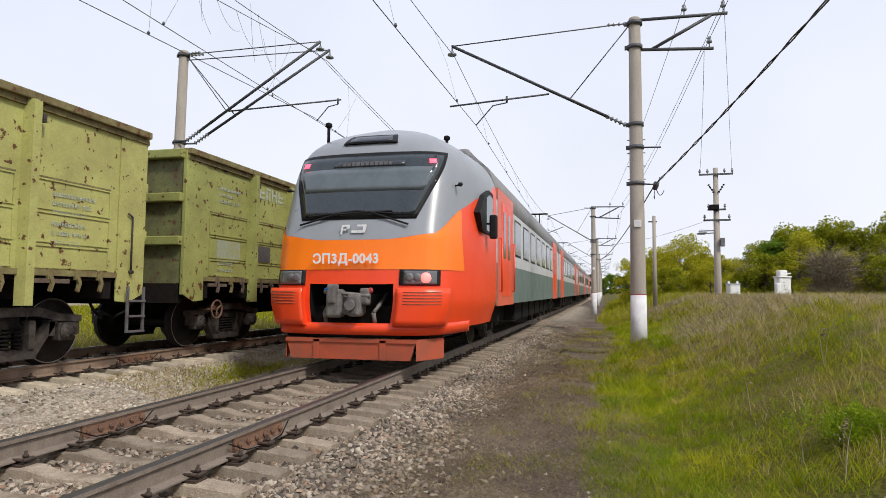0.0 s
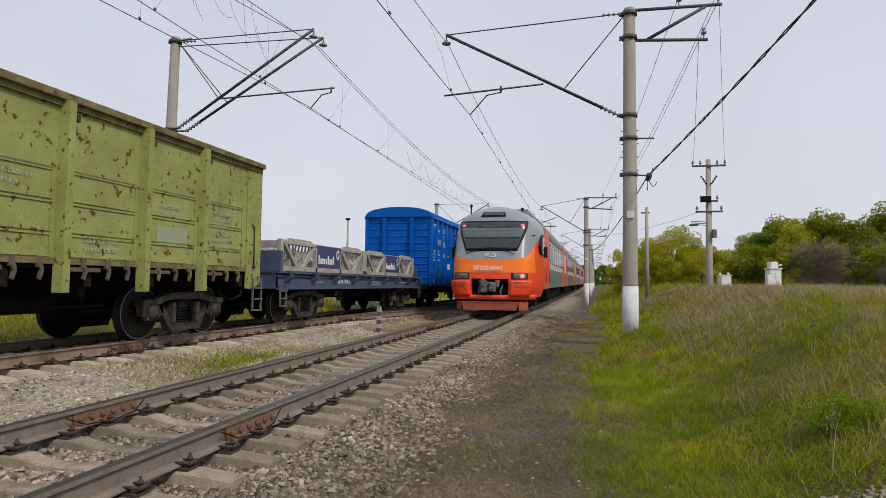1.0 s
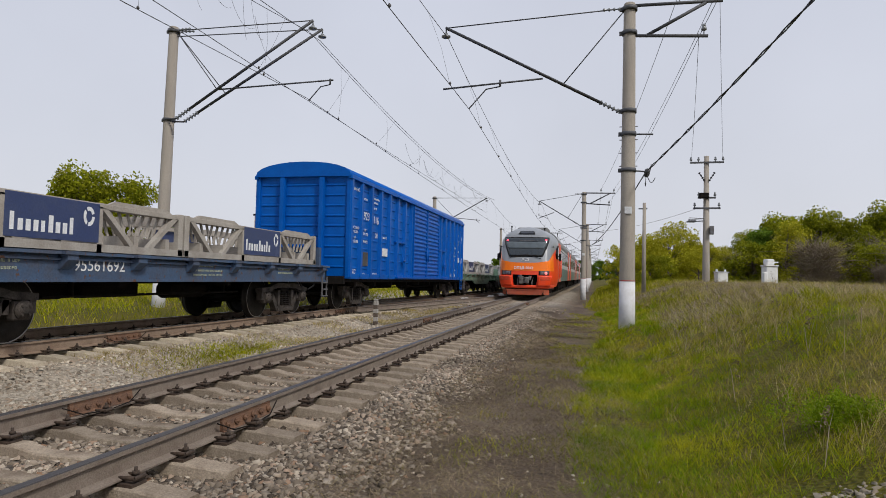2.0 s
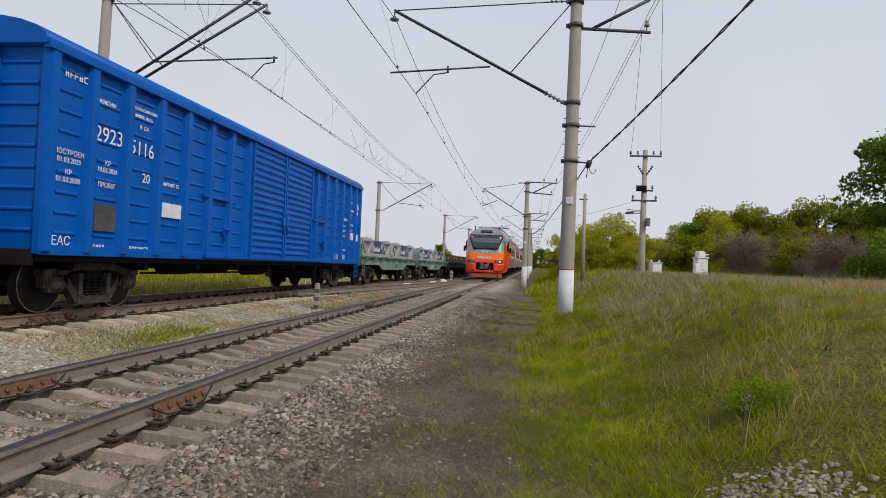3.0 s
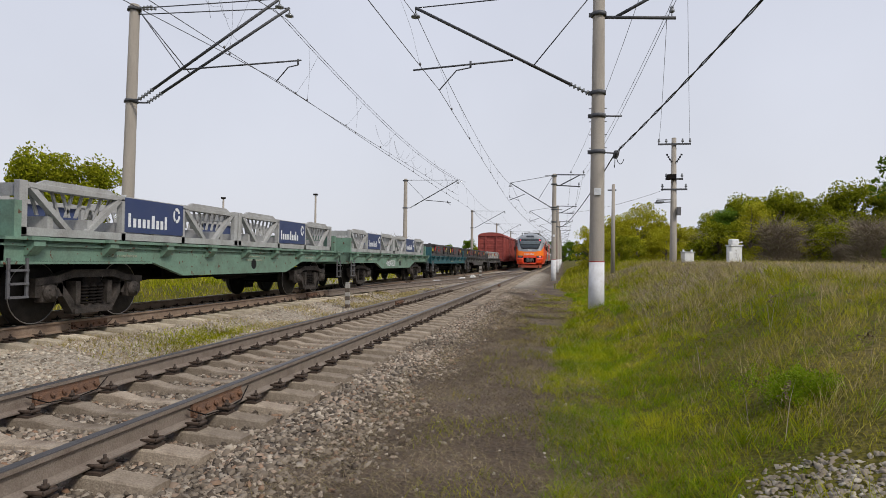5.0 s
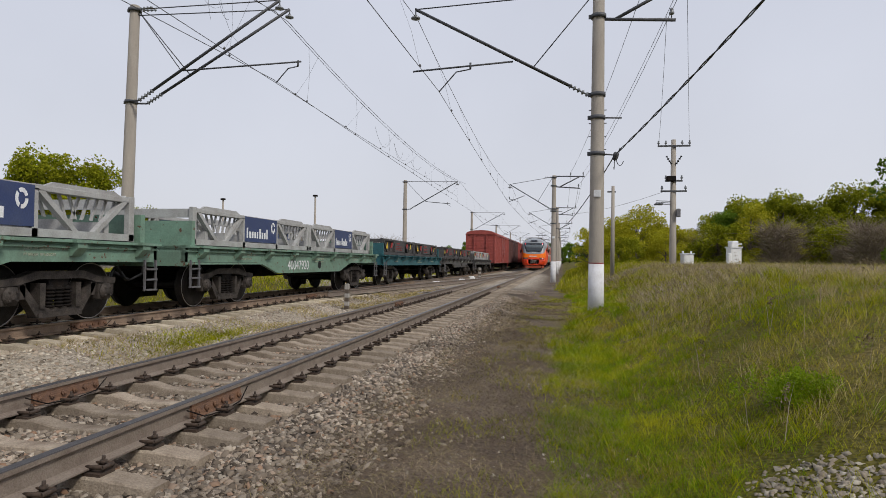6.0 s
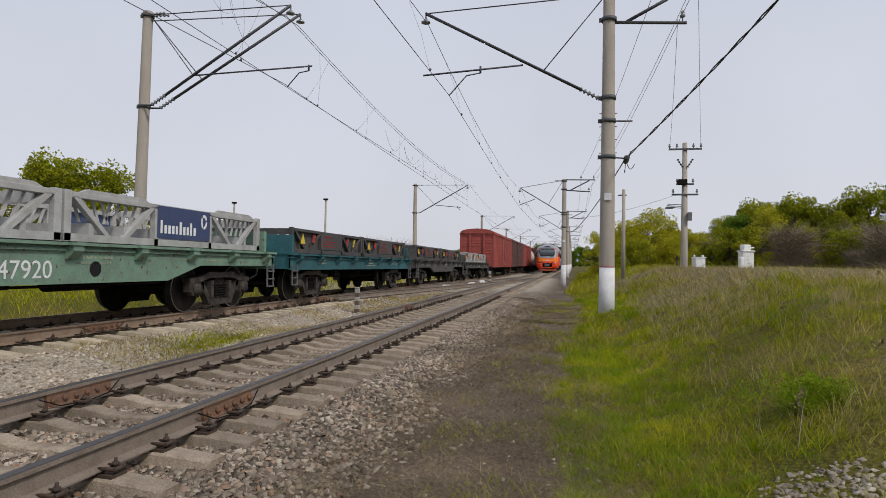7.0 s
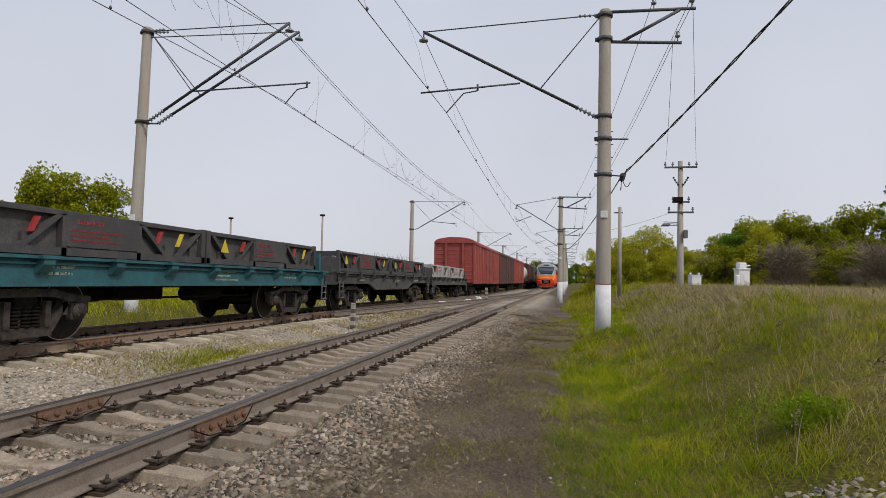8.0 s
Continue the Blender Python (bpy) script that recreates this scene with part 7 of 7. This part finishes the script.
def make_cover():
    bed = lambda x, y: 1.0 if -5.9 < x < -2.0 else 0.85 * smooth01(-1.35, -2.0, x + 0.35 * noise.noise(Vector((x, y * 0.8, 2))))
    stones("ballast", -6.0, -1.1, 2.2, 30, 88000, 0.033, STONE, "grey crushed-stone ballast under the rails", bed)
    stones("pale_gravel", -10.8, -5.7, 5.0, 26, 26000, 0.034, PALESTONE, "pale dusty gravel between the two tracks", lambda x, y: 0.9)
    stones("bank_stones", 0.7, 2.3, 2.9, 4.8, 4200, 0.027, BANKSTONE, "pale loose stones at the foot of the bank", lambda x, y: max(0.0, 1.1 - ((x - 1.42) / 0.44) ** 2 - ((y - 3.85) / 0.6) ** 2 + 0.5 * noise.noise(Vector((x * 4, y * 4, 1)))))
    stones("scattered_stones", -2.2, 0.6, 2.6, 14, 520, 0.022, BANKSTONE, "small scattered pale stones", None)

    def tuft_layer(name, n, x0, x1, y0, y1, power, each, spread, h0, h1, width, lean, material, label, seed, reach=None):
        px, py = field(n, x0, x1, y0, y1, power)
        d = np.array([bank_density(a, b) for a, b in zip(px, py)])
        if reach:
            d *= np.array([reach(a, b) for a, b in zip(px, py)])
        k = d > RS.uniform(0, 1, len(px))
        px, py = px[k], py[k]
        wave = np.array([0.8 + 0.9 * max(-0.45, noise.noise(Vector((a * 1.3, b * 1.3, seed)))) for a, b in zip(px, py)]) * RS.uniform(0.6, 1.25, len(px))
        bx, by, idx = tussocks(px, py, each, spread)
        far = np.clip(by / 9, 0.75, 3.2)
        blades(name, bx, by, RS.uniform(h0, h1, len(bx)) * wave[idx] * np.clip(far, 0.9, 1.25), width * far * RS.uniform(0.6, 1.3, len(bx)), lean, material, label)

    tuft_layer("bank_grass", 16000, -0.6, 13, 2.2, 42, 1.7, 12, 0.10, 0.06, 0.20, 0.0034, 1.1, GRASS, "uneven green and olive grass on the bank", 21)
    tuft_layer("near_grass", 5200, -0.4, 5.5, 2.3, 11, 1.2, 15, 0.065, 0.04, 0.15, 0.0024, 1.25, FRESHGRASS, "dense tufted green grass at the foot of the bank", 31,
               lambda a, b: 0.25 + 0.75 * smooth01(2.4, 0.9, a - foot_of_bank(b) + 0.5 * noise.noise(Vector((a, b, 61)))))
    tuft_layer("fresh_grass", 9500, -0.5, 3.4, 2.6, 32, 1.15, 14, 0.07, 0.05, 0.15, 0.0030, 1.0, FRESHGRASS, "bright fresh grass along the foot of the bank", 41,
               lambda a, b: smooth01(1.9 + 0.02 * b, 0.5, a - foot_of_bank(b)) * smooth01(-0.5, 0.0, noise.noise(Vector((a * 0.7, b * 0.45, 6)))))
    tuft_layer("straw_grass", 9500, 0.8, 16, 3.0, 40, 1.25, 11, 0.09, 0.10, 0.30, 0.0026, 0.8, DRYGRASS, "straw-coloured dry grass tufts higher on the bank", 51,
               lambda a, b: smooth01(0.6, 2.6, a - foot_of_bank(b)) * smooth01(-0.45, 0.1, noise.noise(Vector((a * 0.5, b * 0.4, 16)))))
    # the matted dead growth that fades the top of the bank
    px, py = patchy(*field(62000, 1.6, 16, 9.0, 34, 0.95), 0.22, 8.0, -0.2)
    k = np.array([a > foot_of_bank(b) + 1.5 + 0.35 * math.sin(b * 0.7) for a, b in zip(px, py)])
    px, py = px[k], py[k]
    blades("dead_stalks", px, py, RS.uniform(0.08, 0.30, len(px)), 0.0036 * np.clip(py / 12, 0.8, 2.5), 1.3, BRACKEN, "grey-pink dead weed stalks on the bank top", "weeds", 0.6)
    # single tall dead stems with brown seed heads
    px, py = field(150, 1.4, 9, 4.5, 22, 1.2)
    hh = RS.uniform(0.3, 0.62, len(px))
    blades("tall_stems", px, py, hh, np.full(len(px), 0.0032), 0.2, BRACKEN, "tall thin dead stems standing in the grass", "weeds")
    heads = [(a + RS.normal(0, 0.02), b + RS.normal(0, 0.02), ground_z(a, b) + c * RS.uniform(0.55, 0.98)) for a, b, c in zip(px[::3], py[::3], hh[::3]) for _ in range(5)]
    v, f = leaf_cloud(heads, [0.03] * len(heads), 2600, 0.011)
    tagged(raw("seed_heads", v, f, LITTER), "brown dried seed heads on dead stems", "weeds", kind="stuff")
    # thin growth on the dirt strip
    px, py = patchy(*field(26000, -1.25, 0.5, 2.3, 30, 1.5), 1.1, 2.0, 0.16)
    blades("strip_grass", px, py, RS.uniform(0.03, 0.10, len(px)), 0.0026 * np.clip(py / 8, 0.8, 3), 1.0, GRASS, "thin grass on the dirt strip")
    px, py = patchy(*field(80000, -2.0, 0.5, 2.3, 26, 1.5), 0.7, 3.5, -0.25)
    blades("strip_litter", px, py, RS.uniform(0.02, 0.09, len(px)), 0.0020 * np.clip(py / 8, 0.8, 3), 2.6, LITTER, "dry brown litter and stalks on the dirt strip", "weeds", 0.9)
    # between the tracks
    px, py = patchy(*field(30000, -7.9, -5.5, 8.0, 30, 1.2), 0.5, 12.0, 0.02)
    blades("yellow_weeds", px, py, RS.uniform(0.03, 0.10, len(px)), 0.005 * np.clip(py / 10, 0.8, 2.5), 1.1, DRYGRASS, "low yellow weeds between the tracks", "weeds")
    px, py = RS.normal(-6.5, 0.25, 4200), RS.normal(10.6, 0.9, 4200)
    blades("green_tuft", px, py, RS.uniform(0.03, 0.10, len(px)), np.full(len(px), 0.005), 0.9, GRASS, "yellowish green grass tuft between the tracks")
    # meadow beyond the freight track
    px, py = field(60000, -34, -12.2, 8, 70, 1.3)
    blades("meadow_grass", px, py, RS.uniform(0.10, 0.30, len(px)), 0.012 * np.clip(py / 20, 0.8, 3), 0.8, GRASS, "green meadow grass beyond the line")
    px, py = field(30000, -2, 26, 36, 95, 1.2)
    k = np.array([a > -1.2 + 0.02 * b for a, b in zip(px, py)])
    blades("far_bank_grass", px[k], py[k], RS.uniform(0.15, 0.45, k.sum()), 0.012 * np.clip(py[k] / 30, 1, 3), 0.7, GRASS, "green grass farther along the bank")


make_cover()


def build_tree(name, label, h, spread, leaves, size, material, seed, trunk=0.16, clumps=26, low=0.3):
    rnd = random.Random(seed)
    e = thing(name, label, "tree" if "bush" not in name else "bush", "trees and bushes")
    bm = bmesh.new()
    tube(bm, (0, 0, -0.4), (0.05, 0, h * 0.35), trunk, trunk * 0.7, 9)
    tube(bm, (0.05, 0, h * 0.35), (0.0, 0.1, h * 0.8), trunk * 0.7, trunk * 0.2, 8)
    cs, rs = [], []
    for k in range(clumps):
        a = rnd.uniform(0, 6.28)
        t = rnd.uniform(low, 1.0)
        rr = spread * (0.35 + 0.65 * math.sin(min(1.0, (1.06 - t) * 1.5) * 1.57)) * rnd.uniform(0.25, 1.0)
        p = Vector((rr * math.cos(a), rr * math.sin(a), h * t * rnd.uniform(0.88, 1.0)))
        cs.append(tuple(p))
        rs.append(spread * rnd.uniform(0.13, 0.33))
        if k % 2 == 0:
            q = Vector((0.03, 0.03, h * t * 0.55))
            m = (p + q) / 2 + Vector((0, 0, h * 0.04))
            tube(bm, q, m, trunk * 0.35, trunk * 0.2, 6)
            tube(bm, m, p, trunk * 0.2, trunk * 0.06, 5)
    part("trunk", bm, BARK, e)
    v, f = leaf_cloud(cs, rs, leaves, size)
    cr = raw("crown", v, f, material)
    cr.parent = e
    return e


def bare_shrub(name, label, h, spread, n, seed):
    """A thicket of bare twigs."""
    rnd = np.random.RandomState(seed)
    e = thing(name, label, "bush", "trees and bushes")
    a, r = rnd.uniform(0, 6.28, n), spread * rnd.uniform(0, 1, n) ** 0.6
    z0 = rnd.uniform(0.0, 0.7, n) * h
    p0 = np.stack([r * np.cos(a) * 0.6, r * np.sin(a) * 0.6, z0], 1)
    d = np.stack([np.cos(a) * 0.3 + rnd.normal(0, 0.7, n), np.sin(a) * 0.3 + rnd.normal(0, 0.7, n), rnd.uniform(-0.1, 1.2, n)], 1)
    p1 = p0 + d * (h * 0.27) * rnd.uniform(0.3, 1.1, n)[:, None]
    w = np.cross(d, rnd.normal(0, 1, (n, 3)))
    w = w / np.linalg.norm(w, axis=1)[:, None] * rnd.uniform(0.008, 0.02, n)[:, None]
    v = np.stack([p0 - w, p0 + w, p1 + w * 0.3, p1 - w * 0.3], 1).reshape(-1, 3)
    t = raw("twig_mass", v, np.arange(n * 4).reshape(n, 4), TWIG)
    t.parent = e
    tagged(t, kind="stuff")
    part("stem", tube(bmesh.new(), (0, 0, -0.3), (0, 0, h * 0.5), 0.06, 0.03, 7), BARK, e)
    return e


def put(e, x, y, turn, scale=1.0, first=False):
    m = pose(x, y, ground_z(x, y) - 0.05, 0, 0, turn)
    if first:
        e.scale = (scale,) * 3
        e.matrix_basis = m @ Matrix.Scale(scale, 4)
        return e
    c = copy_thing(e, m)
    c.scale = (scale,) * 3
    return c


def make_trees():
    rnd = random.Random(11)
    a = build_tree("oak_tree", "leafy spring tree with a broad uneven crown", 7.2, 3.1, 15000, 0.095, LEAF, 1, 0.2, 60, 0.15)
    b = build_tree("maple_tree", "leafy tree in fresh dark green", 6.6, 2.8, 16000, 0.095, LEAFDARK, 2, 0.18, 60, 0.1)
    c = build_tree("willow_bush", "yellow-green leafing bush with thin stems", 4.6, 2.0, 6500, 0.07, LEAFYELLOW, 3, 0.09, 40, 0.08)
    d = build_tree("thicket_bush", "dense green bush at the edge of the wood", 3.4, 2.4, 7500, 0.08, LEAF, 4, 0.08, 40, 0.05)
    s = bare_shrub("bare_shrub", "bare brown shrub with fine twigs", 4.6, 2.4, 4200, 5)
    put(b, 18.8, 35.0, 140, 1.22, True)
    put(a, 17.5, 62, 20, 0.85, True)
    put(c, 7.3, 62, 0, 1.2, True)
    put(d, 14.0, 52, 0, 1.0, True)
    put(s, 19.5, 45, 0, 0.8, True)
    for x, y, sc in ((6.4, 58, 1.05), (4.8, 57, 0.75), (7.7, 60, 0.8), (5.6, 62, 0.85), (8.7, 57, 0.66), (3.4, 60, 0.6), (10.0, 60, 0.7)):
        put(c, x, y, rnd.uniform(0, 360), sc)
    for i in range(22):  # bare thicket along the edge of the wood
        t = i / 21
        put(rnd.choice((s, s, s, d)), 10.6 + 27 * t + rnd.uniform(-1.2, 1.2), 52 - 9 * t + rnd.uniform(-2, 4), rnd.uniform(0, 360), rnd.uniform(0.4, 0.95))
    for x, y, k, sc in ((-47.5, 50, a, 1.5), (-43.5, 51, a, 1.4), (-52, 55, b, 1.4), (-39.0, 53, a, 0.8)):
        put(k, x, y, rnd.uniform(0, 360), sc)
    for i in range(26):  # the wood on the bank
        t = i / 25
        x = 14 + 34 * t + rnd.uniform(-1.5, 1.5)
        y = 66 - 14 * t + rnd.uniform(-4, 8)
        put(rnd.choice((a, a, b)), x, y, rnd.uniform(0, 360), rnd.uniform(0.74, 1.0))
    for i in range(16):
        t = i / 15
        put(rnd.choice((d, d, c)), 12 + 28 * t + rnd.uniform(-1, 1), 54 - 10 * t + rnd.uniform(-3, 3), rnd.uniform(0, 360), rnd.uniform(0.7, 1.05))
    for i in range(22):  # the low hedge along the line
        y = 52 + i * 5.0
        put(rnd.choice((c, c, c, d)), 3.2 + 0.05 * (y - 52) + rnd.uniform(-0.6, 2.5), y, rnd.uniform(0, 360), rnd.uniform(0.65, 1.0))
    for i in range(20):
        put(rnd.choice((c, c, c, d)), 2.6 + 0.55 * i + rnd.uniform(-0.4, 0.4), rnd.uniform(60, 70), rnd.uniform(0, 360), rnd.uniform(0.7, 0.95))
    for i in range(12):
        put(rnd.choice((c, d)), rnd.uniform(5.5, 11.5), rnd.uniform(62, 88), rnd.uniform(0, 360), rnd.uniform(0.7, 0.95))
    for i in range(30):  # far trees behind the freight line and at the end of the cutting
        put(rnd.choice((a, b, d)), rnd.uniform(-60, -16), rnd.uniform(120, 240), rnd.uniform(0, 360), rnd.uniform(0.5, 0.9))
    for i in range(14):
        put(rnd.choice((a, b)), -16 + i * 3.2, 330 + rnd.uniform(-25, 25), rnd.uniform(0, 360), rnd.uniform(1.2, 1.6))
    for x, y in ((-27, 60), (-29, 66), (-21, 64), (-19.5, 70)):
        put(s, x, y, rnd.uniform(0, 360), 0.9)
    # the fresh weed clump on the bank
    w = thing("weed_clump", "bright green leafy weed clump in the grass", "plant", "", pose(1.85, 5.6, ground_z(1.85, 5.6)))
    cs = [(rnd.gauss(0, 0.15), rnd.gauss(0, 0.13), rnd.uniform(0.0, 0.21)) for _ in range(60)]
    v, f = leaf_cloud(cs, [0.06] * 60, 5200, 0.0105, 1.3)
    o = tagged(raw("foliage", v, f, WEED), kind="stuff")
    o.parent = w
    bm = bmesh.new()
    for p in cs[:24]:
        tube(bm, (p[0] * 0.4, p[1] * 0.4, -0.05), p, 0.006, 0.003, 5)
    tagged(part("stem_mass", bm, WEED, w), kind="stuff")


make_trees()


# ---- what moves ----
def freight_shift(t):
    """How far the freight train has come towards the viewer."""
    return 9.35 * t + 0.03 * t * t


def train_front(t):
    """Where the passenger train's tail stands as it runs away."""
    return 9.2 + 14.3 * t - 0.27 * t * t


def motions():
    steps = [i / 4 for i in range(33)]
    for e, y0 in TRAIN:
        rows = []
        for t in steps:
            y = y0 - freight_shift(t)
            rows.append((t, pose(FREIGHT_X, y, freight_z(y), math.degrees(math.atan2(freight_z(y + 5) - freight_z(y - 5), 10)), 0, 0)))
        walk(e, rows)
    for e, dy in EMU:
        walk(e, [(t, pose(NEAR_X, train_front(t) + dy, 0)) for t in steps])
    spin = [i / FPS for i in range(round(8.0 * FPS) + 1)]
    for w, y, r in WHEELS:
        far = (lambda t: -freight_shift(t)) if r > 0 else train_front
        walk(w, [(t, pose(0, y, 0.475, -math.degrees((far(t) - far(0)) / 0.475), 0, 0)) for t in spin])


motions()
